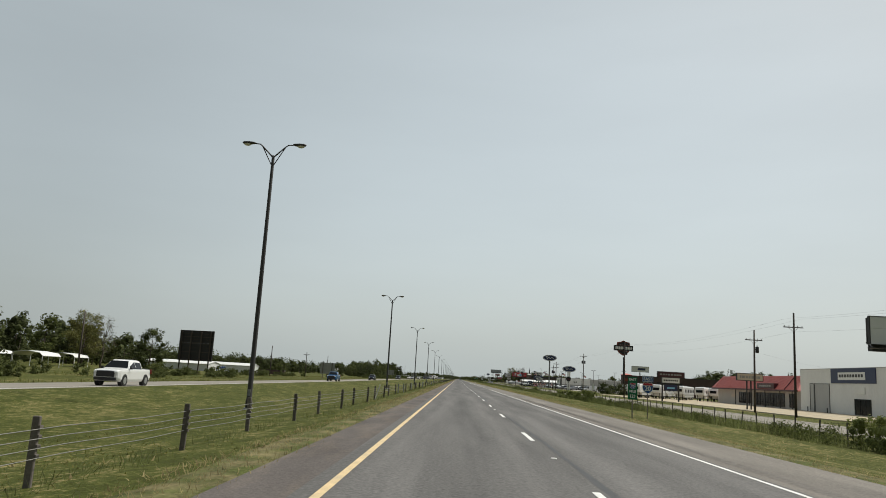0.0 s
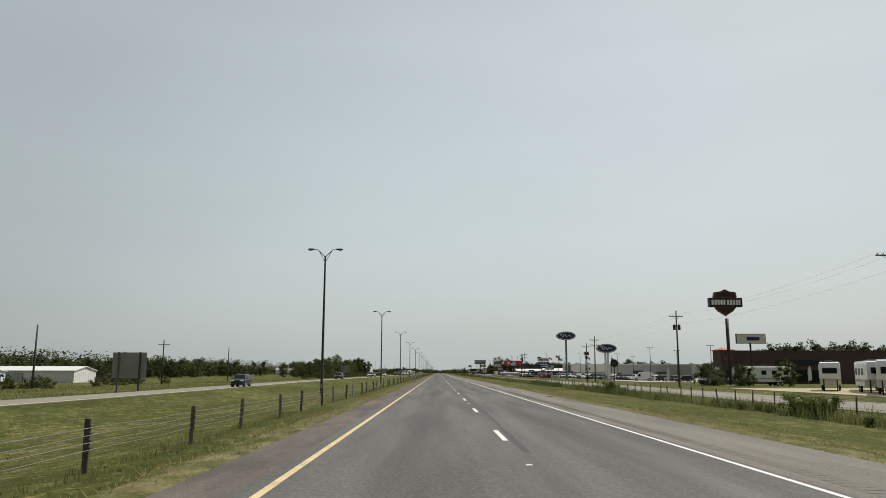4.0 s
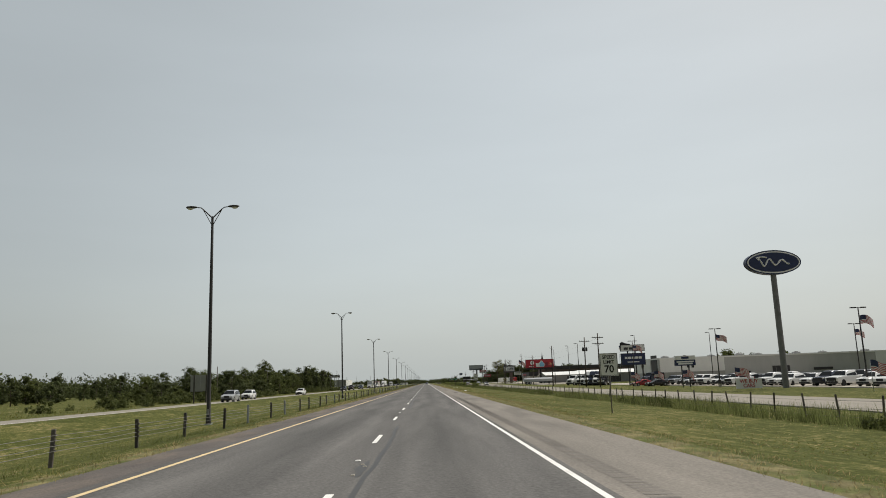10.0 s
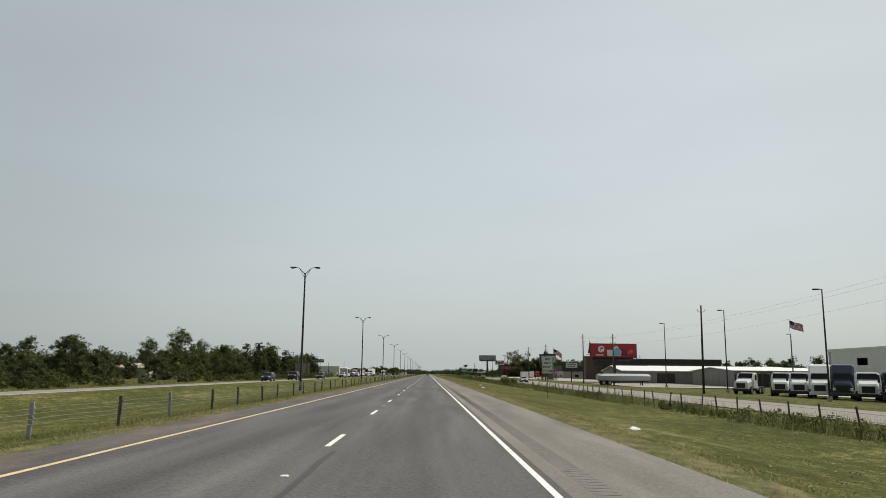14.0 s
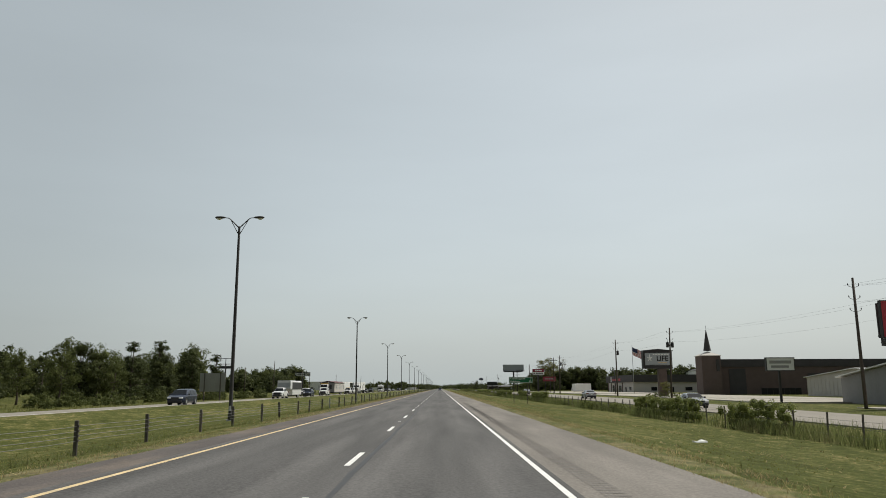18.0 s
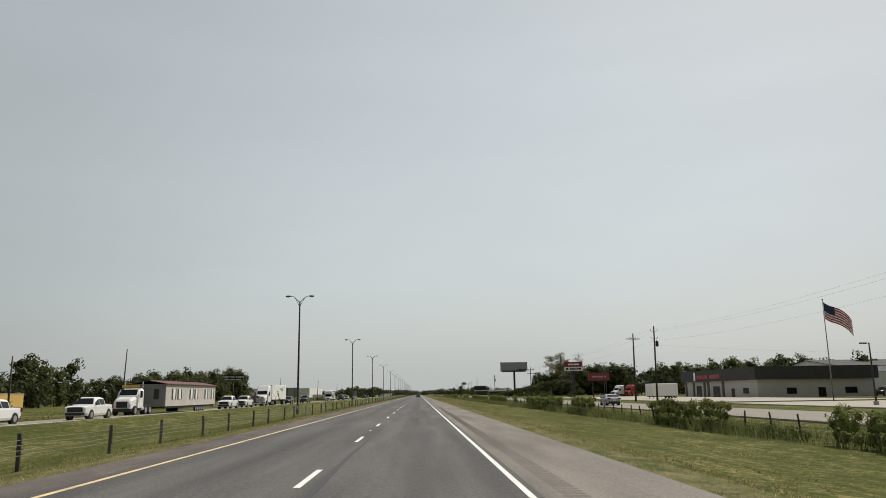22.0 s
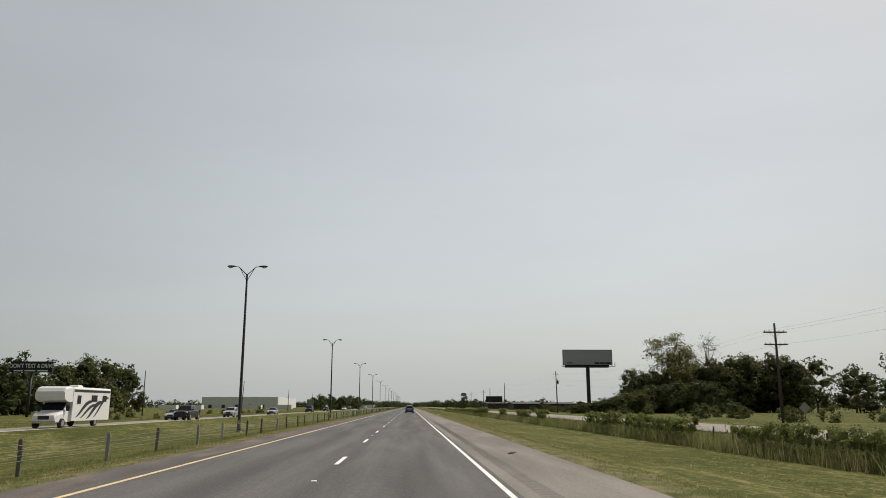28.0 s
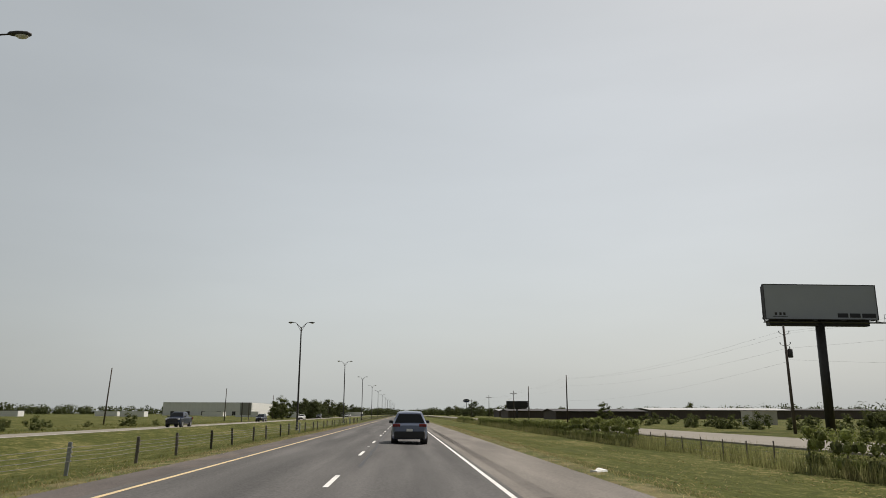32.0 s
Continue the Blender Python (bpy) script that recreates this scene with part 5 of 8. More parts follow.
# ---- vehicles: nose towards local -y, wheels on z = 0 ----
KINDS = {
    # length, width, belt, (y, top) along the roofline from the nose, wheel places, wheel radius, ground clearance
    "suv": (4.75, 1.88, 1.02, [(0, 0.72), (0.12, 0.9), (0.5, 0.98), (1.25, 1.06), (1.95, 1.58), (2.5, 1.69), (3.6, 1.69), (4.3, 1.62), (4.62, 1.12), (4.75, 0.95)], (0.92, 3.75), 0.36, 0.24),
    "sedan": (4.75, 1.82, 0.92, [(0, 0.62), (0.12, 0.74), (0.6, 0.82), (1.35, 0.93), (2.1, 1.36), (2.6, 1.44), (3.2, 1.42), (4.05, 1.06), (4.6, 1.0), (4.75, 0.85)], (0.92, 3.7), 0.33, 0.18),
    "pickup": (5.9, 2.02, 1.22, [(0, 0.8), (0.08, 1.1), (0.4, 1.18), (1.5, 1.24), (2.1, 1.8), (2.5, 1.93), (3.5, 1.93), (3.95, 1.86), (4.02, 1.28), (5.84, 1.28), (5.9, 1.2)], (1.02, 4.72), 0.41, 0.32),
    "van": (5.6, 2.05, 1.2, [(0, 0.75), (0.12, 1.0), (0.5, 1.15), (1.0, 1.35), (1.55, 2.0), (2.0, 2.45), (3.5, 2.55), (5.4, 2.55), (5.6, 2.4)], (0.95, 4.5), 0.36, 0.25),
    "minivan": (5.1, 1.98, 1.05, [(0, 0.68), (0.12, 0.86), (0.5, 0.96), (1.05, 1.08), (1.9, 1.62), (2.5, 1.74), (3.9, 1.76), (4.8, 1.68), (5.02, 1.15), (5.1, 0.9)], (0.95, 4.05), 0.35, 0.2),
    "crossover": (4.45, 1.82, 1.0, [(0, 0.7), (0.1, 0.88), (0.45, 0.96), (1.1, 1.04), (1.75, 1.5), (2.3, 1.63), (3.3, 1.63), (4.0, 1.54), (4.35, 1.1), (4.45, 0.9)], (0.88, 3.5), 0.35, 0.22),
}
VEHICLES = {}


def wheel(parent, x, y, r, wide=0.24, side=1, plain=False):
    s = Shape()
    s.tube([(x - wide / 2, y, r), (x - wide / 2 + 0.03, y, r), (x + wide / 2 - 0.03, y, r), (x + wide / 2, y, r)], [r * 0.92, r, r, r * 0.92], 18)
    w = part("wheel", s, M["rubber"], parent, smooth=False)
    if plain:
        return
    s = Shape()
    xo = x + side * (wide / 2 + 0.004)
    rim = [(xo, y + r * 0.62 * math.cos(q), r + r * 0.62 * math.sin(q)) for q in [2 * math.pi * i / 14 for i in range(14)]]
    s.loft([[(xo - side * 0.03, b, c) for a, b, c in rim], rim])
    part("rim", s, M["rim"], w)


def vehicle(kind, colour, label, category="car", plain=False):
    """plain: the smaller set of parts for rows of parked vehicles."""
    L, Wd, belt, line, axles, wr, clear = KINDS[kind]
    v = thing({"suv": "suv", "crossover": "suv", "sedan": "car", "pickup": "pickup_truck", "van": "van", "minivan": "minivan"}[kind], 0, -420, 0, label, category)
    hw = Wd / 2
    rows = []
    ys_ = sorted(set([p[0] for p in line]))
    for y in ys_:
        t = float(np.interp(y, [p[0] for p in line], [p[1] for p in line]))
        e = min(y, L - y)
        w = hw * (0.80 + 0.20 * min(1, (e / 0.45)) ** 0.5)
        zb = clear + (0.12 if e < 0.2 else 0)
        bl = min(belt, t - 0.04)
        wr_ = w - 0.26 * max(0, t - belt) / 0.62 if t > belt + 0.08 else w * 0.95
        half = [(w * 0.93, zb), (w, zb + 0.18), (w, bl - 0.12), (w * 0.985, bl), (wr_ * 0.985, t - 0.05), (wr_ * 0.86, t), (wr_ * 0.4, t + 0.015)]
        rows.append([(x, y, z) for x, z in half] + [(-x, y, z) for x, z in reversed(half)])
    s = Shape()
    s.loft(rows)
    body = part("body", s, M["car_" + colour], v, smooth=False)
    # glass
    def top(y):
        return float(np.interp(y, [p[0] for p in line], [p[1] for p in line]))
    def inset(y):
        t = top(y)
        return hw - 0.26 * max(0, t - belt) / 0.62
    up = [i for i in range(1, len(line)) if line[i][1] > belt + 0.2]
    i0, i1 = up[0], up[-1]
    ya, yb = line[i0 - 1], line[i0]
    s = Shape()
    y0, y1 = ya[0] + 0.08, yb[0] + 0.02
    z0, z1 = top(y0) + 0.03, top(y1) + 0.02
    s.add([(-hw * 0.86, y0, z0), (hw * 0.86, y0, z0), (inset(y1) * 0.84, y1, z1 + 0.02), (-inset(y1) * 0.84, y1, z1 + 0.02), (-hw * 0.86, y0 + 0.03, z0 - 0.05), (hw * 0.86, y0 + 0.03, z0 - 0.05), (inset(y1) * 0.84, y1 + 0.03, z1 - 0.05), (-inset(y1) * 0.84, y1 + 0.03, z1 - 0.05)], [(0, 1, 2, 3), (4, 5, 1, 0), (7, 6, 5, 4), (3, 2, 6, 7), (0, 3, 7, 4), (1, 5, 6, 2)])
    part("windscreen", s, M["glass"], v)
    if kind != "van":
        ya, yb = line[i1], line[i1 + 1]
        s = Shape()
        yt, yl = ya[0] + 0.04, yb[0] - 0.02
        zt, zl = ya[1] - 0.08, belt + 0.08 if kind != "pickup" else belt + 0.14
        slope = (yb[0] - ya[0]) / max(0.05, ya[1] - yb[1])
        yt, ym = ya[0] + slope * (ya[1] - zt), ya[0] + slope * (ya[1] - zl)
        q = [(-inset(ya[0]) * 0.82, yt, zt), (inset(ya[0]) * 0.82, yt, zt), (hw * 0.84, ym, zl), (-hw * 0.84, ym, zl)]
        s.add([(x, y + 0.025, z + 0.012) for x, y, z in q] + [(x, y - 0.04, z - 0.02) for x, y, z in q], [(0, 1, 2, 3), (7, 6, 5, 4), (0, 3, 7, 4), (1, 5, 6, 2), (0, 4, 5, 1), (3, 2, 6, 7)])
        part("rear_window", s, M["glass"], v)
    ya_, yb_ = line[i0][0] - 0.28, line[i1][0] - 0.05
    if kind == "van":
        yb_ = ya_ + 0.95
    n = 1 if kind == "van" else (3 if kind in ("suv", "minivan", "crossover") else 2)
    for side in (-1, 1):
        for k in range(1 if plain else n):
            n = 1 if plain else n
            u0, u1 = ya_ + (yb_ - ya_) * k / n + 0.04, ya_ + (yb_ - ya_) * (k + 1) / n - 0.04
            q = []
            for u, hi in ((u0, 0), (u1, 0), (u1, 1), (u0, 1)):
                zt = min(top(u) - 0.14, top((line[i0][0] + line[i1][0]) / 2) - 0.16)
                z = belt + 0.04 if not hi else max(belt + 0.12, zt)
                t = top(u)
                x = hw * 0.99 - (hw * 0.985 - inset(u) * 0.985) * (z - belt) / max(0.05, t - 0.05 - belt) if t > belt + 0.1 else hw * 0.97
                q.append((side * (x + 0.008), u, z))
            s = Shape()
            s.add(q + [(p[0] - side * 0.05, p[1], p[2]) for p in q], [(0, 1, 2, 3), (7, 6, 5, 4), (0, 4, 5, 1), (1, 5, 6, 2), (2, 6, 7, 3), (3, 7, 4, 0)])
            part("side_window", s, M["glass"], v)
        if not plain:
          s = Shape()
          s.box(*sorted((side * (hw - 0.02), side * (hw + 0.2))), line[i0][0] - 0.42, line[i0][0] - 0.3, belt + 0.02, belt + 0.19, 0.03)
          part("mirror", s, M["black_trim"], v)
        s = Shape()
        zl = line[1][1] - 0.16
        s.box(*sorted((side * hw * 0.44, side * hw * 0.88)), -0.02, 0.22, zl, zl + 0.14, 0.03)
        part("headlight", s, M["headlamp"], v)
        s = Shape()
        zt = belt - 0.12 if kind != "pickup" else 0.92
        tall = 0.15 if kind not in ("pickup", "van") else 0.34
        s.box(*sorted((side * hw * (0.52 if kind in ("suv", "crossover", "sedan") else 0.78), side * hw * 0.95)), L - 0.22, L + 0.015, zt, zt + tall, 0.03)
        part("tail_light", s, M["taillamp"], v)
        for y in axles:
            s = Shape()
            s.tube([(side * (hw - 0.30), y, wr), (side * (hw + 0.004), y, wr)], wr * 1.16, 18)
            if not plain:
                part("wheel_arch", s, M["black_trim"], v)
            wheel(v, side * (hw - 0.10), y, wr, 0.26, side, plain)
    s = Shape()
    s.box(-hw * 0.82, hw * 0.82, -0.06, 0.14, clear + 0.08, clear + 0.3, 0.04)
    part("front_bumper", s, M["black_trim"], v)
    s = Shape()
    gw = 0.66 if kind == "pickup" else 0.42
    s.box(-hw * gw, hw * gw, -0.03 if kind == "pickup" else -0.015, 0.12, clear + 0.34, line[1][1] - 0.03, 0.02)
    part("grille", s, M["black_trim"], v)
    if plain:
        return v
    s = Shape()
    s.box(-hw * 0.86, hw * 0.86, L - 0.14, L + 0.06, clear + 0.06, clear + (0.42 if kind in ("suv", "crossover") else 0.32), 0.04)
    part("rear_bumper", s, M["chrome"] if kind == "pickup" else M["black_trim"], v)
    s = Shape()
    s.box(-0.16, 0.16, L + 0.012, L + 0.03, clear + 0.42, clear + 0.55)
    part("number_plate", s, M["sign_white"], v)
    if kind == "pickup":
        s = Shape()
        s.box(-hw * 0.80, hw * 0.80, 4.12, 5.75, 1.24, 1.315)
        part("bed", s, M["black_trim"], v)
        s = Shape()
        s.box(-hw * 0.76, hw * 0.76, L - 0.02, L + 0.012, 0.78, 1.2)
        part("tailgate", s, M["car_" + colour], v)
    if kind in ("suv", "crossover"):
        for side in (-1, 1):
            s = Shape()
            s.tube([(side * hw * 0.66, 2.1, 1.66 if kind == "suv" else 1.6), (side * hw * 0.68, 2.4, 1.76 if kind == "suv" else 1.7), (side * hw * 0.68, 3.6, 1.76 if kind == "suv" else 1.7), (side * hw * 0.66, 3.9, 1.68 if kind == "suv" else 1.61)], 0.018, 5)
            part("roof_rail", s, M["black_trim"], v)
    return v


NAMES = {"white": "white", "silver": "silver", "black": "black", "blue": "bright blue", "navy": "dark navy", "grey": "dark grey", "red": "red", "paleblue": "pale blue", "bronze": "dark bronze", "wine": "dark wine-red"}
SHAPES = {"suv": "suv", "sedan": "saloon car", "pickup": "crew-cab pickup truck", "van": "high-roof van", "minivan": "minivan", "crossover": "small suv"}


def car(kind, colour, x, y, z, turn, where="parked on the dealer lot", group=""):
    """turn 0: the nose points to -y."""
    plain = "row" in where
    key = (kind, colour, plain)
    if key not in VEHICLES:
        VEHICLES[key] = vehicle(kind, colour, NAMES[colour] + " " + SHAPES[kind], "truck" if kind == "pickup" else "car", plain)
    c = copy_thing(VEHICLES[key], pose(x, y, z, 0, 0, turn))
    return tagged(c, NAMES[colour] + " " + SHAPES[kind] + " " + where, group=group)


# ---- heavy vehicles ----
def tractor(colour, sleeper=True, day=False, label="", hood=1.7, roof=3.9):
    v = thing("semi_tractor", 0, -440, 0, label, "truck")
    paint = M["car_" + colour]
    s = Shape()
    hw = 1.05
    s.loft([[(x * hw * w, y, z) for x, z in ((-1, 0.75), (-1, zt - 0.25), (-0.8, zt), (0.8, zt), (1, zt - 0.25), (1, 0.75))] for y, zt, w in ((0, 1.55, 0.82), (0.15, 1.75, 0.9), (hood, 2.05, 1.0), (hood + 0.02, 2.1, 1.0))])
    part("hood", s, paint, v)
    top_ = roof if sleeper else 2.95
    end = hood + (3.0 if sleeper else 1.6)
    s = Shape()
    s.loft([[(x * 1.2, y, z) for x, z in ((-1, 0.8), (-1, zt - 0.25), (-0.82, zt), (0.82, zt), (1, zt - 0.25), (1, 0.8))] for y, zt in ((hood, 2.1), (hood + 0.55, 2.85), (hood + 1.3, top_ - 0.15), (hood + 1.9 if sleeper else end - 0.1, top_), (end, top_))])
    part("cab", s, paint, v)
    s = Shape()
    s.add([(-0.98, hood + 0.06, 2.2), (0.98, hood + 0.06, 2.2), (0.9, hood + 0.52, 2.84), (-0.9, hood + 0.52, 2.84), (-0.98, hood + 0.12, 2.15), (0.98, hood + 0.12, 2.15), (0.9, hood + 0.6, 2.8), (-0.9, hood + 0.6, 2.8)], [(0, 1, 2, 3), (7, 6, 5, 4), (0, 3, 7, 4), (1, 5, 6, 2), (0, 4, 5, 1), (3, 2, 6, 7)])
    part("windscreen", s, M["glass"], v)
    s = Shape()
    s.box(-0.6, 0.6, -0.03, 0.1, 0.85, 1.5, 0.03)
    part("grille", s, M["black_trim"] if colour != "black" else M["chrome"], v)
    s = Shape()
    s.box(-1.12, 1.12, -0.14, 0.1, 0.4, 0.75, 0.06)
    part("bumper", s, paint if sleeper else M["black_trim"], v)
    for side in (-1, 1):
        s = Shape()
        s.box(*sorted((side * 0.66, side * 0.98)), -0.02, 0.16, 1.0, 1.3, 0.04)
        part("headlight", s, M["headlamp"], v)
        s = Shape()
        s.box(*sorted((side * 1.19, side * 1.215)), hood + 0.6, hood + 1.3, 2.0, 2.7)
        part("side_window", s, M["glass"], v)
        s = Shape()
        s.box(*sorted((side * 1.3, side * 1.5)), hood + 0.25, hood + 0.4, 1.9, 2.7, 0.03)
        part("mirror", s, M["black_trim"], v)
        s = Shape()
        s.tube([(side * 0.85, hood + 1.2, 0.7), (side * 0.85, hood + 2.4, 0.7)], 0.33, 12)
        part("fuel_tank", s, M["chrome"], v)
        wheel(v, side * 1.02, 1.0, 0.52, 0.3, side)
        for y in (end + 1.0, end + 2.3):
            wheel(v, side * 0.92, y, 0.52, 0.55, side)
    s = Shape()
    for x in (-0.45, 0.45):
        s.box(x - 0.06, x + 0.06, 0.3, end + 2.9, 0.65, 0.95)
    s.box(-0.5, 0.5, end + 1.0, end + 2.0, 0.95, 1.15)
    part("chassis", s, M["black_trim"], v)
    return v, end


def trailer_parts(v, y0, length, mat, z0=1.15, z1=4.05, hw=1.29, bars_on=True):
    s = Shape()
    s.box(-hw, hw, y0, y0 + length, z0, z1, 0.03)
    box_ = part("trailer_box", s, mat, v)
    s = Shape()
    for i in range(int(length / 0.6)):
        y = y0 + 0.3 + 0.6 * i
        for side in (-1, 1):
            s.box(*sorted((side * hw, side * (hw + 0.004))), y - 0.02, y + 0.02, z0 + 0.1, z1 - 0.1)
    part("panel_rib", s, mat, box_)
    s = Shape()
    s.box(-0.5, 0.5, y0 + 1, y0 + length, z0 - 0.3, z0 - 0.02)
    part("underframe", s, M["black_trim"], v)
    for side in (-1, 1):
        for y in (y0 + length - 2.6, y0 + length - 1.3):
            wheel(v, side * 0.95, y, 0.5, 0.55, side)
        s = Shape()
        s.tube([(side * 0.7, y0 + 2.2, 0.15), (side * 0.7, y0 + 2.2, z0)], 0.06, 6)
        part("landing_leg", s, M["black_trim"], v)
    return box_


# ---- buildings ----
def face_quad(x0, x1, y0, y1, side, a, b, z0, z1, out=0.0, thick=0.06):
    """A block lying on one wall: side 'w' at x0, 'e' at x1, 's' at y0, 'n' at y1; a, b along the wall."""
    if side == "w":
        return (x0 - out - thick, x0 - out, a, b, z0, z1)
    if side == "e":
        return (x1 + out, x1 + out + thick, a, b, z0, z1)
    if side == "s":
        return (a, b, y0 - out - thick, y0 - out, z0, z1)
    return (a, b, y1 + out, y1 + out + thick, z0, z1)


def building(name, x0, x1, y0, y1, h, wall, roof, label, kind="flat", ridge=1.5, over=0.4, ribs=0.0, fascia=None, openings=(), base=None, category="building", gable_mat=None, ribs_on="ws"):
    """openings: side, from, to, z0, z1, 'window' | 'door' | 'dock' | 'panel:<material>'; lengths are world x or y."""
    g = ground_z((x0 + x1) / 2, (y0 + y1) / 2) if base is None else base
    cx, cy = (x0 + x1) / 2, (y0 + y1) / 2
    b = thing(name, cx, cy, g, label, category)
    X0, X1, Y0, Y1 = x0 - cx, x1 - cx, y0 - cy, y1 - cy
    H = h - g
    t = 0.25
    for nm, q in (("wall", (X0, X0 + t, Y0, Y1)), ("wall", (X1 - t, X1, Y0, Y1)), ("wall", (X0 + t, X1 - t, Y0, Y0 + t)), ("wall", (X0 + t, X1 - t, Y1 - t, Y1))):
        s = Shape()
        s.box(*q, -0.3, H)
        part(nm, s, wall, b)
    if ribs:
        for side in ribs_on:
            s = Shape()
            lo, hi = (Y0, Y1) if side in "we" else (X0, X1)
            n = int((hi - lo) / ribs)
            for i in range(n + 1):
                u = lo + (hi - lo) * i / max(1, n)
                s.box(*face_quad(X0, X1, Y0, Y1, side, u - 0.035, u + 0.035, 0, H - 0.02, 0, 0.035))
            part("wall_rib", s, wall, b)
    if kind == "flat":
        s = Shape()
        s.box(X0 + t, X1 - t, Y0 + t, Y1 - t, H - 0.5, H - 0.3)
        part("roof", s, roof, b)
        s = Shape()
        for q in ((X0 - 0.06, X0 + t + 0.06, Y0 - 0.06, Y1 + 0.06), (X1 - t - 0.06, X1 + 0.06, Y0 - 0.06, Y1 + 0.06), (X0 + t + 0.06, X1 - t - 0.06, Y0 - 0.06, Y0 + t + 0.06), (X0 + t + 0.06, X1 - t - 0.06, Y1 - t - 0.06, Y1 + 0.06)):
            s.box(*q, H + 0.003, H + 0.12)
        part("coping", s, roof, b)
    else:
        s = Shape()
        o = over
        if kind == "gable_x":       # ridge runs along x
            pr = [(Y0 - o, H - 0.02), (0, H + ridge), (Y1 + o, H - 0.02), (Y1 + o, H + 0.12), (0, H + ridge + 0.14), (Y0 - o, H + 0.12)]
            s.prism(pr, "x", X0 - o, X1 + o)
            gb = []
            for x in (X0 + 0.02, X1 - t):
                gb.append(Shape())
                gb[-1].prism([(Y0 + 0.05, H), (Y1 - 0.05, H), (0, H + ridge - 0.05)], "x", x, x + t - 0.02)
        elif kind == "gable_y":
            pr = [(X0 - o, H - 0.02), (0, H + ridge), (X1 + o, H - 0.02), (X1 + o, H + 0.12), (0, H + ridge + 0.14), (X0 - o, H + 0.12)]
            s.prism(pr, "y", Y0 - o, Y1 + o)
            gb = []
            for y in (Y0 + 0.02, Y1 - t):
                gb.append(Shape())
                gb[-1].prism([(X0 + 0.05, H), (X1 - 0.05, H), (0, H + ridge - 0.05)], "y", y, y + t - 0.02)
        elif kind == "mansard":      # steep skirt round a flat top
            k = 2.3
            a = [(X0 - o, Y0 - o), (X1 + o, Y0 - o), (X1 + o, Y1 + o), (X0 - o, Y1 + o)]
            q = [(X0 - o + k, Y0 - o + k), (X1 + o - k, Y0 - o + k), (X1 + o - k, Y1 + o - k), (X0 - o + k, Y1 + o - k)]
            s.add([(x, y, H - 0.14) for x, y in a] + [(x, y, H) for x, y in a] + [(x, y, H + ridge) for x, y in q], [(3, 2, 1, 0), (8, 9, 10, 11)] + [(i, (i + 1) % 4, 4 + (i + 1) % 4, 4 + i) for i in range(4)] + [(4 + i, 4 + (i + 1) % 4, 8 + (i + 1) % 4, 8 + i) for i in range(4)])
            gb = []
        else:                        # hip, ridge along y
            k = min((X1 - X0) / 2, (Y1 - Y0) / 2) * 0.98
            a = [(X0 - o, Y0 - o, H), (X1 + o, Y0 - o, H), (X1 + o, Y1 + o, H), (X0 - o, Y1 + o, H)]
            s.add(a + [(0, Y0 + k, H + ridge), (0, Y1 - k, H + ridge)] + [(x, y, z - 0.14) for x, y, z in a], [(0, 1, 4), (1, 2, 5, 4), (2, 3, 5), (3, 0, 4, 5), (6, 7, 1, 0), (7, 8, 2, 1), (8, 9, 3, 2), (9, 6, 0, 3), (9, 8, 7, 6)])
            gb = []
        part("roof", s, roof, b)
        for g_ in gb:
            part("gable", g_, gable_mat or wall, b)
    if fascia:
        fm, fz0, fz1, fo = fascia
        for side, lo, hi in (("w", Y0 - fo, Y1 + fo), ("e", Y0 - fo, Y1 + fo), ("s", X0, X1), ("n", X0, X1)):
            s = Shape()
            s.box(*face_quad(X0, X1, Y0, Y1, side, lo, hi, fz0 - g, fz1 - g, 0.005, fo))
            part("fascia", s, fm, b)
    for op in openings:
        side, a, c, z0, z1, what = op
        off = cy if side in "we" else cx
        a, c, z0, z1 = a - off, c - off, z0 - g, z1 - g
        if what.startswith("panel:"):
            s = Shape()
            s.box(*face_quad(X0, X1, Y0, Y1, side, a, c, z0, z1, 0.005, 0.12))
            part("panel", s, M[what[6:]], b)
            continue
        s = Shape()
        w = 0.07
        for u0, u1, v0, v1 in ((a - w, a, z0 - w, z1 + w), (c, c + w, z0 - w, z1 + w), (a, c, z1, z1 + w), (a, c, z0 - w, z0)):
            s.box(*face_quad(X0, X1, Y0, Y1, side, u0, u1, v0, v1, 0.003, 0.09))
        if what == "window" and c - a > 1.6:
            n = int((c - a) / 1.3)
            for i in range(1, n):
                u = a + (c - a) * i / n
                s.box(*face_quad(X0, X1, Y0, Y1, side, u - 0.03, u + 0.03, z0, z1, 0.003, 0.08))
        fr = part("window" if what == "window" else "door", s, M["dark_steel"] if what != "dock" else M["grey_metal"], b)
        s = Shape()
        s.box(*face_quad(X0, X1, Y0, Y1, side, a, c, z0, z1, 0.002, 0.03))
        part("pane" if what == "window" else "leaf", s, {"window": M["glass"], "door": M["glass"], "dock": M["dark_roof"], "roller": M["grey_metal"]}[what], fr)
    return b


def roof_unit(x, y, z, w=2.0):
    u = thing("rooftop_unit", x, y, z, "grey rooftop air unit on a flat roof", "air unit", "rooftop units")
    s = Shape()
    s.box(-w / 2, w / 2, -w / 2, w / 2, 0, 1.1, 0.05)
    part("case", s, M["grey_metal"], u)
    s = Shape()
    s.tube([(0, 0, 1.1), (0, 0, 1.25)], w * 0.3, 12)
    part("fan_ring", s, M["dark_steel"], u)


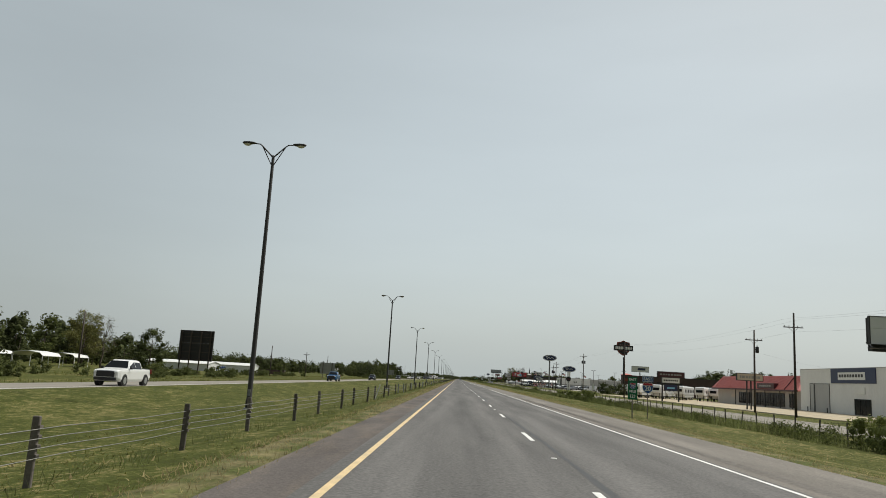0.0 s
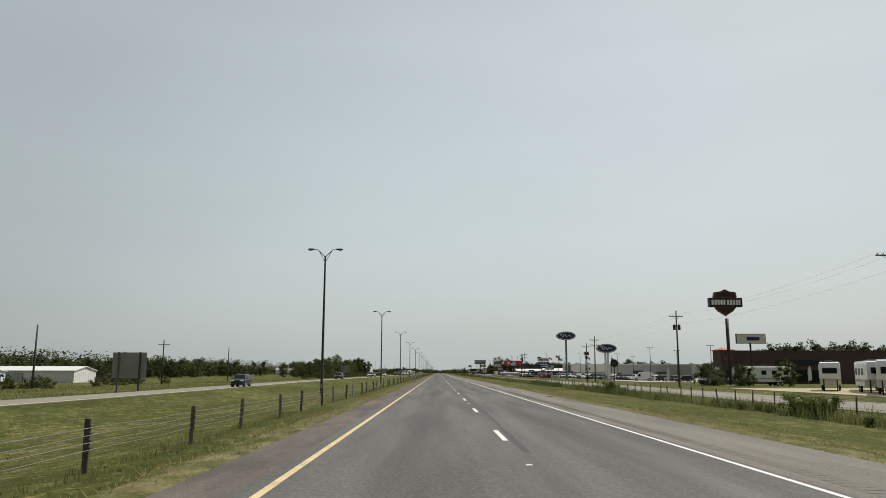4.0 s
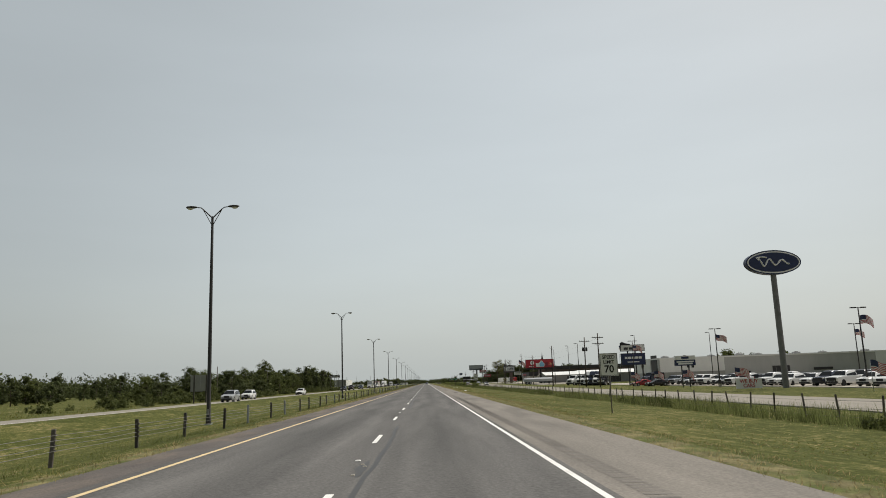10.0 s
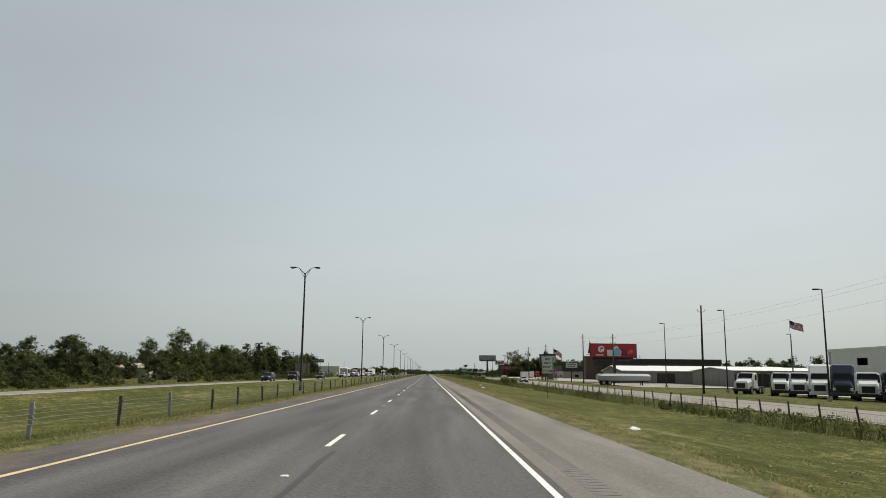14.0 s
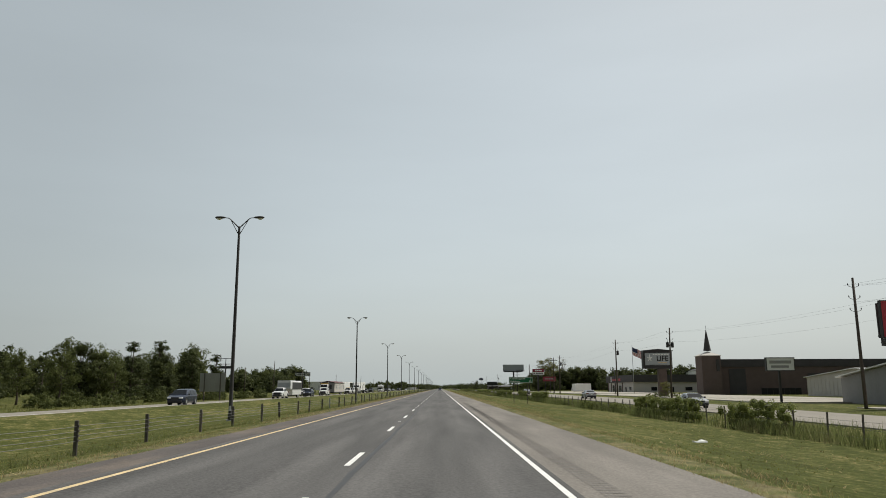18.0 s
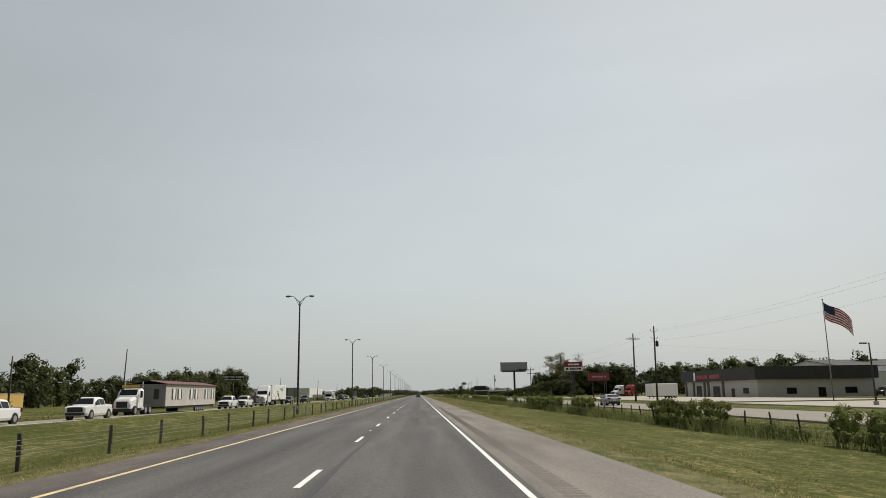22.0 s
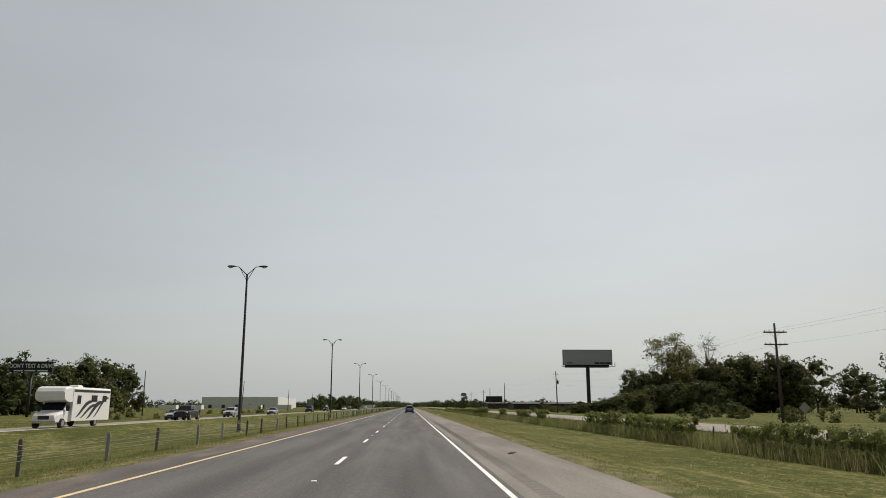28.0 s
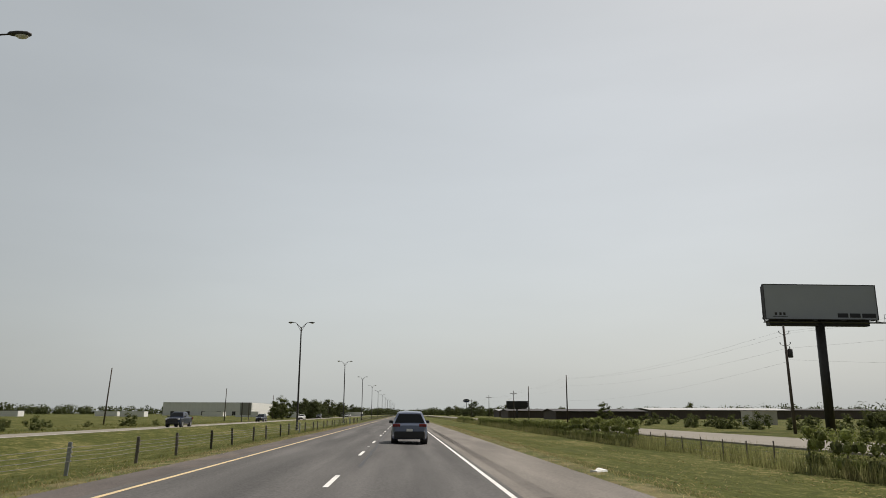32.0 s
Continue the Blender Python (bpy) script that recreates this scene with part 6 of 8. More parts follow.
# metal shop with a navy name board
bl = building("metal_shop", 69.2, 92, 112, 149.5, 7.1, M["white_metal"], M["grey_metal"], "white ribbed metal shop with a navy name board", ribs=0.6, ribs_on="s", openings=[("w", 122.6, 137.2, 4.55, 7.12, "panel:sign_navy"), ("w", 124.4, 129.4, -0.6, 1.9, "window"), ("w", 138.0, 145.4, -0.75, 4.4, "roller"), ("w", 126.0, 129.4, 2.8, 3.9, "panel:sign_white"), ("w", 113.5, 117.5, -0.6, 1.9, "window")])
s = Shape()
s.box(-11.56, -11.525, -5.05, 3.85, 6.0, 7.3)
name_bd = part("name_board", s, M["sign_white"], bl)
s = Shape()
for k in range(9):
    s.box(-11.58, -11.56, -4.4 + 0.9 * k, -3.75 + 0.9 * k, 6.45, 6.95)
part("lettering_bar", s, M["letter_dark"], name_bd)
# black block on the wall stands in for the dark inside the slit
s = Shape()
s.box(-11.47, -11.41, 12.7, 13.2, 0.0, 5.2)
part("door_gap", s, M["letter_dark"], bl, "dark gap of the half-open sliding door")
for lx, ly in ((-12.0, -2.6), (-12.1, 6.9), (-12.0, 14.6)):
    s = Shape()
    s.tube([(lx, ly, -0.3), (lx, ly, 1.0)], 0.09, 8)
    part("bollard", s, M["dark_steel"], bl)
# red-roofed shop
rb = building("red_roofed_shop", 70.6, 90, 152.2, 200.3, 3.05, M["beige_wall"], M["red_roof"], "low beige shop with a red standing-seam roof", kind="mansard", ridge=3.05, over=1.3, openings=[("w", 154.5, 157.6, -0.4, 2.3, "window"), ("w", 160.0, 175.5, -0.4, 2.3, "window"), ("w", 177.5, 185.4, -0.2, 2.2, "window"), ("s", 73, 86, -0.5, 1.5, "window"), ("w", 187.6, 190.4, 0.95, 1.75, "panel:tan_roof")])
g = -ground_z(80, 176)
s = Shape()
for i in range(78):
    y = -23.1 + 0.6 * i
    s.tube([(-11.0, y, 3.08 + g), (-8.72, y, 6.1 + g)], 0.03, 4)
part("roof_seam", s, M["red_roof"], rb)
s = Shape()
s.box(-11.06, -10.98, -25.2, 25.2, 2.78 + g, 3.1 + g)
part("gutter", s, M["sign_wine"], rb)
s = Shape()
s.box(-11.1, -9.9, -14.2, -5.2, 3.25 + g, 4.4 + g)
bdm = part("dormer_sign", s, M["sign_wine"], rb)
s = Shape()
for k in range(6):
    s.box(-11.13, -11.1, -12.6 + 1.05 * k, -11.9 + 1.05 * k, 3.65 + g, 4.0 + g)
part("lettering_bar", s, M["sign_back"], bdm)
s = Shape()
s.tube([(-11.0, -19.0, 3.1 + g), (-8.75, -19.6, 6.15 + g)], 0.12, 6)
part("roof_valley", s, M["sign_wine"], rb)
for py_ in (-22.0, -16.2, -8.5, 0.5, 9.0):
    s = Shape()
    s.box(-10.75, -10.6, py_ - 0.1, py_ + 0.1, 0.0, 2.9 + g)
    part("canopy_post", s, M["dark_steel"], rb)
# long dark brick building with a red-capped corner tower
building("brick_dealership", 69.5, 185, 297, 304, 6.6, M["brick"], M["dark_roof"], "long dark brick motorcycle dealership with a flat roof", openings=[("s", 78, 92, -0.4, 2.2, "window"), ("s", 80, 90, 3.3, 4.6, "panel:sign_black"), ("s", 100, 116, -0.4, 2.2, "window"), ("s", 128, 134, -0.5, 2.4, "roller")])
bt = building("corner_tower", 66.4, 69.4, 294, 299, 6.8, M["brick"], M["red_roof"], "square brick entrance tower with a low red roof", kind="hip", ridge=0.55, over=0.2, openings=[("s", 66.9, 69.0, 4.4, 5.4, "panel:sign_orange"), ("s", 67.2, 68.6, -0.5, 2.0, "window")])
# white dealership along the frontage
building("car_dealership", 77.6, 172, 548, 576, 6.4, M["grey_metal"], M["grey_metal"], "long pale ribbed metal car dealership with a flat roof", ribs=1.5, ribs_on="ws", openings=[("s", 77.8, 98, 2.0, 6.3, "panel:white_metal"), ("s", 77.8, 98, -0.7, 1.95, "panel:sign_back"), ("s", 146, 171.8, -0.7, 6.3, "panel:white_metal"), ("s", 113, 118.5, -0.7, 2.9, "dock"), ("s", 92, 96.5, -0.5, 1.9, "roller"), ("s", 104, 106, -0.7, 1.5, "door"), ("s", 126, 132, 1.2, 2.0, "panel:dark_roof"), ("s", 152, 156, -0.7, 2.6, "dock"), ("s", 86.2, 87.0, 3.2, 4.5, "panel:letter_dark"), ("s", 87.6, 88.4, 3.2, 4.5, "panel:letter_dark"), ("w", 550, 556, -0.5, 7.4, "panel:dark_steel"), ("w", 557, 575, 2.0, 6.3, "panel:white_metal"), ("w", 564, 567, 3.6, 4.8, "panel:sign_navy")], fascia=(M["white_metal"], 6.05, 6.45, 0.14))
for x, y in ((84, 562), (90, 560), (101, 566), (107, 558), (116, 564), (127, 560), (139, 566), (150, 560)):
    roof_unit(x, y, 6.15)
# truck yard buildings
building("metal_shed", 72, 93, 604, 630, 2.75, M["grey_siding"], M["white_metal"], "low grey metal shed with a white roof", kind="gable_x", ridge=0.8, over=0.5, ribs=1.5, openings=[("s", 76, 80, -0.6, 2.2, "dock")])
building("truck_shed", 57, 92, 640, 662, 2.7, M["grey_siding"], M["white_metal"], "low weathered grey truck yard shed with a pale metal roof", kind="gable_x", ridge=1.4, over=0.5, openings=[("w", 643, 648, -0.4, 2.0, "dock"), ("s", 66, 71, -0.4, 2.2, "dock"), ("s", 77, 81, -0.2, 1.4, "window")])
building("white_warehouse", 84, 130, 688, 726, 3.5, M["beige_wall"], M["white_metal"], "low white-roofed metal warehouse with office windows", kind="gable_x", ridge=1.4, over=0.5, ribs=1.5, openings=[("s", 98, 103, -0.4, 1.6, "window"), ("s", 90, 92, -0.6, 1.5, "door"), ("w", 700, 706, -0.6, 2.2, "dock")])
# church
building("church_hall", 76.7, 129, 756, 768, 8.4, M["brick_brown"], M["dark_roof"], "broad brown brick church hall with a dark parapet band", fascia=(M["dark_roof"], 6.6, 8.5, 0.3), openings=[("s", 79, 83.2, -0.5, 6.1, "panel:dark_roof"), ("s", 87, 97, -0.5, 1.2, "window"), ("s", 99, 104, -0.5, 5.0, "panel:dark_roof"), ("s", 116, 120, -0.5, 1.8, "door"), ("w", 758, 766, -0.4, 2.0, "window")])
ct = building("church_tower", 71.4, 76.2, 753.5, 758.2, 9.4, M["brick_brown"], M["beige_wall"], "square brick church tower under a slender dark spire", kind="hip", ridge=1.1, over=0.15, openings=[("s", 75.0, 75.8, 5.5, 8.4, "panel:dark_roof")])
s = Shape()
s.loft([[(0.95 * math.cos(q), 0.95 * math.sin(q), 11.0) for q in [math.pi / 8 + math.pi / 4 * i for i in range(8)]], [(0.06 * math.cos(q), 0.06 * math.sin(q), 16.4) for q in [math.pi / 8 + math.pi / 4 * i for i in range(8)]]])
part("spire", s, M["dark_roof"], ct)
s = Shape()
s.tube([(0, 0, 16.3), (0, 0, 17.4)], 0.04, 5)
part("finial", s, M["galv"], ct)
# truck sales building with a dark fascia
ts = building("truck_shop", 79.5, 105.6, 851.5, 896, 3.7, M["beige_wall"], M["dark_roof"], "flat-roofed beige truck shop with a black fascia band", fascia=(M["dark_roof"], 3.5, 6.3, 0.7), openings=[("w", 872, 876, -0.6, 2.2, "door"), ("w", 884, 887, -0.6, 2.4, "door"), ("w", 856, 858.6, 0.6, 1.7, "window"), ("w", 863.5, 865, -0.6, 1.6, "door"), ("s", 86, 88, 0.4, 1.6, "window"), ("s", 93, 94.5, -0.6, 1.6, "door"), ("s", 99, 101.5, 0.4, 1.6, "window")] + [("w", y, y + 1.3, -0.6, 3.4, "panel:brick_brown") for y in (869.2, 878.4, 881.0, 888.6, 894.2)])
g = ground_z(92, 874)
s = Shape()
for k in range(13):
    if k not in (6, 12):
        s.box(-13.8, -13.77, 10.2 - 1.25 * k, 11.1 - 1.25 * k, 4.15 - g, 5.1 - g)
part("lettering_bar", s, M["sign_red"], ts, "red lettering on the black band")
s = Shape()
s.box(-13.8, -13.77, 12.2, 13.4, 3.75 - g, 5.9 - g)
part("logo_block", s, M["letter"], ts)
building("truck_parts_store", 106.0, 160, 858, 890, 4.9, M["white_metal"], M["grey_metal"], "pale ribbed metal parts store beside the truck shop", ribs=1.5, openings=[("s", 118, 124, -0.6, 2.4, "dock"), ("s", 136, 142, -0.6, 2.4, "dock")])
building("far_store", 122, 190, 892, 930, 7.2, M["white_metal"], M["dark_roof"], "large pale store with a dark roof behind the lots", kind="gable_x", ridge=2.4)
# long low stockyard roofs at the far end
# dark wall colour stands in for the shade under open-sided roofs
for i, (x0, x1, y0, y1, h) in enumerate(((62, 96, 1285, 1310, 3.4), (110, 170, 1320, 1345, 4.2), (60, 120, 1400, 1430, 4.0), (70, 150, 1520, 1550, 4.6), (175, 240, 1360, 1400, 4.5))):
    building("long_shed", x0, x1, y0, y1, h - 0.8, M["wood_pole"], M["dark_roof"] if i % 2 == 0 else M["grey_metal"], "long low shed with a shallow metal roof in open fields", kind="gable_x", ridge=0.9, over=0.8)
building("pump_house", 74, 79, 1150, 1155, 2.2, M["beige_wall"], M["tan_roof"], "small tan block hut at the field edge", kind="flat")
# small red-roofed shops far down the frontage, and a white pitched hut
# opposite side
building("white_shed", -111, -88, 266, 282, 1.5, M["white_metal"], M["white_metal"], "white ribbed metal shed with blue pipes beside it", kind="gable_x", ridge=1.0, over=0.3, ribs=0.9, ribs_on="es")
building("white_barn", -100, -80.5, 296, 307, 1.7, M["white_metal"], M["white_metal"], "low white ribbed metal barn behind bushes", kind="gable_x", ridge=1.0, over=0.3, ribs=0.9, ribs_on="es", openings=[("s", -97, -92, -0.9, 1.2, "roller")])
for k in range(4):
    pp = thing("blue_pipe", -86.6, 272.6 + 2.5 * k, ground_z(-87), "stubby blue bent vent pipe in front of a shed", "pipe", "blue pipes")
    s = Shape()
    s.tube([(0, 0, -0.2), (0, 0, 1.2), (0.1, 0, 1.55), (0.4, 0, 1.75), (0.7, 0, 1.7), (0.75, 0, 1.4)], 0.24, 10)
    part("bend", s, M["sign_blue"], pp, smooth=True)
building("red_container", -84, -70, 308, 311, 0.7, M["brick"], M["dark_roof"], "long rust-red container in the grass")
for i, (x, y) in enumerate(((-100, 160), (-92, 178), (-84, 150))):
    cp = thing("carport", x, y, ground_z(x), "open white metal carport with an arched roof", "carport", "carports")
    s = Shape()
    s.prism([(-3.2, 2.2), (-2.6, 2.75), (0, 3.1), (2.6, 2.75), (3.2, 2.2), (3.2, 2.3), (2.6, 2.85), (0, 3.2), (-2.6, 2.85), (-3.2, 2.3)], "y", -3.5, 3.5)
    part("roof", s, M["white_metal"], cp)
    for px in (-3.1, 3.1):
        for py in (-3.3, 3.3):
            s = Shape()
            s.box(px - 0.05, px + 0.05, py - 0.05, py + 0.05, -0.2, 2.25)
            part("post", s, M["white_metal"], cp)
building("yellow_shop", -104, -92, 854, 880, 3.0, M["tan_yellow"] if "tan_yellow" in M else M["tan_roof"], M["white_metal"], "small yellow metal shop with dark windows", kind="flat", openings=[("s", -102.5, -100, -0.2, 1.1, "window"), ("e", 858, 862, -0.2, 1.1, "window"), ("e", 869, 873.5, -0.2, 1.1, "window")])
building("farm_house", -136, -122, 765, 777, 3.6, M["white_metal"], M["grey_metal"], "small white farm building under trees", kind="gable_x", ridge=1.4, over=0.4)
building("cottage", -98, -86, 690, 702, 2.3, M["beige_wall"], M["tan_roof"], "small beige cottage half hidden by trees", kind="gable_x", ridge=1.5, over=0.4)
wh = building("big_warehouse", -248, -156, 1812, 1960, 12.6, M["white_metal"], M["white_metal"], "huge pale windowless metal warehouse across the fields", ribs=6, ribs_on="se", openings=[("s", -244, -160, 11.4, 12.3, "panel:white_metal"), ("e", 1816, 1956, 1, 12.0, "panel:white_metal")] + [("s", -240 + 16 * k, -236 + 16 * k, -0.6, 3.4, "dock") for k in range(5)] + [])
for k in range(9):
    building("trailer_house", -330 + 34 * k + (k * 53) % 17, -314 + 34 * k + (k * 53) % 17, 1480 + (k * 71) % 120, 1488 + (k * 71) % 120, 2.6, M["white_metal"], M["grey_metal"], "low pale trailer house far across the fields", category="house")


# ---- paved lots ----
def lot(name, x0, x1, y0, y1, mat, label):
    s = Shape()
    n = max(1, int((y1 - y0) / 12))
    for i in range(n):
        a, b = y0 + (y1 - y0) * i / n, y0 + (y1 - y0) * (i + 1) / n
        s.box(x0, x1, a, b, -1.2, -0.74 + rise(x0, (a + b) / 2))
    tagged(part(name, s, mat), label, "car park", kind="structure")


lot("car_park_shops", 46.5, 75, 90, 240, M["sandy_concrete"], "sandy bleached concrete forecourt of the shops")
lot("car_park_dealer", 55.0, 125, 314, 545, M["old_concrete"], "bleached concrete dealer lot")
lot("car_park_trucks", 46.5, 69, 585, 640, M["old_concrete"], "bleached concrete truck yard")
lot("car_park_church", 46.5, 72, 660, 790, M["old_concrete"], "wide bleached concrete church car park")
lot("car_park_truck_shop", 47.5, 78, 800, 930, M["old_concrete"], "wide bleached concrete forecourt of the truck shop")


# ---- sign backs and poles on the far side ----
def sign_back(x0, x1, y, z0, z1, label="bare metal back of a large highway sign"):
    g = ground_z(x0)
    b = thing("sign_back", (x0 + x1) / 2, y, g, label, "road sign", "highway sign backs")
    hw = (x1 - x0) / 2
    s = Shape()
    n = max(2, int((x1 - x0) / 0.9))
    for i in range(n):
        s.box(-hw + 2 * hw * i / n + 0.006, -hw + 2 * hw * (i + 1) / n - 0.006, 0, 0.03, z0 - g, z1 - g)
    part("plate", s, M["sign_back"], b)
    for x in (-hw * 0.62, hw * 0.62):
        s = Shape()
        s.box(x - 0.1, x + 0.1, -0.14, -0.002, -0.4, z1 - g + 0.05)
        part("post", s, M["weathered_post"], b)


sign_back(-38.9, -34.6, 219.7, 0.75, 3.95)
sign_back(-42.0, -38.1, 468.5, 1.4, 4.6)
sign_back(-42.4, -37.3, 716, 1.0, 4.6)
sign_back(-41.0, -36.7, 955, 1.0, 4.4)
sign_back(-40.0, -37.0, 1215, 1.0, 4.4)
# dark two-tier billboard back
g = ground_z(-66)
db = thing("dark_billboard", -65.9, 190, g, "weathered black two-tier billboard seen from behind", "billboard", turn=-9)
for nm, za, zb in (("upper_face", 7.7, 10.9), ("lower_face", 3.2, 7.68)):
    f = panel(nm, -4.7, 4.7, za, zb, M["dark_steel"], db, depth=0.3)
    for k in range(5):
        s = Shape()
        s.box(-4.7, 4.7, -0.09, -0.002, za + 0.15 + (zb - za - 0.3) * k / 4 - 0.05, za + 0.15 + (zb - za - 0.3) * k / 4 + 0.05)
        part("stringer", s, M["wood_pole"], f)
posts([-4.0, -1.4, 1.4, 4.0], 10.6, 0.14, M["wood_pole"], db, y=-0.25, square=True)
# message board
g = ground_z(-80)
mb = thing("message_board", -85.0, 1061, g, "dark overhead message board with white capital letters", "sign")
f = panel("board", -4.9, 4.9, 9.6 - g, 12.0 - g, M["sign_black"], mb, depth=0.5, rim=M["dark_steel"])
lettering("DON'T TEXT & DRIVE", 1.35, M["letter"], f, pose(0, -0.02, 11.0 - g), wide=0.78)
bars([(9.75 - g, 10.05 - g, [(0.08, 0.3), (0.34, 0.6), (0.64, 0.9)])], -4.9, 4.9, 0, M["letter"], f)
posts([0.0], 9.6 - g, 0.35, M["dark_steel"], mb, y=0.25)
# steel sign frame without a face
sf = thing("bare_sign_frame", -60, 795, ground_z(-60), "rusty sign frame without a face on one post", "sign")
posts([0.0], 10.0, 0.22, M["dark_steel"], sf)
s = Shape()
for a in ((-2.6, 2.6, 9.9, 10.05), (-2.6, 2.6, 11.6, 11.75), (-2.6, -2.45, 10.05, 11.6), (2.45, 2.6, 10.05, 11.6), (-0.08, 0.08, 10.05, 11.6)):
    s.box(a[0], a[1], -0.05, 0.1, a[2], a[3])
s.box(-2.2, 2.2, 0.0, 0.25, 8.6, 9.4)
part("frame", s, M["dark_steel"], sf)
for x, y, h, lean in ((-57.9, 236.8, 8.5, 0), (-56.5, 285, 8.3, 0), (-57.9, 340, 8.5, 0), (-62, 560, 9, 0), (-70, 676, 10, -2), (-59.2, 857.4, 12.3, 2), (-57.4, 808.4, 8.3, 0), (-62, 955, 8.5, 0), (-75, 1003, 12, 2), (-66, 1084, 11, 0), (-58.3, 1168, 11, 3), (-57, 1270, 10.0, 1), (-56, 1360, 9.8, 0), (-56, 1460, 9.8, 0)):
    utility_pole(x, y, h, 1 if (int(y) % 3 == 0) else 0, 0, lean, "dark wooden utility pole across the highway", "far utility poles")
for x, y, h in ((-64, 128, 9.5),):
    utility_pole(x, y, h, 0, 0, 0, "dark wooden utility pole across the highway", "far utility poles")


# ---- woods and trees ----
rng = np.random.default_rng(21)


def stand(x0, x1, y0, y1, count, kinds, lo, hi, low=0.0):
    for i in range(count):
        x, y = rng.uniform(x0, x1), rng.uniform(y0, y1)
        plant(kinds[rng.integers(0, len(kinds))], x, y, rng.uniform(lo, hi))


DENSE = ["round", "wide", "dark", "dark"]
# far side, in order along the road
stand(-112, -98, 95, 175, 16, DENSE, 0.9, 1.25)
stand(-150, -114, 150, 290, 26, DENSE, 0.9, 1.35)
plant("bare", -88, 186, 0.7); plant("pale", -92, 184, 0.75); plant("dark", -80, 196, 0.95)
stand(-175, -140, 320, 490, 46, DENSE, 0.5, 0.78)
stand(-180, -130, 470, 680, 48, DENSE, 0.6, 0.9)
stand(-130, -105, 395, 470, 12, DENSE, 0.5, 0.72)
stand(-80, -52, 500, 560, 18, DENSE + ["scrub"], 0.42, 0.68)
stand(-138, -108, 430, 620, 36, DENSE, 0.6, 0.85)
plant("wide", -58, 528, 0.8); plant("round", -54, 520, 0.7); plant("dark", -63, 536, 0.8)
stand(-92, -58, 560, 680, 26, DENSE, 0.45, 0.85)
stand(-100, -62, 680, 790, 26, DENSE + ["tall"], 0.5, 1.1)
for x, y, s_ in ((-66.5, 741, 1.05), (-64, 752, 1.12), (-60, 765, 0.88), (-58, 778, 0.95), (-72, 728, 0.9)):
    plant("cypress", x, y, s_)
plant("tall", -62, 700, 0.6); plant("tall", -64, 690, 0.58); plant("tall", -66, 682, 0.6)
stand(-135, -103, 800, 930, 30, DENSE, 0.65, 1.3)
stand(-150, -118, 900, 1090, 38, DENSE, 0.8, 1.5)
stand(-128, -100, 1060, 1150, 20, DENSE, 1.1, 1.45)
plant("dark", -106, 1140, 1.6); plant("tall", -108, 1148, 1.3); plant("round", -102, 1150, 1.6); plant("dark", -112, 1136, 1.5)
for x, y, s_ in ((-96, 1018, 1.15), (-101, 1026, 1.25), (-93, 1032, 1.1), (-106, 1038, 1.3), (-99, 1046, 1.2), (-92, 1010, 1.05)):
    plant("wide" if x > -97 else "round", x, y, s_, near=True)
for x, y, s_ in ((-113, 1206, 1.5), (-119, 1214, 1.75), (-126, 1222, 1.8), (-134, 1230, 1.7), (-142, 1236, 1.75)):
    plant("dark", x, y, s_)
plant("round", -67, 784, 1.35); plant("dark", -64, 774, 1.2); plant("dark", -70, 792, 1.15)
stand(-60, -35, 1330, 1460, 12, DENSE, 0.6, 0.9)
stand(-90, -40, 1500, 1900, 26, DENSE, 0.8, 1.1)
# near side, in order along the road
stand(150, 190, 240, 420, 18, DENSE, 0.7, 0.95)
stand(124, 150, 425, 468, 26, DENSE, 0.72, 0.86)
stand(150, 215, 430, 480, 44, DENSE, 1.1, 1.4)
stand(170, 210, 420, 620, 20, DENSE, 0.8, 1.0)
stand(120, 160, 590, 690, 9, DENSE, 0.8, 1.0)
stand(120, 160, 905, 960, 12, DENSE, 0.9, 1.15)
stand(100, 135, 930, 1050, 34, DENSE, 0.85, 1.1)
stand(70, 92, 1086, 1102, 16, DENSE, 0.85, 1.1)
stand(90, 122, 1084, 1112, 30, DENSE, 1.05, 1.45)
for i in range(46):                  # the stand thins out and sinks towards the billboard
    x = 47.5 + 0.8 * i
    tall_ = float(np.interp(x, [47, 52, 56, 60, 66, 84], [2.2, 2.8, 3.8, 4.8, 6.2, 8.5])) * rng.uniform(0.85, 1.1)
    plant("scrub" if tall_ < 6 else DENSE[i % 4], x, 1066 + rng.uniform(0, 5) + (i % 3) * (3.0 if x > 60 else 1.2), tall_ / (7 if tall_ < 6 else 11), near=True)
stand(112, 150, 1000, 1090, 14, DENSE, 1.0, 1.3)
plant("pale", 80.5, 1089, 1.2); plant("bare", 91.0, 1088, 1.2); plant("pale", 88, 1098, 0.95); plant("tall", 101, 1086, 1.05); plant("tall", 110, 1088, 1.05)
stand(103, 155, 1130, 1180, 12, DENSE + ["tall"], 0.6, 0.85)
plant("round", 74, 1262, 0.55); plant("round", 150, 1380, 0.7)
plant("wide", 54, 269, 0.42); plant("wide", 59, 264, 0.4); plant("round", 64.5, 258, 0.42); plant("scrub", 57, 272, 0.5)
stand(40, 120, 1480, 1800, 22, DENSE, 0.6, 0.9)
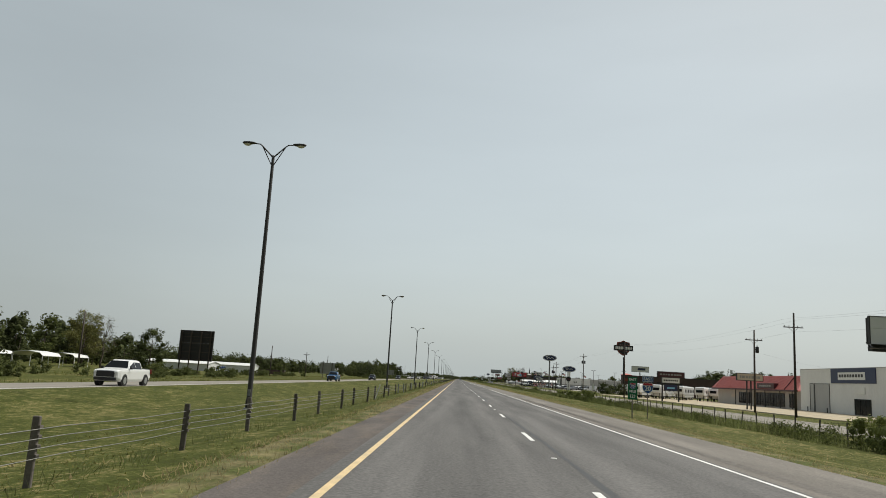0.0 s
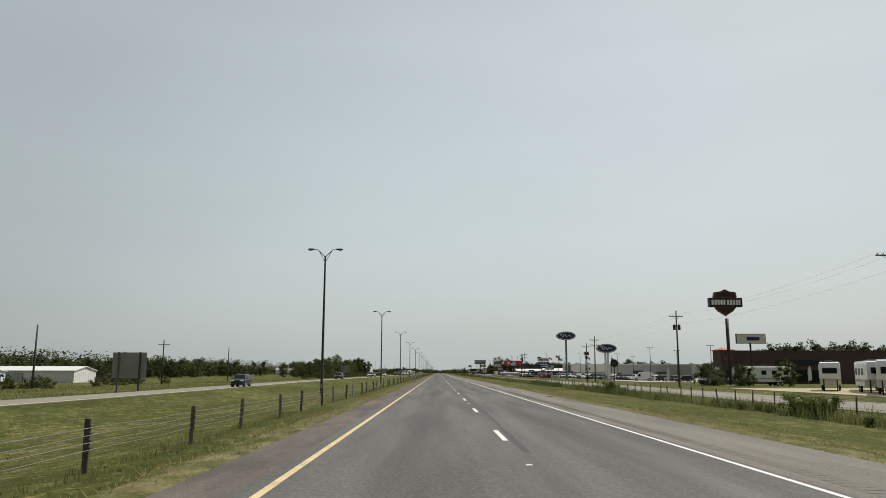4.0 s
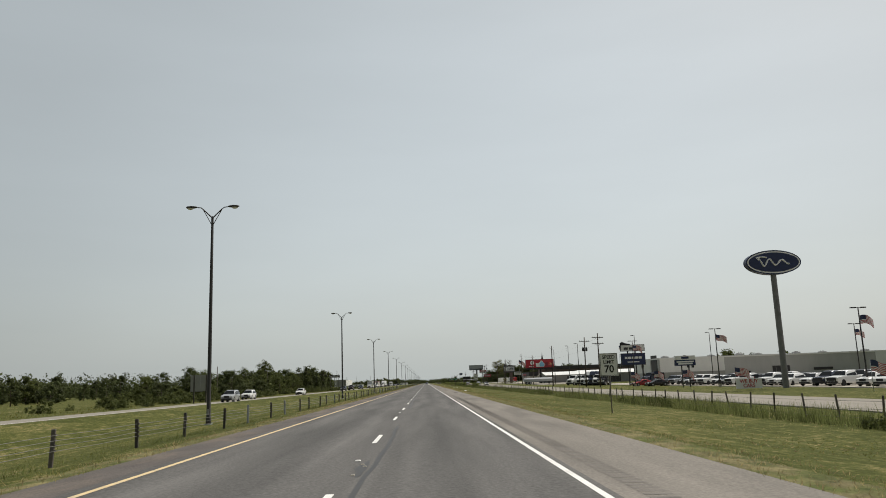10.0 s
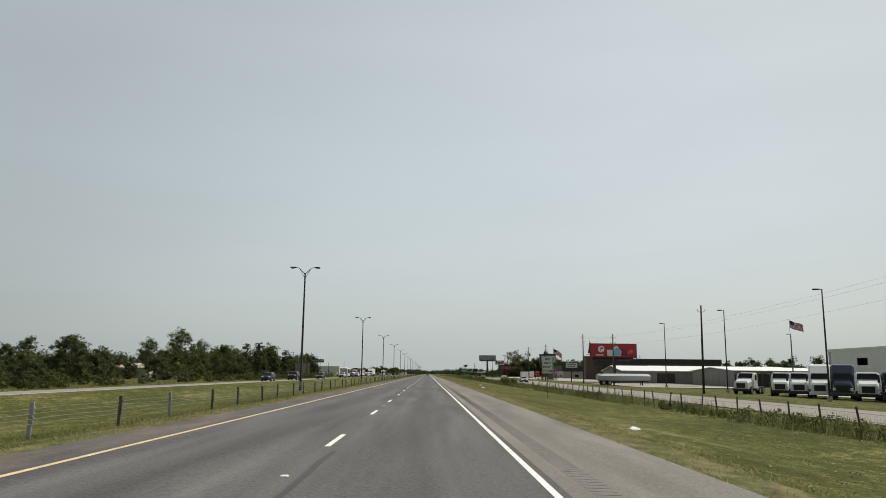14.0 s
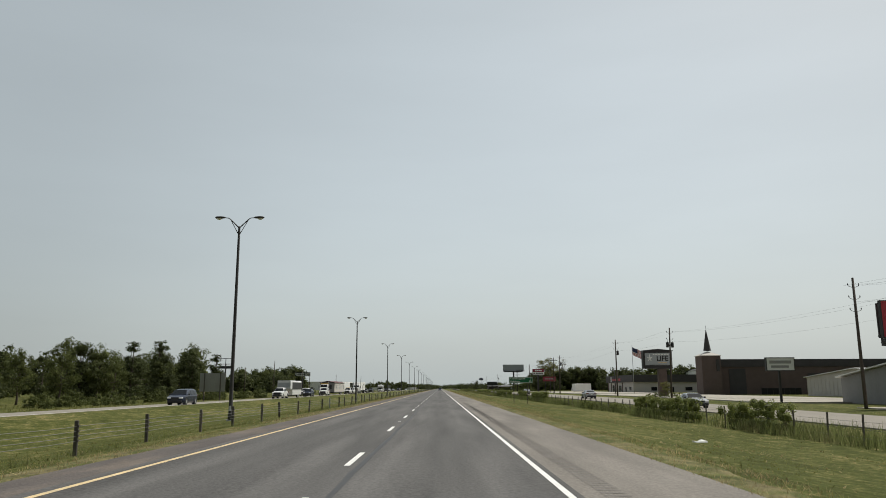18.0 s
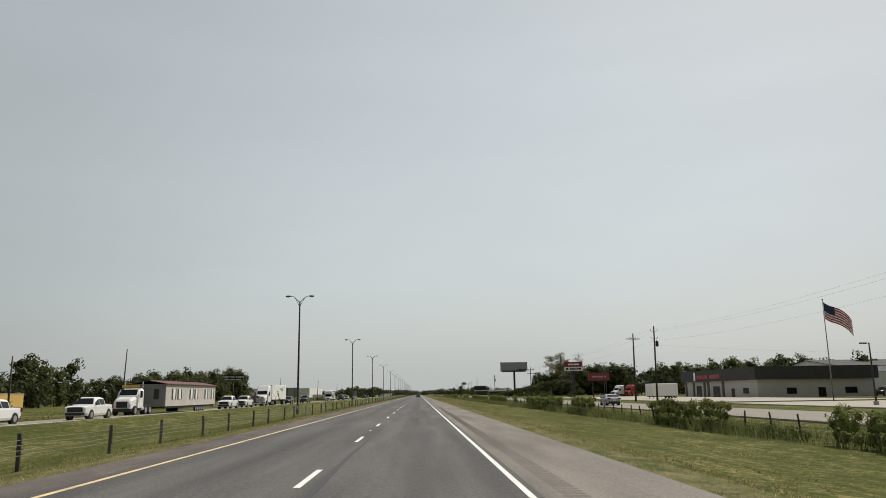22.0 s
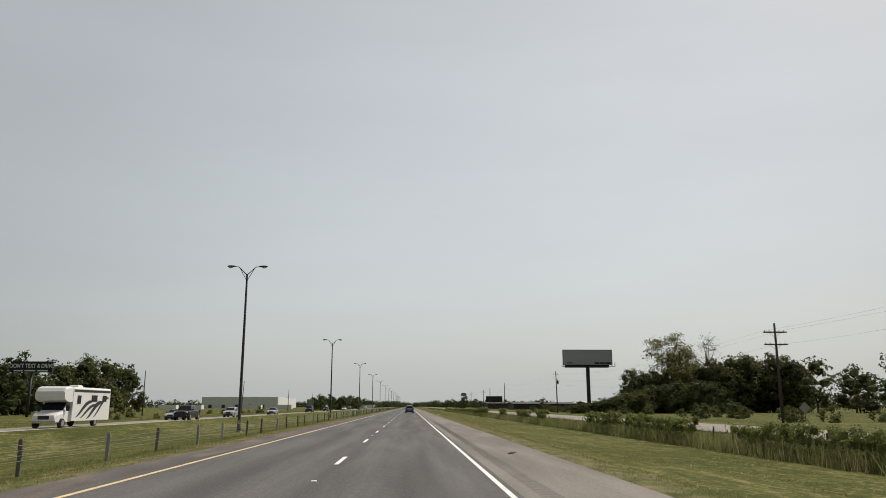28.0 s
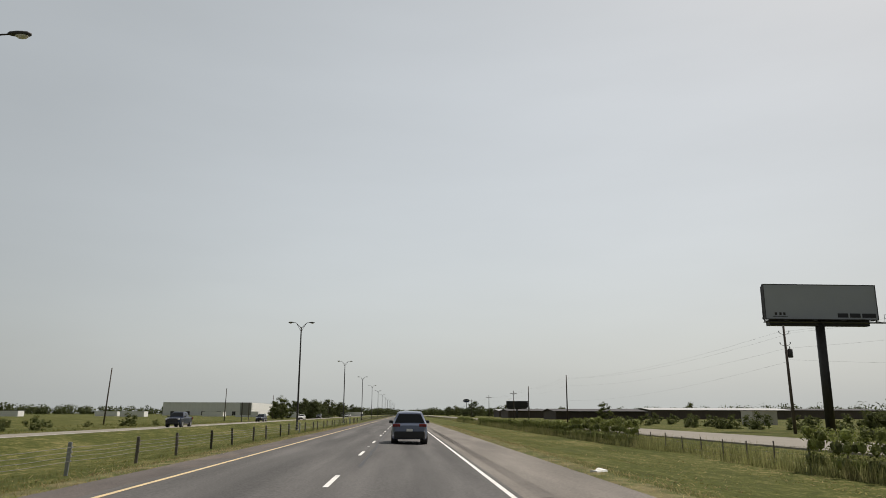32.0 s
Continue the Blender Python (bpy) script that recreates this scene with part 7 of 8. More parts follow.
# low growth along the far verge
for y0, y1, n, xa, xb in ((60, 180, 34, -56, -46), (430, 560, 44, -58, -46), (560, 700, 36, -56, -47), (700, 800, 26, -54, -46), (800, 1010, 18, -64, -48), (1010, 1200, 14, -64, -48)):
    for i in range(n):
        plant("bush", rng.uniform(xa, xb), rng.uniform(y0, y1), rng.uniform(0.4, 1.0))
for y0, y1, n, xa, xb in ((960, 1100, 30, 50, 62), (1100, 1180, 20, 48, 70), (40, 90, 8, 46, 60)):
    for i in range(n):
        plant("bush", rng.uniform(xa, xb), rng.uniform(y0, y1), rng.uniform(0.4, 0.9))

rng = np.random.default_rng(83)
stand(-172, -142, 330, 560, 16, DENSE, 0.5, 0.78)
stand(150, 205, 775, 850, 14, DENSE, 0.8, 1.0)
stand(80, 105, 1096, 1125, 10, DENSE, 0.55, 0.8)
for i in range(30):
    plant("bush", rng.uniform(-63, -55), rng.uniform(185, 300), rng.uniform(0.4, 0.75))
for i in range(34):
    plant("bush", rng.uniform(-60, -51), rng.uniform(62, 190), rng.uniform(0.35, 0.62))

for x, y, k in ((44.6, 706, 0.34), (46.0, 707, 0.38), (47.5, 708, 0.36), (49.0, 709, 0.36), (50.4, 710, 0.34), (51.6, 711, 0.3)):
    plant("bush", x, y, k)
plant("pale", 45.2, 698, 0.16)

# far woods closing the horizon
def woods(name, path, count, height, label, size=1.3):
    rg = np.random.default_rng(len(name) + count)
    t = np.sort(rg.random(count // 60))
    px = np.interp(t, np.linspace(0, 1, len(path)), [p[0] for p in path]) + rg.normal(0, 8, len(t))
    py = np.interp(t, np.linspace(0, 1, len(path)), [p[1] for p in path]) + rg.normal(0, 8, len(t))
    r = rg.uniform(0.55, 1.2, len(t)) * height / 2
    blobs = np.stack([px, py, r * 0.85 - 1.0, r], 1)
    v, f = leaf_cards(rg, blobs, np.array([1.0, 1.0, 1.0]), count, size)
    ob = raw(name, v, f, M["leaf_dark"])
    tagged(ob, label, "woods", kind="stuff")


woods("woods_far_side", [(-420, 200), (-330, 600), (-300, 900), (-420, 1300), (-560, 1700), (-520, 2300), (-300, 2700), (-60, 2900)], 42000, 15, "continuous dark treeline across the fields", 1.7)
woods("woods_behind_fields", [(-195, 90), (-190, 300), (-200, 480), (-200, 700), (-190, 900), (-185, 1120)], 26000, 14.5, "unbroken belt of dark trees behind the fields", 0.75)
woods("woods_ahead", [(-120, 2000), (-40, 2300), (-30, 2700), (40, 2900), (60, 2300), (130, 1950)], 26000, 13, "dark trees either side of the road at the horizon", 1.2)
woods("woods_near_side", [(330, 100), (300, 500), (330, 800), (380, 1200), (420, 1600), (330, 2200), (120, 2700)], 38000, 14, "continuous dark treeline behind the shops", 1.1)
for t in TREES.values():
    t.location.y = -400 - 30 * list(TREES.values()).index(t)


# ---- wire fence along the frontage, with weeds and vines ----
FX = 25.3
rng = np.random.default_rng(33)
fence = thing("wire_fence", FX, 0, 0, "sagging wire fence on thin leaning steel posts", "fence")
s = Shape()
s.box(-0.025, 0.025, -0.025, 0.025, -0.4, 1.42)
s.box(-0.05, 0.05, -0.008, 0.008, 0.5, 1.4)
fence_mesh = s.mesh("post", M["weathered_post"])
far_fence = Shape()
y = -18.0
while y < 1700:
    if y < 960:
        ob = part("post", fence_mesh, None, fence)
        ob.location = (rng.normal(0, 0.06), y, ground_z(FX, y))
        ob.rotation_euler = (rng.normal(0, 0.07), rng.normal(0, 0.07), 0)
    else:
        far_fence.box(-0.03, 0.03, y - 0.03, y + 0.03, ground_z(FX, y) - 0.2, ground_z(FX, y) + 1.3 + rng.normal(0, 0.08))
    y += 3.35 + rng.normal(0, 0.12)
part("far_posts", far_fence, M["weathered_post"], fence, kind="stuff")
for hz in (0.35, 0.75, 1.1):
    s = Shape()
    s.tube([(0, yy, ground_z(FX, yy) + hz + 0.05 * math.sin(yy * 0.7 + hz)) for yy in np.arange(-18, 1400, 6.7)], 0.008, 3)
    part("wire", s, M["cable"], fence)


def blades(name, n, xr, yr, hr, wr, mat, label, height=None, keep=None, seed=0, lean=0.35, category="grass"):
    """A great many grass blades standing on the ground: ONE mesh."""
    rg = np.random.default_rng(seed)
    x, y = rg.uniform(*xr, n), rg.uniform(*yr, n)
    if keep:
        k = np.array([noise.noise((a * keep[0], b * keep[1], seed)) for a, b in zip(x, y)])
        ok = k + rg.normal(0, 0.18, n) > keep[2]
        x, y = x[ok], y[ok]
        n = len(x)
    z = np.interp(x, [q[0] for q in GROUND], [q[1] for q in GROUND])
    t = np.clip((y - 540) / 170, 0, 1)
    z = z + 0.48 * t * t * (3 - 2 * t) * np.clip((x - 26) / 3, 0, 1) - 0.02
    z = z + far_rise(x, y)
    h = rg.uniform(*hr, n)
    w = rg.uniform(*wr, n)
    a = rg.uniform(0, 2 * np.pi, n)
    dx, dy = np.cos(a), np.sin(a)
    lx, ly = rg.normal(0, lean, n) * h, rg.normal(0, lean, n) * h
    v = np.stack([np.stack([x - dx * w, y - dy * w, z], 1), np.stack([x + dx * w, y + dy * w, z], 1), np.stack([x + lx, y + ly, z + h], 1)], 1).reshape(-1, 3)
    f = np.arange(n * 3).reshape(-1, 3)
    ob = raw(name, v, f, mat)
    return tagged(ob, label, category, kind="stuff")


blades("verge_straw_inner", 120000, (-2.4, -1.1), (2, 1120), (0.04, 0.13), (0.006, 0.015), M["straw"], "dry straw-coloured grass along the inner pavement edge", keep=(0.8, 0.25, -0.4), seed=1, lean=0.7)
blades("verge_straw_outer", 140000, (10.5, 12.5), (2, 1120), (0.04, 0.13), (0.006, 0.015), M["straw"], "dry straw-coloured grass along the outer pavement edge", keep=(0.8, 0.25, -0.4), seed=2, lean=0.7)
blades("median_grass", 95000, (-9.0, -1.7), (2, 1120), (0.02, 0.07), (0.012, 0.03), M["blade"], "short mown grass blades in the median", keep=(0.5, 0.2, -0.2), seed=3, lean=1.2)
blades("verge_grass", 130000, (11.3, 22.0), (2, 1140), (0.02, 0.07), (0.012, 0.032), M["blade"], "short mown grass blades on the outer verge", keep=(0.5, 0.2, -0.2), seed=4, lean=1.2)
blades("fence_weeds", 160000, (24.0, 26.8), (5, 1000), (0.2, 1.1), (0.008, 0.024), M["weed"], "tall uncut weeds along the wire fence", keep=(0.5, 0.07, -0.08), seed=5, lean=0.22, category="weeds")
blades("barrier_weeds", 60000, (-4.2, -3.2), (2, 1120), (0.06, 0.26), (0.004, 0.010), M["weed"], "uncut grass round the cable barrier posts", keep=(0.7, 0.3, -0.05), seed=6, lean=0.4, category="weeds")
blades("median_tufts", 90000, (-19.5, -4.3), (2, 1120), (0.03, 0.09), (0.010, 0.026), M["blade"], "ragged green tufts standing in the mown median", keep=(0.4, 0.13, 0.02), seed=8, lean=0.6)
blades("median_straw", 20000, (-19.5, -2.5), (2, 1120), (0.03, 0.10), (0.012, 0.03), M["straw"], "dry pale clippings lying in the median grass", keep=(0.5, 0.2, 0.14), seed=9, lean=1.1)
blades("verge_hay", 70000, (12.2, 24.0), (5, 1130), (0.03, 0.09), (0.018, 0.05), M["straw"], "pale cut hay lying in rows on the outer verge", keep=(1.3, 0.06, 0.2), seed=19, lean=1.5)
blades("field_weeds", 42000, (-62, -34.5), (5, 1250), (0.10, 0.38), (0.03, 0.08), M["blade"], "rough uncut grass beyond the opposite carriageway", keep=(0.1, 0.05, -0.05), seed=7, lean=0.25, category="weeds")
blades("fence_weeds_tall", 85000, (24.0, 26.7), (840, 1300), (0.4, 1.3), (0.008, 0.022), M["weed_pale"], "tall pale seeding weeds grown up through the wire fence", keep=(0.5, 0.08, -0.12), seed=15, lean=0.16, category="weeds")
# leafy weeds at the fence foot
rg = np.random.default_rng(44)
bl = []
for yy in np.arange(6, 880, 1.1):
    d = noise.noise((1.7, yy * 0.06, 3)) + 0.5 * noise.noise((5.7, yy * 0.23, 3))
    low = 0.25 if yy < 330 else 0.0
    if d > 0.02 - low:
        r = 0.28 + 0.55 * min(0.9, d + low) * rg.uniform(0.6, 1.3)
        bl.append((FX + rg.normal(-0.15, 0.4), yy, ground_z(FX, yy) + r * 0.75, r))
v, f = leaf_cards(rg, bl, np.array([1.0, 1.25, 1.0]), 48000, 0.09)
tagged(raw("leafy_weeds", v, f, M["leaf"]), "dark leafy weeds at the foot of the wire fence", "weeds", kind="stuff")

# vine-covered stretches of the fence
HEDGES = [(35.5, 45.5, 1.77), (131.5, 141.5, 1.85), (144.5, 151.5, 1.42), (154.5, 162.5, 1.56), (168.5, 174.5, 1.35), (222.5, 228.5, 1.63), (608.5, 617.5, 1.7), (623.5, 641.5, 1.77), (646.5, 652.5, 0.9), (659.5, 671.5, 0.85), (704.5, 714.5, 1.92), (715.5, 725.5, 1.85), (737.5, 752.5, 1.92), (774, 785, 2), (792.4, 800, 2), (802.5, 824, 1.9), (840.5, 843.5, 2.13), (858.5, 895.5, 1.92), (906.5, 922.5, 1.7), (929.5, 945.5, 1.92), (947.5, 960.5, 1.99), (986.5, 993.5, 2.06), (1002.5, 1014.5, 1.99), (1032.5, 1040.5, 2.06), (1067.5, 1092.5, 2.2), (1093.5, 1131.5, 1.77), (1133.5, 1203.5, 1.63), (1221.5, 1281.5, 1.56)]
for a, b, h in HEDGES:
    hd = thing("vine_hedge", FX, a, ground_z(FX, (a + b) / 2), "dense green vines grown over the wire fence", "hedge", "vine hedges")
    L = b - a
    n = max(3, int(L / 0.6))
    blobs, crown = [], []
    for i in range(n):
        y = L * (i + 0.5) / n
        top_ = h * (1 + 0.16 * noise.noise((a, y * 0.5, 1)))
        for k in range(4):
            blobs.append((rg.normal(0, 0.1), y + rg.normal(0, 0.15), (0.3 + 0.58 * k / 3) * (top_ - 0.25), 0.40))
        crown += [(rg.normal(-0.05, 0.25), y + rg.normal(0, 0.25), top_ - rg.uniform(0.15, 0.4), rg.uniform(0.26, 0.4)) for k in range(2)]
    v, f = leaf_cards(rg, blobs + crown + crown, np.array([0.85, 1.1, 1.0]), int(L * 340), 0.07, 0.5)
    v, f = leafy_core(rg, blobs[::2] + crown[::2], np.array([0.8, 1.15, 1.05]), v, f)
    raw("foliage", v, f, M["vine"], hd)
# small verge details
for x, y, w, turn in ((22.9, 827.4, 0.9, 0), (22.3, 335.5, 3.1, 86)):
    c = thing("culvert_head", x, y, ground_z(x) - 0.02, turn=turn, label="low dark concrete culvert headwall in the grass", category="culvert")
    s = Shape()
    s.box(-w, w, -0.12, 0.12, -0.3, 0.2, 0.03)
    s.box(-w, -w + 0.15, 0.125, 0.9, -0.3, 0.12, 0.03)
    s.box(w - 0.15, w, 0.125, 0.9, -0.3, 0.2, 0.03)
    part("headwall", s, M["rumble"], c)
rg = np.random.default_rng(8)
for i, (x, y) in enumerate(((9.6, 432.5), (9.1, 690), (10.0, 178), (9.9, 212), (10.2, 545), (9.3, 905), (1.4, 438))):
    t = thing("tyre_scrap", x, y, road_z(x), "torn black strip of tyre rubber on the pavement", "debris", "road debris", turn=float(rg.uniform(0, 180)))
    s = Shape()
    s.loft([[(u, 0.06 * math.sin(9 * u) - 0.05, 0.003), (u, 0.06 * math.sin(9 * u) + 0.05, 0.003), (u, 0.06 * math.sin(9 * u) + 0.04, 0.03 + 0.02 * math.sin(14 * u)), (u, 0.06 * math.sin(9 * u) - 0.04, 0.03)] for u in np.linspace(-0.4, 0.4, 8)])
    part("tread", s, M["rubber"], t)
for i, (x, y) in enumerate(((13.8, 553), (16.5, 598), (22.4, 828.6), (11.3, 1027), (13, 470))):
    t = thing("litter", x, y, ground_z(x, y), "scrap of pale litter lying in the grass", "litter", "roadside litter", turn=float(rg.uniform(0, 180)))
    s = Shape()
    s.loft([[(u, -0.12, 0.02), (u, 0.14, 0.03), (u, 0.12, 0.09 + 0.05 * math.sin(11 * u)), (u, -0.1, 0.07)] for u in np.linspace(-0.3, 0.3, 6)])
    part("scrap", s, M["sign_white"], t)


# ---- vehicles on the road ----
ON = "on the opposite carriageway"
car("suv", "paleblue", 5.6, 1048.5, road_z(5.5) + 0.004, 180, "driving ahead in the outer lane")
for kind, colour, x, y in (("pickup", "white", -24.0, 54.0), ("pickup", "blue", -24.0, 152.0), ("crossover", "navy", -24, 223.0), ("suv", "navy", -24, 322.0), ("suv", "silver", -24.0, 427.5), ("suv", "white", -28, 456), ("sedan", "white", -24, 490), ("suv", "navy", -24.3, 583), ("pickup", "wine", -24.2, 609), ("minivan", "navy", -24, 650), ("pickup", "white", -24.2, 703.5), ("suv", "navy", -24, 733),
                           ("pickup", "white", -27.0, 746), ("pickup", "white", -24.2, 757), ("pickup", "white", -24.2, 807), ("pickup", "white", -24.2, 818), ("suv", "bronze", -24, 861), ("pickup", "grey", -24, 886), ("pickup", "black", -24, 977), ("sedan", "silver", -27.8, 985), ("crossover", "silver", -24.2, 1003.5), ("sedan", "silver", -24.2, 1042), ("pickup", "navy", -24.2, 1102), ("suv", "navy", -27.6, 1178), ("sedan", "white", -24, 1220), ("suv", "grey", -28, 1300), ("sedan", "silver", -24, 1390), ("suv", "white", -28, 1460), ("suv", "black", -24, 1530)):
    car(kind, colour, x, y, far_z(x, y) + 0.01, 0, ON)
FR = "on the frontage road"
car("sedan", "silver", 31.6, 700, -0.79 + rise(31, 700), 180, FR)
car("sedan", "silver", 31.4, 793, -0.79 + rise(31, 793), 180, FR)
car("sedan", "silver", 31.2, 640, -0.79 + rise(31, 640), 0, FR)

# semi truck with a box trailer, on the opposite carriageway
v, end = tractor("white", True, label="white long-nose semi truck with a box trailer on the opposite carriageway")
bx = trailer_parts(v, end + 0.5, 15.5, M["sign_white"])
s = Shape()
for k in range(3):
    pts = [(1.325, end + 3.5 + 1.6 * u + 0.35 * k, 1.6 + 1.2 * math.sin(1.25 * u) - 0.3 * k) for u in np.linspace(0, 2.4, 9)]
    s.tube(pts, 0.09, 4)
s.box(1.32, 1.335, end + 8.5, end + 12.5, 3.2, 3.4)
s.box(1.32, 1.335, end + 9.5, end + 12.5, 2.9, 3.05)
part("livery_bar", s, M["sign_back"], bx)
v.matrix_world = pose(-24.6, 835.5, far_z(-24.6, 836))
# long mobile home behind a tractor
v, end = tractor("white", False, label="white day-cab truck towing a long mobile home", hood=1.5)
s = Shape()
s.box(-0.95, 0.95, 2.2, 2.3, 3.02, 3.32, 0.02)
s.box(-0.04, 0.04, 2.24, 2.27, 2.9, 3.05)
part("oversize_board", s, M["tan_yellow"], v, "yellow oversize-load board on the cab roof")
for side in (-1, 1):
    s = Shape()
    s.tube([(side * 1.0, end + 0.12, 0.9), (side * 1.0, end + 0.12, 3.5), (side * 1.0, end + 0.25, 3.7)], 0.075, 8)
    part("exhaust_stack", s, M["chrome"], v, "chrome exhaust stack")
s = Shape()
s.box(-1.0, 1.0, end + 0.25, end + 0.6, 0.95, 2.6, 0.03)
part("headache_rack", s, M["black_trim"], v)
y0 = end + 4.8
s = Shape()
s.box(-2.1, 2.1, y0, y0 + 22.0, 0.85, 3.5)
home = part("house_body", s, M["beige_wall"], v, "beige clapboard mobile home body")
s = Shape()
s.prism([(-2.3, 3.47), (0, 3.9), (2.3, 3.47), (2.3, 3.55), (0, 4.0), (-2.3, 3.55)], "y", y0 - 0.2, y0 + 22.2)
part("house_roof", s, M["mauve_roof"], home, "dark red low-pitched roof")
s = Shape()
s.box(-2.08, 2.08, y0 - 0.06, y0 - 0.005, 0.88, 3.45)
part("end_sheet", s, M["grey_siding"], home)
s = Shape()
s.box(0.7, 1.3, y0 - 0.09, y0 - 0.062, 1.7, 2.9)
part("end_window", s, M["dark_roof"], home)
for yy in (2.6, 4.8, 9.8, 12.0, 16.8, 20.0):
    s = Shape()
    s.box(2.105, 2.15, y0 + yy, y0 + yy + 0.8, 1.65, 2.95)
    wdw = part("window", s, M["sign_white"], home)
    for a in (-0.42, 0.84):
        s = Shape()
        s.box(2.105, 2.14, y0 + yy + a, y0 + yy + a + 0.38, 1.65, 2.95)
        part("shutter", s, M["dark_steel"], wdw)
s = Shape()
for i in range(13):
    s.box(2.1, 2.112, y0 + 0.02, y0 + 21.98, 1.1 + 0.19 * i, 1.115 + 0.19 * i)
part("siding_line", s, M["beige_wall"], home)
s = Shape()
s.box(-1.9, 1.9, y0 + 0.3, y0 + 21.8, 0.6, 0.94)
s.box(-0.1, 0.1, end + 1.5, y0 + 0.5, 0.75, 0.92)
part("underframe", s, M["black_trim"], v)
for k in range(5):
    for side in (-1, 1):
        wheel(v, side * 1.85, y0 + 13 + 0.95 * k, 0.38, 0.24, side)
v.matrix_world = pose(-26.8, 774.0, far_z(-26.8, 774))
# motorhome
def ribbon(s, line, wide, x0, x1):
    """A painted band along (y, z) points, tapering to both ends."""
    n = len(line)
    for i in range(n - 1):
        (ya, za), (yb, zb) = line[i], line[i + 1]
        wa, wb = wide * math.sin(math.pi * (i + 0.25) / (n + 0.25)), wide * math.sin(math.pi * (i + 1.25) / (n + 0.25))
        s.prism([(ya, za - wa), (yb, zb - wb), (yb, zb + wb), (ya, za + wa)], "x", x0, x1)
    return s


v = thing("motorhome", -24.3, 941, far_z(-24.3, 941), "white motorhome with dark swirl stripes on the opposite carriageway", "motorhome")
s = Shape()
s.loft([[(x * w, y, z) for x, z in ((-1, 0.5), (-1, zt - 0.2), (-0.9, zt), (0.9, zt), (1, zt - 0.2), (1, 0.5))] for y, zt, w in ((0, 1.05, 0.9), (0.3, 1.25, 1.0), (1.3, 1.38, 1.0), (1.95, 2.05, 1.0), (2.6, 2.1, 1.0))])
part("cab", s, M["car_white"], v)
s = Shape()
s.loft([[(x * 1.25, y, z) for x, z in ((-1, 0.55), (-1, 3.25), (-0.94, 3.4), (0.94, 3.4), (1, 3.25), (1, 0.55))] for y in (2.3, 10.2)])
part("coach_body", s, M["car_white"], v)
s = Shape()
s.loft([[(x * 1.22, y, z) for x, z in ((-1, zb), (-1, zt - 0.15), (-0.9, zt), (0.9, zt), (1, zt - 0.15), (1, zb))] for y, zb, zt in ((0.75, 2.55, 3.0), (0.95, 2.3, 3.3), (1.5, 2.15, 3.42), (2.32, 2.12, 3.42))])
part("bunk_cap", s, M["car_white"], v, "cream overcab bunk with a rounded nose")
s = Shape()
s.add([(-0.9, 1.36, 1.44), (0.9, 1.36, 1.44), (0.86, 1.86, 2.08), (-0.86, 1.86, 2.08), (-0.9, 1.44, 1.4), (0.9, 1.44, 1.4), (0.86, 1.94, 2.04), (-0.86, 1.94, 2.04)], [(0, 1, 2, 3), (7, 6, 5, 4), (0, 3, 7, 4), (1, 5, 6, 2), (0, 4, 5, 1), (3, 2, 6, 7)])
part("windscreen", s, M["glass"], v)
for y0, z0, rise_, wide in ((3.0, 0.85, 1.5, 0.2), (3.9, 0.75, 1.3, 0.15), (5.2, 0.7, 1.6, 0.24), (6.6, 0.8, 1.9, 0.16)):
    s = ribbon(Shape(), [(y0 + 3.2 * u, z0 + rise_ * (0.5 - 0.5 * math.cos(3.3 * u)) + 0.15 * math.sin(5 * u)) for u in np.linspace(0, 1, 10)], wide, 1.252, 1.268)
    part("swirl_stripe", s, M["dark_steel"], v)
s = Shape()
s.box(1.252, 1.27, 2.4, 10.1, 3.0, 3.2)
part("roof_band", s, M["dark_steel"], v)
for yy, ww, z0, z1 in ((2.0, 0.0, 0, 0), (3.1, 0.7, 2.0, 2.7), (6.0, 1.2, 2.2, 2.75), (8.4, 0.9, 2.2, 2.75)):
    if ww:
        s = Shape()
        s.box(1.255, 1.285, yy, yy + ww, z0, z1)
        part("window", s, M["glass"], v)
s = Shape()
s.box(-0.4, 0.4, 5.0, 6.0, 3.4, 3.62, 0.05)
part("roof_unit", s, M["sign_white"], v)
for side in (-1, 1):
    s = Shape()
    s.box(*sorted((side * 0.985, side * 1.012)), 1.75, 2.28, 1.4, 1.95)
    part("side_window", s, M["glass"], v)
    s = Shape()
    s.box(*sorted((side * 1.05, side * 1.35)), 1.5, 1.62, 1.45, 1.85, 0.03)
    part("mirror", s, M["black_trim"], v)
    s = Shape()
    s.box(*sorted((side * 0.5, side * 0.85)), -0.02, 0.1, 0.78, 1.0)
    part("headlight", s, M["headlamp"], v)
    for y in (0.95, 7.4):
        wheel(v, side * 1.02, y, 0.4, 0.3, side)
s = Shape()
s.box(-0.45, 0.45, -0.03, 0.05, 0.72, 1.02)
part("grille", s, M["black_trim"], v)
s = Shape()
s.box(-0.95, 0.95, -0.1, 0.1, 0.42, 0.66, 0.04)
part("bumper", s, M["chrome"], v)


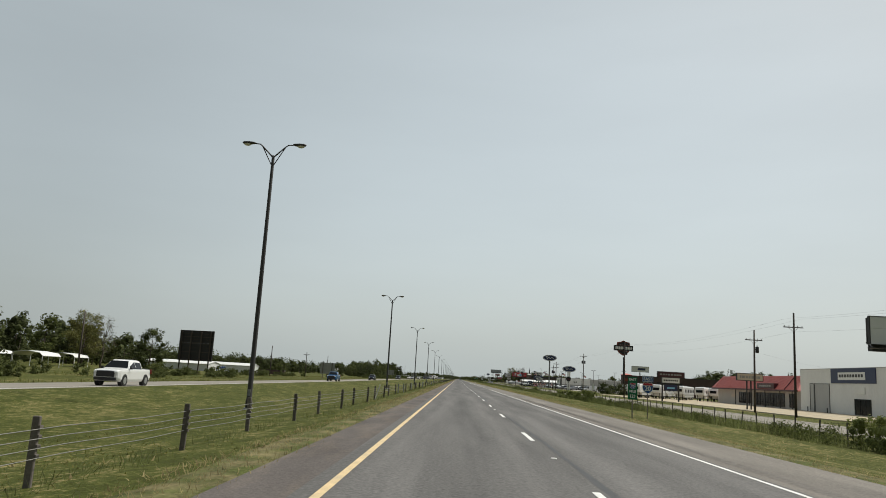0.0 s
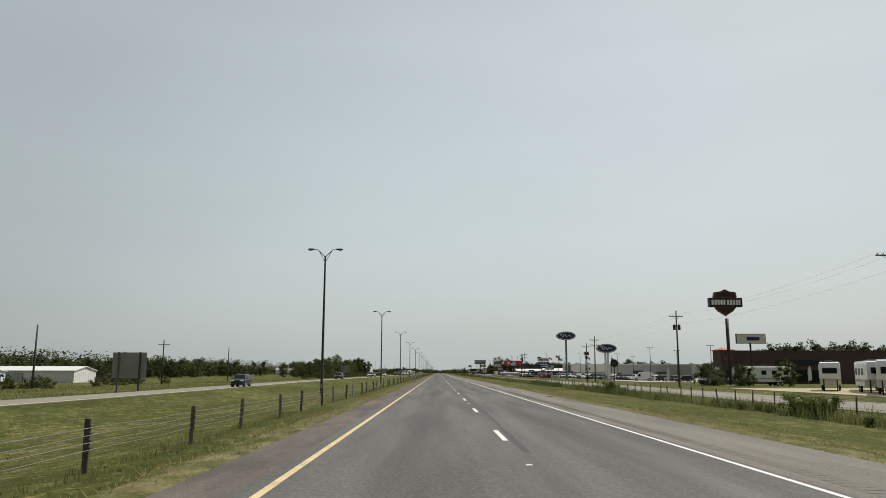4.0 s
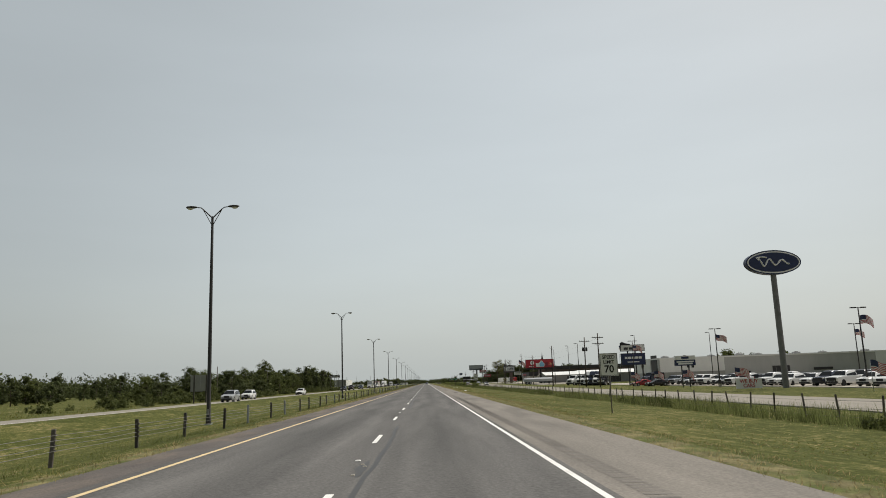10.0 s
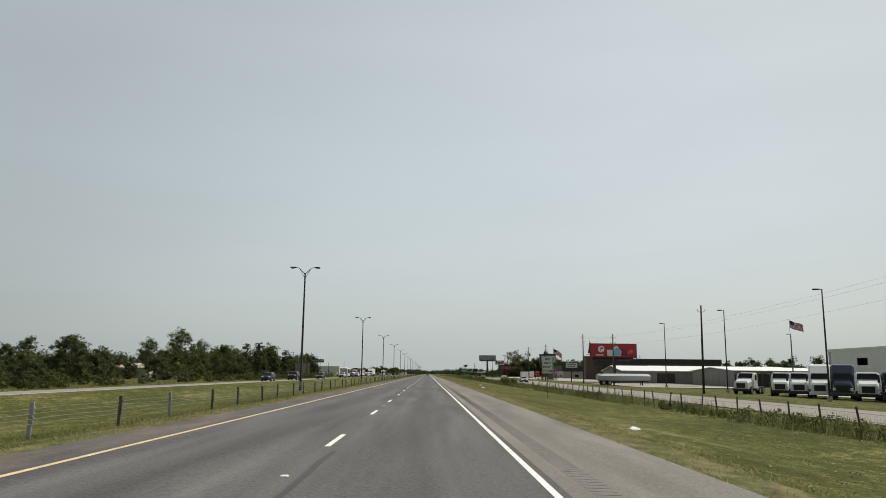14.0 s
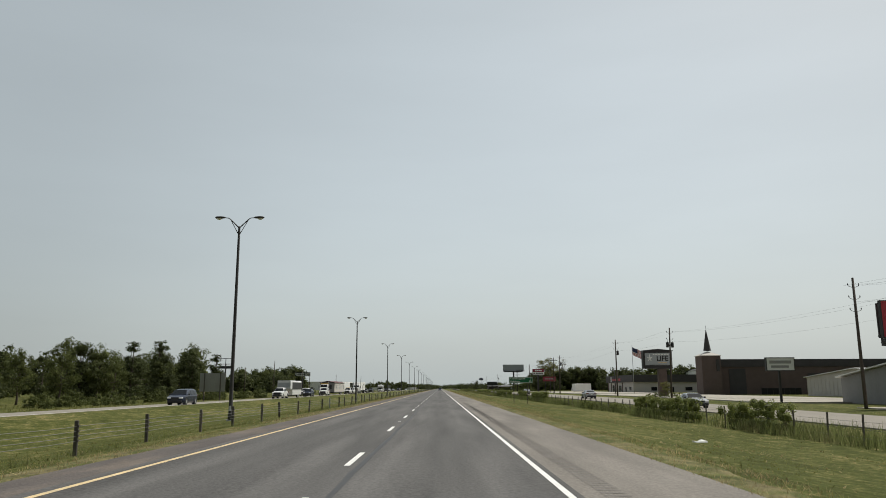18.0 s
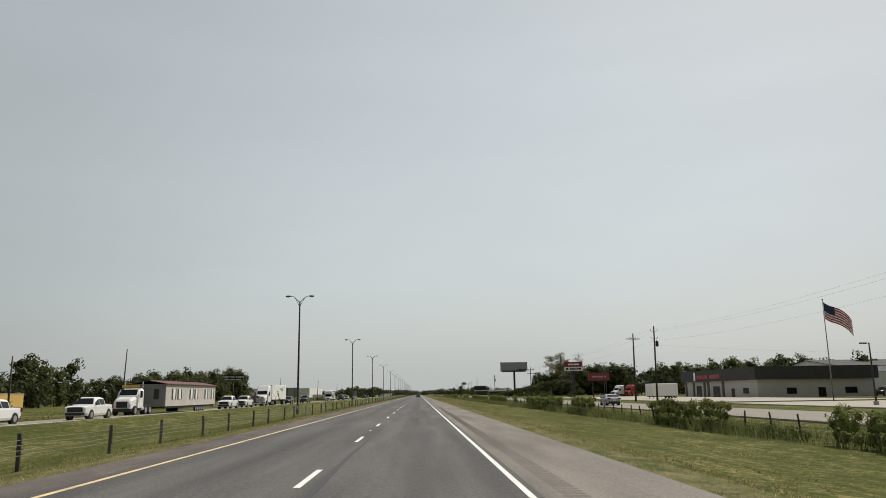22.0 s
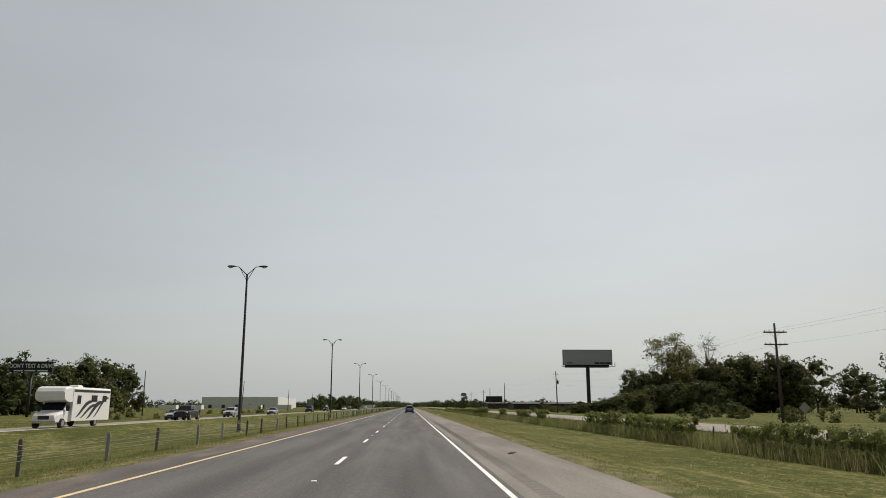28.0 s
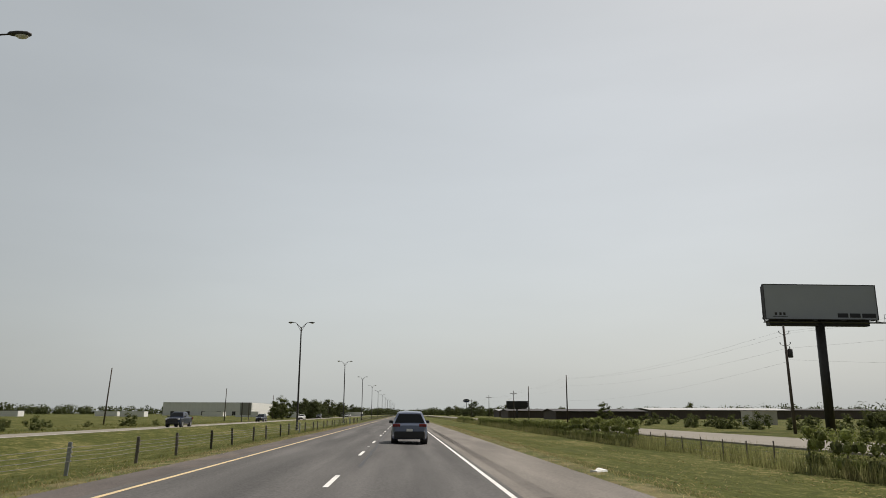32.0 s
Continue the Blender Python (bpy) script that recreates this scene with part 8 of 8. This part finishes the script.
# trailers behind the pickups
def box_trailer(x, y):
    b = thing("windowed_trailer", x, y, far_z(x, y), "tall white trailer with a long black window band behind a pickup", "trailer")
    s = Shape()
    s.loft([[(q * 1.25, yy, z) for q, z in ((-1, zb), (-1, 3.15), (-0.9, 3.3), (0.9, 3.3), (1, 3.15), (1, zb))] for yy, zb in ((-2.0, 1.75), (-0.1, 1.6), (0.0, 0.6), (9.2, 0.6))])
    part("body", s, M["car_white"], b)
    for side in (-1, 1):
        s = Shape()
        s.box(*sorted((side * 1.252, side * 1.275)), -0.3, 9.0, 1.6, 2.95)
        part("window_band", s, M["black_trim"], b)
        for yy in (5.4, 6.5):
            wheel(b, side * 1.1, yy, 0.38, 0.26, side)
    s = Shape()
    s.box(-1.1, 1.1, -2.05, -2.0, 2.0, 2.9)
    part("nose_panel", s, M["sign_grey"], b)
    s = Shape()
    s.box(-0.5, 0.5, 0.2, 9.0, 0.35, 0.598)
    part("underframe", s, M["black_trim"], b)
    return b


box_trailer(-24.2, 711.5)


def flatbed_trailer(x, y):
    b = thing("flatbed_trailer", x, y, far_z(x, y), "low black flatbed trailer loaded with dark bundles behind a pickup", "trailer")
    s = Shape()
    s.box(-1.1, 1.1, 0, 7.5, 0.62, 0.8, 0.02)
    s.box(-0.06, 0.06, -1.6, 0.1, 0.55, 0.66)
    part("deck", s, M["black_trim"], b)
    for k, (a_, c_, h_) in enumerate(((0.4, 2.2, 0.75), (2.5, 4.0, 1.1), (4.2, 5.6, 0.8), (5.8, 7.2, 0.95))):
        s = Shape()
        s.box(-0.85, 0.85, a_, c_, 0.8, 0.8 + h_, 0.08)
        part("load", s, M["weathered_post"] if k % 2 else M["wood_pole"], b)
    for side in (-1, 1):
        for yy in (4.6, 5.5):
            wheel(b, side * 1.15, yy, 0.36, 0.24, side)
    return b


flatbed_trailer(-24.2, 825.7)
bb = thing("beacon_bar", -24.2, 810.0, far_z(-24.2, 810) + 1.945, "amber warning beacon bar on a pickup roof", "beacon")
s = Shape()
s.box(-0.6, 0.6, -0.12, 0.12, 0.0, 0.14, 0.03)
part("lens", s, M["tan_yellow"], bb)


# ---- recreational trailers on the first lot ----
def camper(label="white fifth-wheel camper trailer parked in a row"):
    c = thing("camper_trailer", 0, -460, 0, label, "trailer", "camper trailers")
    s = Shape()
    s.loft([[(x * 1.25, y, z) for x, z in ((-1, zb), (-1, zt - 0.3), (-0.9, zt), (0.9, zt), (1, zt - 0.3), (1, zb))] for y, zb, zt in ((0, 1.7, 3.0), (0.25, 1.55, 3.6), (2.4, 1.5, 3.75), (2.45, 0.75, 3.75), (10, 0.75, 3.75))])
    part("body", s, M["car_white"], c)
    s = Shape()
    s.box(-0.85, 0.85, -0.03, 0.1, 2.25, 2.95)
    part("front_cap", s, M["glass"], c)
    for yy in (3.2, 5.6, 8.2):
        for side in (-1, 1):
            s = Shape()
            s.box(*sorted((side * 1.255, side * 1.28)), yy, yy + 1.1, 2.1, 2.9)
            part("window", s, M["glass"], c)
    s = Shape()
    for side in (-1, 1):
        s.box(*sorted((side * 1.255, side * 1.27)), 2.6, 9.9, 1.3, 1.5)
    part("stripe", s, M["sign_back"], c)
    s = Shape()
    s.box(-0.4, 0.4, 4.2, 5.2, 3.75, 3.98, 0.05)
    part("roof_unit", s, M["black_trim"], c)
    for side in (-1, 1):
        for y in (6.9, 7.9):
            wheel(c, side * 1.05, y, 0.38, 0.25, side)
        s = Shape()
        s.box(*sorted((side * 0.7, side * 0.85)), 1.6, 1.75, 0.0, 1.6)
        part("leg", s, M["black_trim"], c)
    return c


cp = camper()
for i, (x, y) in enumerate(((49.4, 203), (55.1, 203.5), (61.0, 203), (67.0, 204.5), (72.2, 209), (53.0, 211), (58.8, 211.5), (64.6, 212), (52.5, 221), (58.0, 222), (63.6, 223), (69.0, 224))):
    copy_thing(cp, pose(x, y, -0.74 + rise(x, y) if y < 240 else ground_z(x, y), 0, 0, -30 + (i * 7) % 9))
copy_thing(cp, pose(60.5, 268, ground_z(60, 268), 0, 0, -75))

# ---- dealer rows ----
rg = np.random.default_rng(77)
mix = [("pickup", "white"), ("pickup", "white"), ("suv", "white"), ("pickup", "silver"), ("suv", "black"), ("pickup", "black"), ("suv", "white"), ("pickup", "grey"), ("crossover", "silver"), ("suv", "black"), ("suv", "grey"), ("pickup", "white"), ("suv", "white"), ("pickup", "navy")]
for x, ya, yb, step, turn in ((56.6, 372, 484, 3.3, -62), (62.5, 360, 490, 3.6, -62), (69.5, 330, 470, 6.0, 118)):
    for y in np.arange(ya, yb, step):
        if rg.random() < 0.88:
            kind, colour = mix[rg.integers(0, len(mix))]
            car(kind, colour, x + rg.normal(0, 0.15), y, -0.738 + rise(55, y), turn + rg.normal(0, 2), "parked in a dealer row", "dealer lot vehicles")
car("van", "white", 60, 347, -0.738, -100, "parked on the dealer lot")
car("suv", "black", 66, 326, -0.738, -80, "parked on the dealer lot")
car("sedan", "red", 50.0, 480, ground_z(50, 480), -75, "parked beside the truck yard")
car("sedan", "black", 50.6, 471.5, ground_z(50, 471), -80, "parked beside the truck yard")
car("pickup", "white", 62, 486, -0.738, -70, "parked on the dealer lot")
for kind, colour, x, y, turn in (("pickup", "wine", 102, 845, -60), ("pickup", "silver", 108, 848, -60), ("suv", "grey", 114, 850, 90), ("pickup", "white", 111, 842, -70)):
    car(kind, colour, x, y, ground_z(x, y), turn, "parked by the truck shop")
# tractors on the truck yards
made = {}
for i, (colour, sleeper, x, y, turn) in enumerate((("white", False, 48.8, 546, -42), ("white", False, 49.8, 536.6, -30), ("white", False, 50.1, 532.4, -30), ("white", True, 50.4, 528.2, -30), ("navy", True, 50.7, 524.0, -30), ("white", False, 51.0, 519.8, -30), ("black", False, 51.3, 515.6, -30), ("navy", False, 65, 523, -60), ("black", False, 69, 527, -60), ("white", True, 73.5, 951, -55), ("red", True, 78.0, 950, -40))):
    key = (colour, sleeper)
    if key not in made:
        made[key] = tractor(colour, sleeper, label=NAMES[colour] + (" sleeper" if sleeper else " day-cab") + " semi tractor parked on a truck lot")[0]
    copy_thing(made[key], pose(x, y, ground_z(x, y) + 0.02, 0, 0, turn))
# dump trailer with a pale tarp
v = thing("dump_trailer", 54.4, 607.5, ground_z(49, 607.5) + 0.1, "grey dump trailer with a rounded pale tarp", "trailer", turn=90)
s = Shape()
s.loft([[(x, y, z) for x, z in ((-1.2, zb), (-1.28, 2.0), (-0.9, zt - 0.15), (-0.4, zt), (0.4, zt), (0.9, zt - 0.15), (1.28, 2.0), (1.2, zb))] for y, zb, zt in ((0, 1.4, 2.3), (0.3, 1.1, 2.45), (6, 1.0, 2.5), (11.2, 1.0, 2.45), (11.5, 1.2, 2.3))])
part("body", s, M["sign_grey"], v)
s = Shape()
s.box(-0.5, 0.5, 0.4, 11.2, 0.8, 1.0)
part("underframe", s, M["black_trim"], v)
for side in (-1, 1):
    for y in (9.0, 10.3):
        wheel(v, side * 0.95, y, 0.5, 0.55, side)
    s = Shape()
    s.box(*sorted((side * 0.6, side * 0.75)), 1.6, 1.8, 0.0, 1.1)
    part("landing_leg", s, M["black_trim"], v)
# white cargo boxes near the truck shop
for x, y, w, l, turn in ((57.6, 858, 2.6, 7.0, -70),):
    b = thing("cargo_box", x, y, -0.735 + rise(47.5, y) + 0.01, "plain white cargo box standing on the lot", "container", turn=turn)
    s = Shape()
    s.box(-w / 2, w / 2, 0, l, 0.55, 3.25, 0.04)
    part("box", s, M["sign_white"], b)
    s = Shape()
    s.box(-w / 2 + 0.2, w / 2 - 0.2, 0.2, l - 0.2, 0.35, 0.548)
    part("frame", s, M["black_trim"], b)
    for side in (-1, 1):
        for yy in (l - 1.6, l - 0.7):
            wheel(b, side * (w / 2 - 0.2), yy, 0.36, 0.25, side)
        s = Shape()
        s.box(*sorted((side * 0.7, side * 0.8)), 0.5, 0.6, 0, 0.4)
        part("leg", s, M["black_trim"], b)


# ---- motorcycles and banners by the brick dealership ----
def motorcycle():
    m = thing("motorcycle", 0, -480, 0, "black and chrome touring motorcycle parked in a row", "motorcycle", "parked motorcycles")
    for y in (0.3, 1.75):
        wheel(m, 0, y, 0.32, 0.14, 1)
    s = Shape()
    s.loft([[(x, y, z) for x, z in ((-w, zb), (-w, zt - 0.08), (0, zt), (w, zt - 0.08), (w, zb))] for y, zb, zt, w in ((0.5, 0.6, 0.85, 0.1), (0.8, 0.45, 1.02, 0.2), (1.2, 0.4, 0.85, 0.18), (1.6, 0.5, 0.82, 0.2), (2.0, 0.55, 0.9, 0.22))])
    part("body", s, M["car_black"], m)
    s = Shape()
    s.tube([(-0.42, 0.75, 1.15), (0, 0.5, 1.02), (0.42, 0.75, 1.15)], 0.02, 5)
    s.tube([(0, 0.5, 1.02), (0, 0.3, 0.32)], 0.035, 5)
    s.tube([(0.2, 0.9, 0.35), (0.24, 2.0, 0.35)], 0.045, 6)
    part("handlebar", s, M["chrome"], m)
    s = Shape()
    s.box(-0.16, 0.16, 0.36, 0.46, 0.85, 1.3, 0.04)
    part("fairing", s, M["car_white"], m)
    return m


mc = motorcycle()
for i in range(16):
    x, y = 57 + (i % 8) * 1.5, 285 + (i // 11) * 4.0
    copy_thing(mc, pose(x, y, -0.738, 0, 0, -20 + (i * 13) % 17))
for i, (x, y) in enumerate(((58, 276), (61.5, 284), (67, 290), (54.5, 296), (70, 262), (63, 300))):
    b = thing("feather_banner", x, y, ground_z(x, y), "white feather banner on a bent pole", "banner", "feather banners")
    s = Shape()
    s.tube([(0, 0, -0.1), (0, 0, 2.6), (0.12, 0, 3.4), (0.45, 0, 3.8)], 0.025, 5)
    part("pole", s, M["galv"], b)
    s = Shape()
    s.prism([(0.03, 1.0), (0.7, 1.15), (0.75, 2.6), (0.55, 3.6), (0.45, 3.76), (0.14, 3.35), (0.03, 2.6)], "y", -0.004, 0.004)
    part("cloth", s, M["sign_white"], b)
# hidden masters stand far behind the start of the road
for i, v in enumerate(list(VEHICLES.values()) + list(made.values()) + [cp, mc]):
    v.matrix_world = pose(-25 + (i % 9) * 6, -900 - 12 * (i // 9), ground_z(-25 + (i % 9) * 6), 0, 0, 0)
    v["label"] = v["label"] + " parked beside the road" if len(v["label"].split()) < 5 else v["label"]
for i, t in enumerate(TREES.values()):
    t.location = (-60 - 10 * i, -900, ground_z(-60))
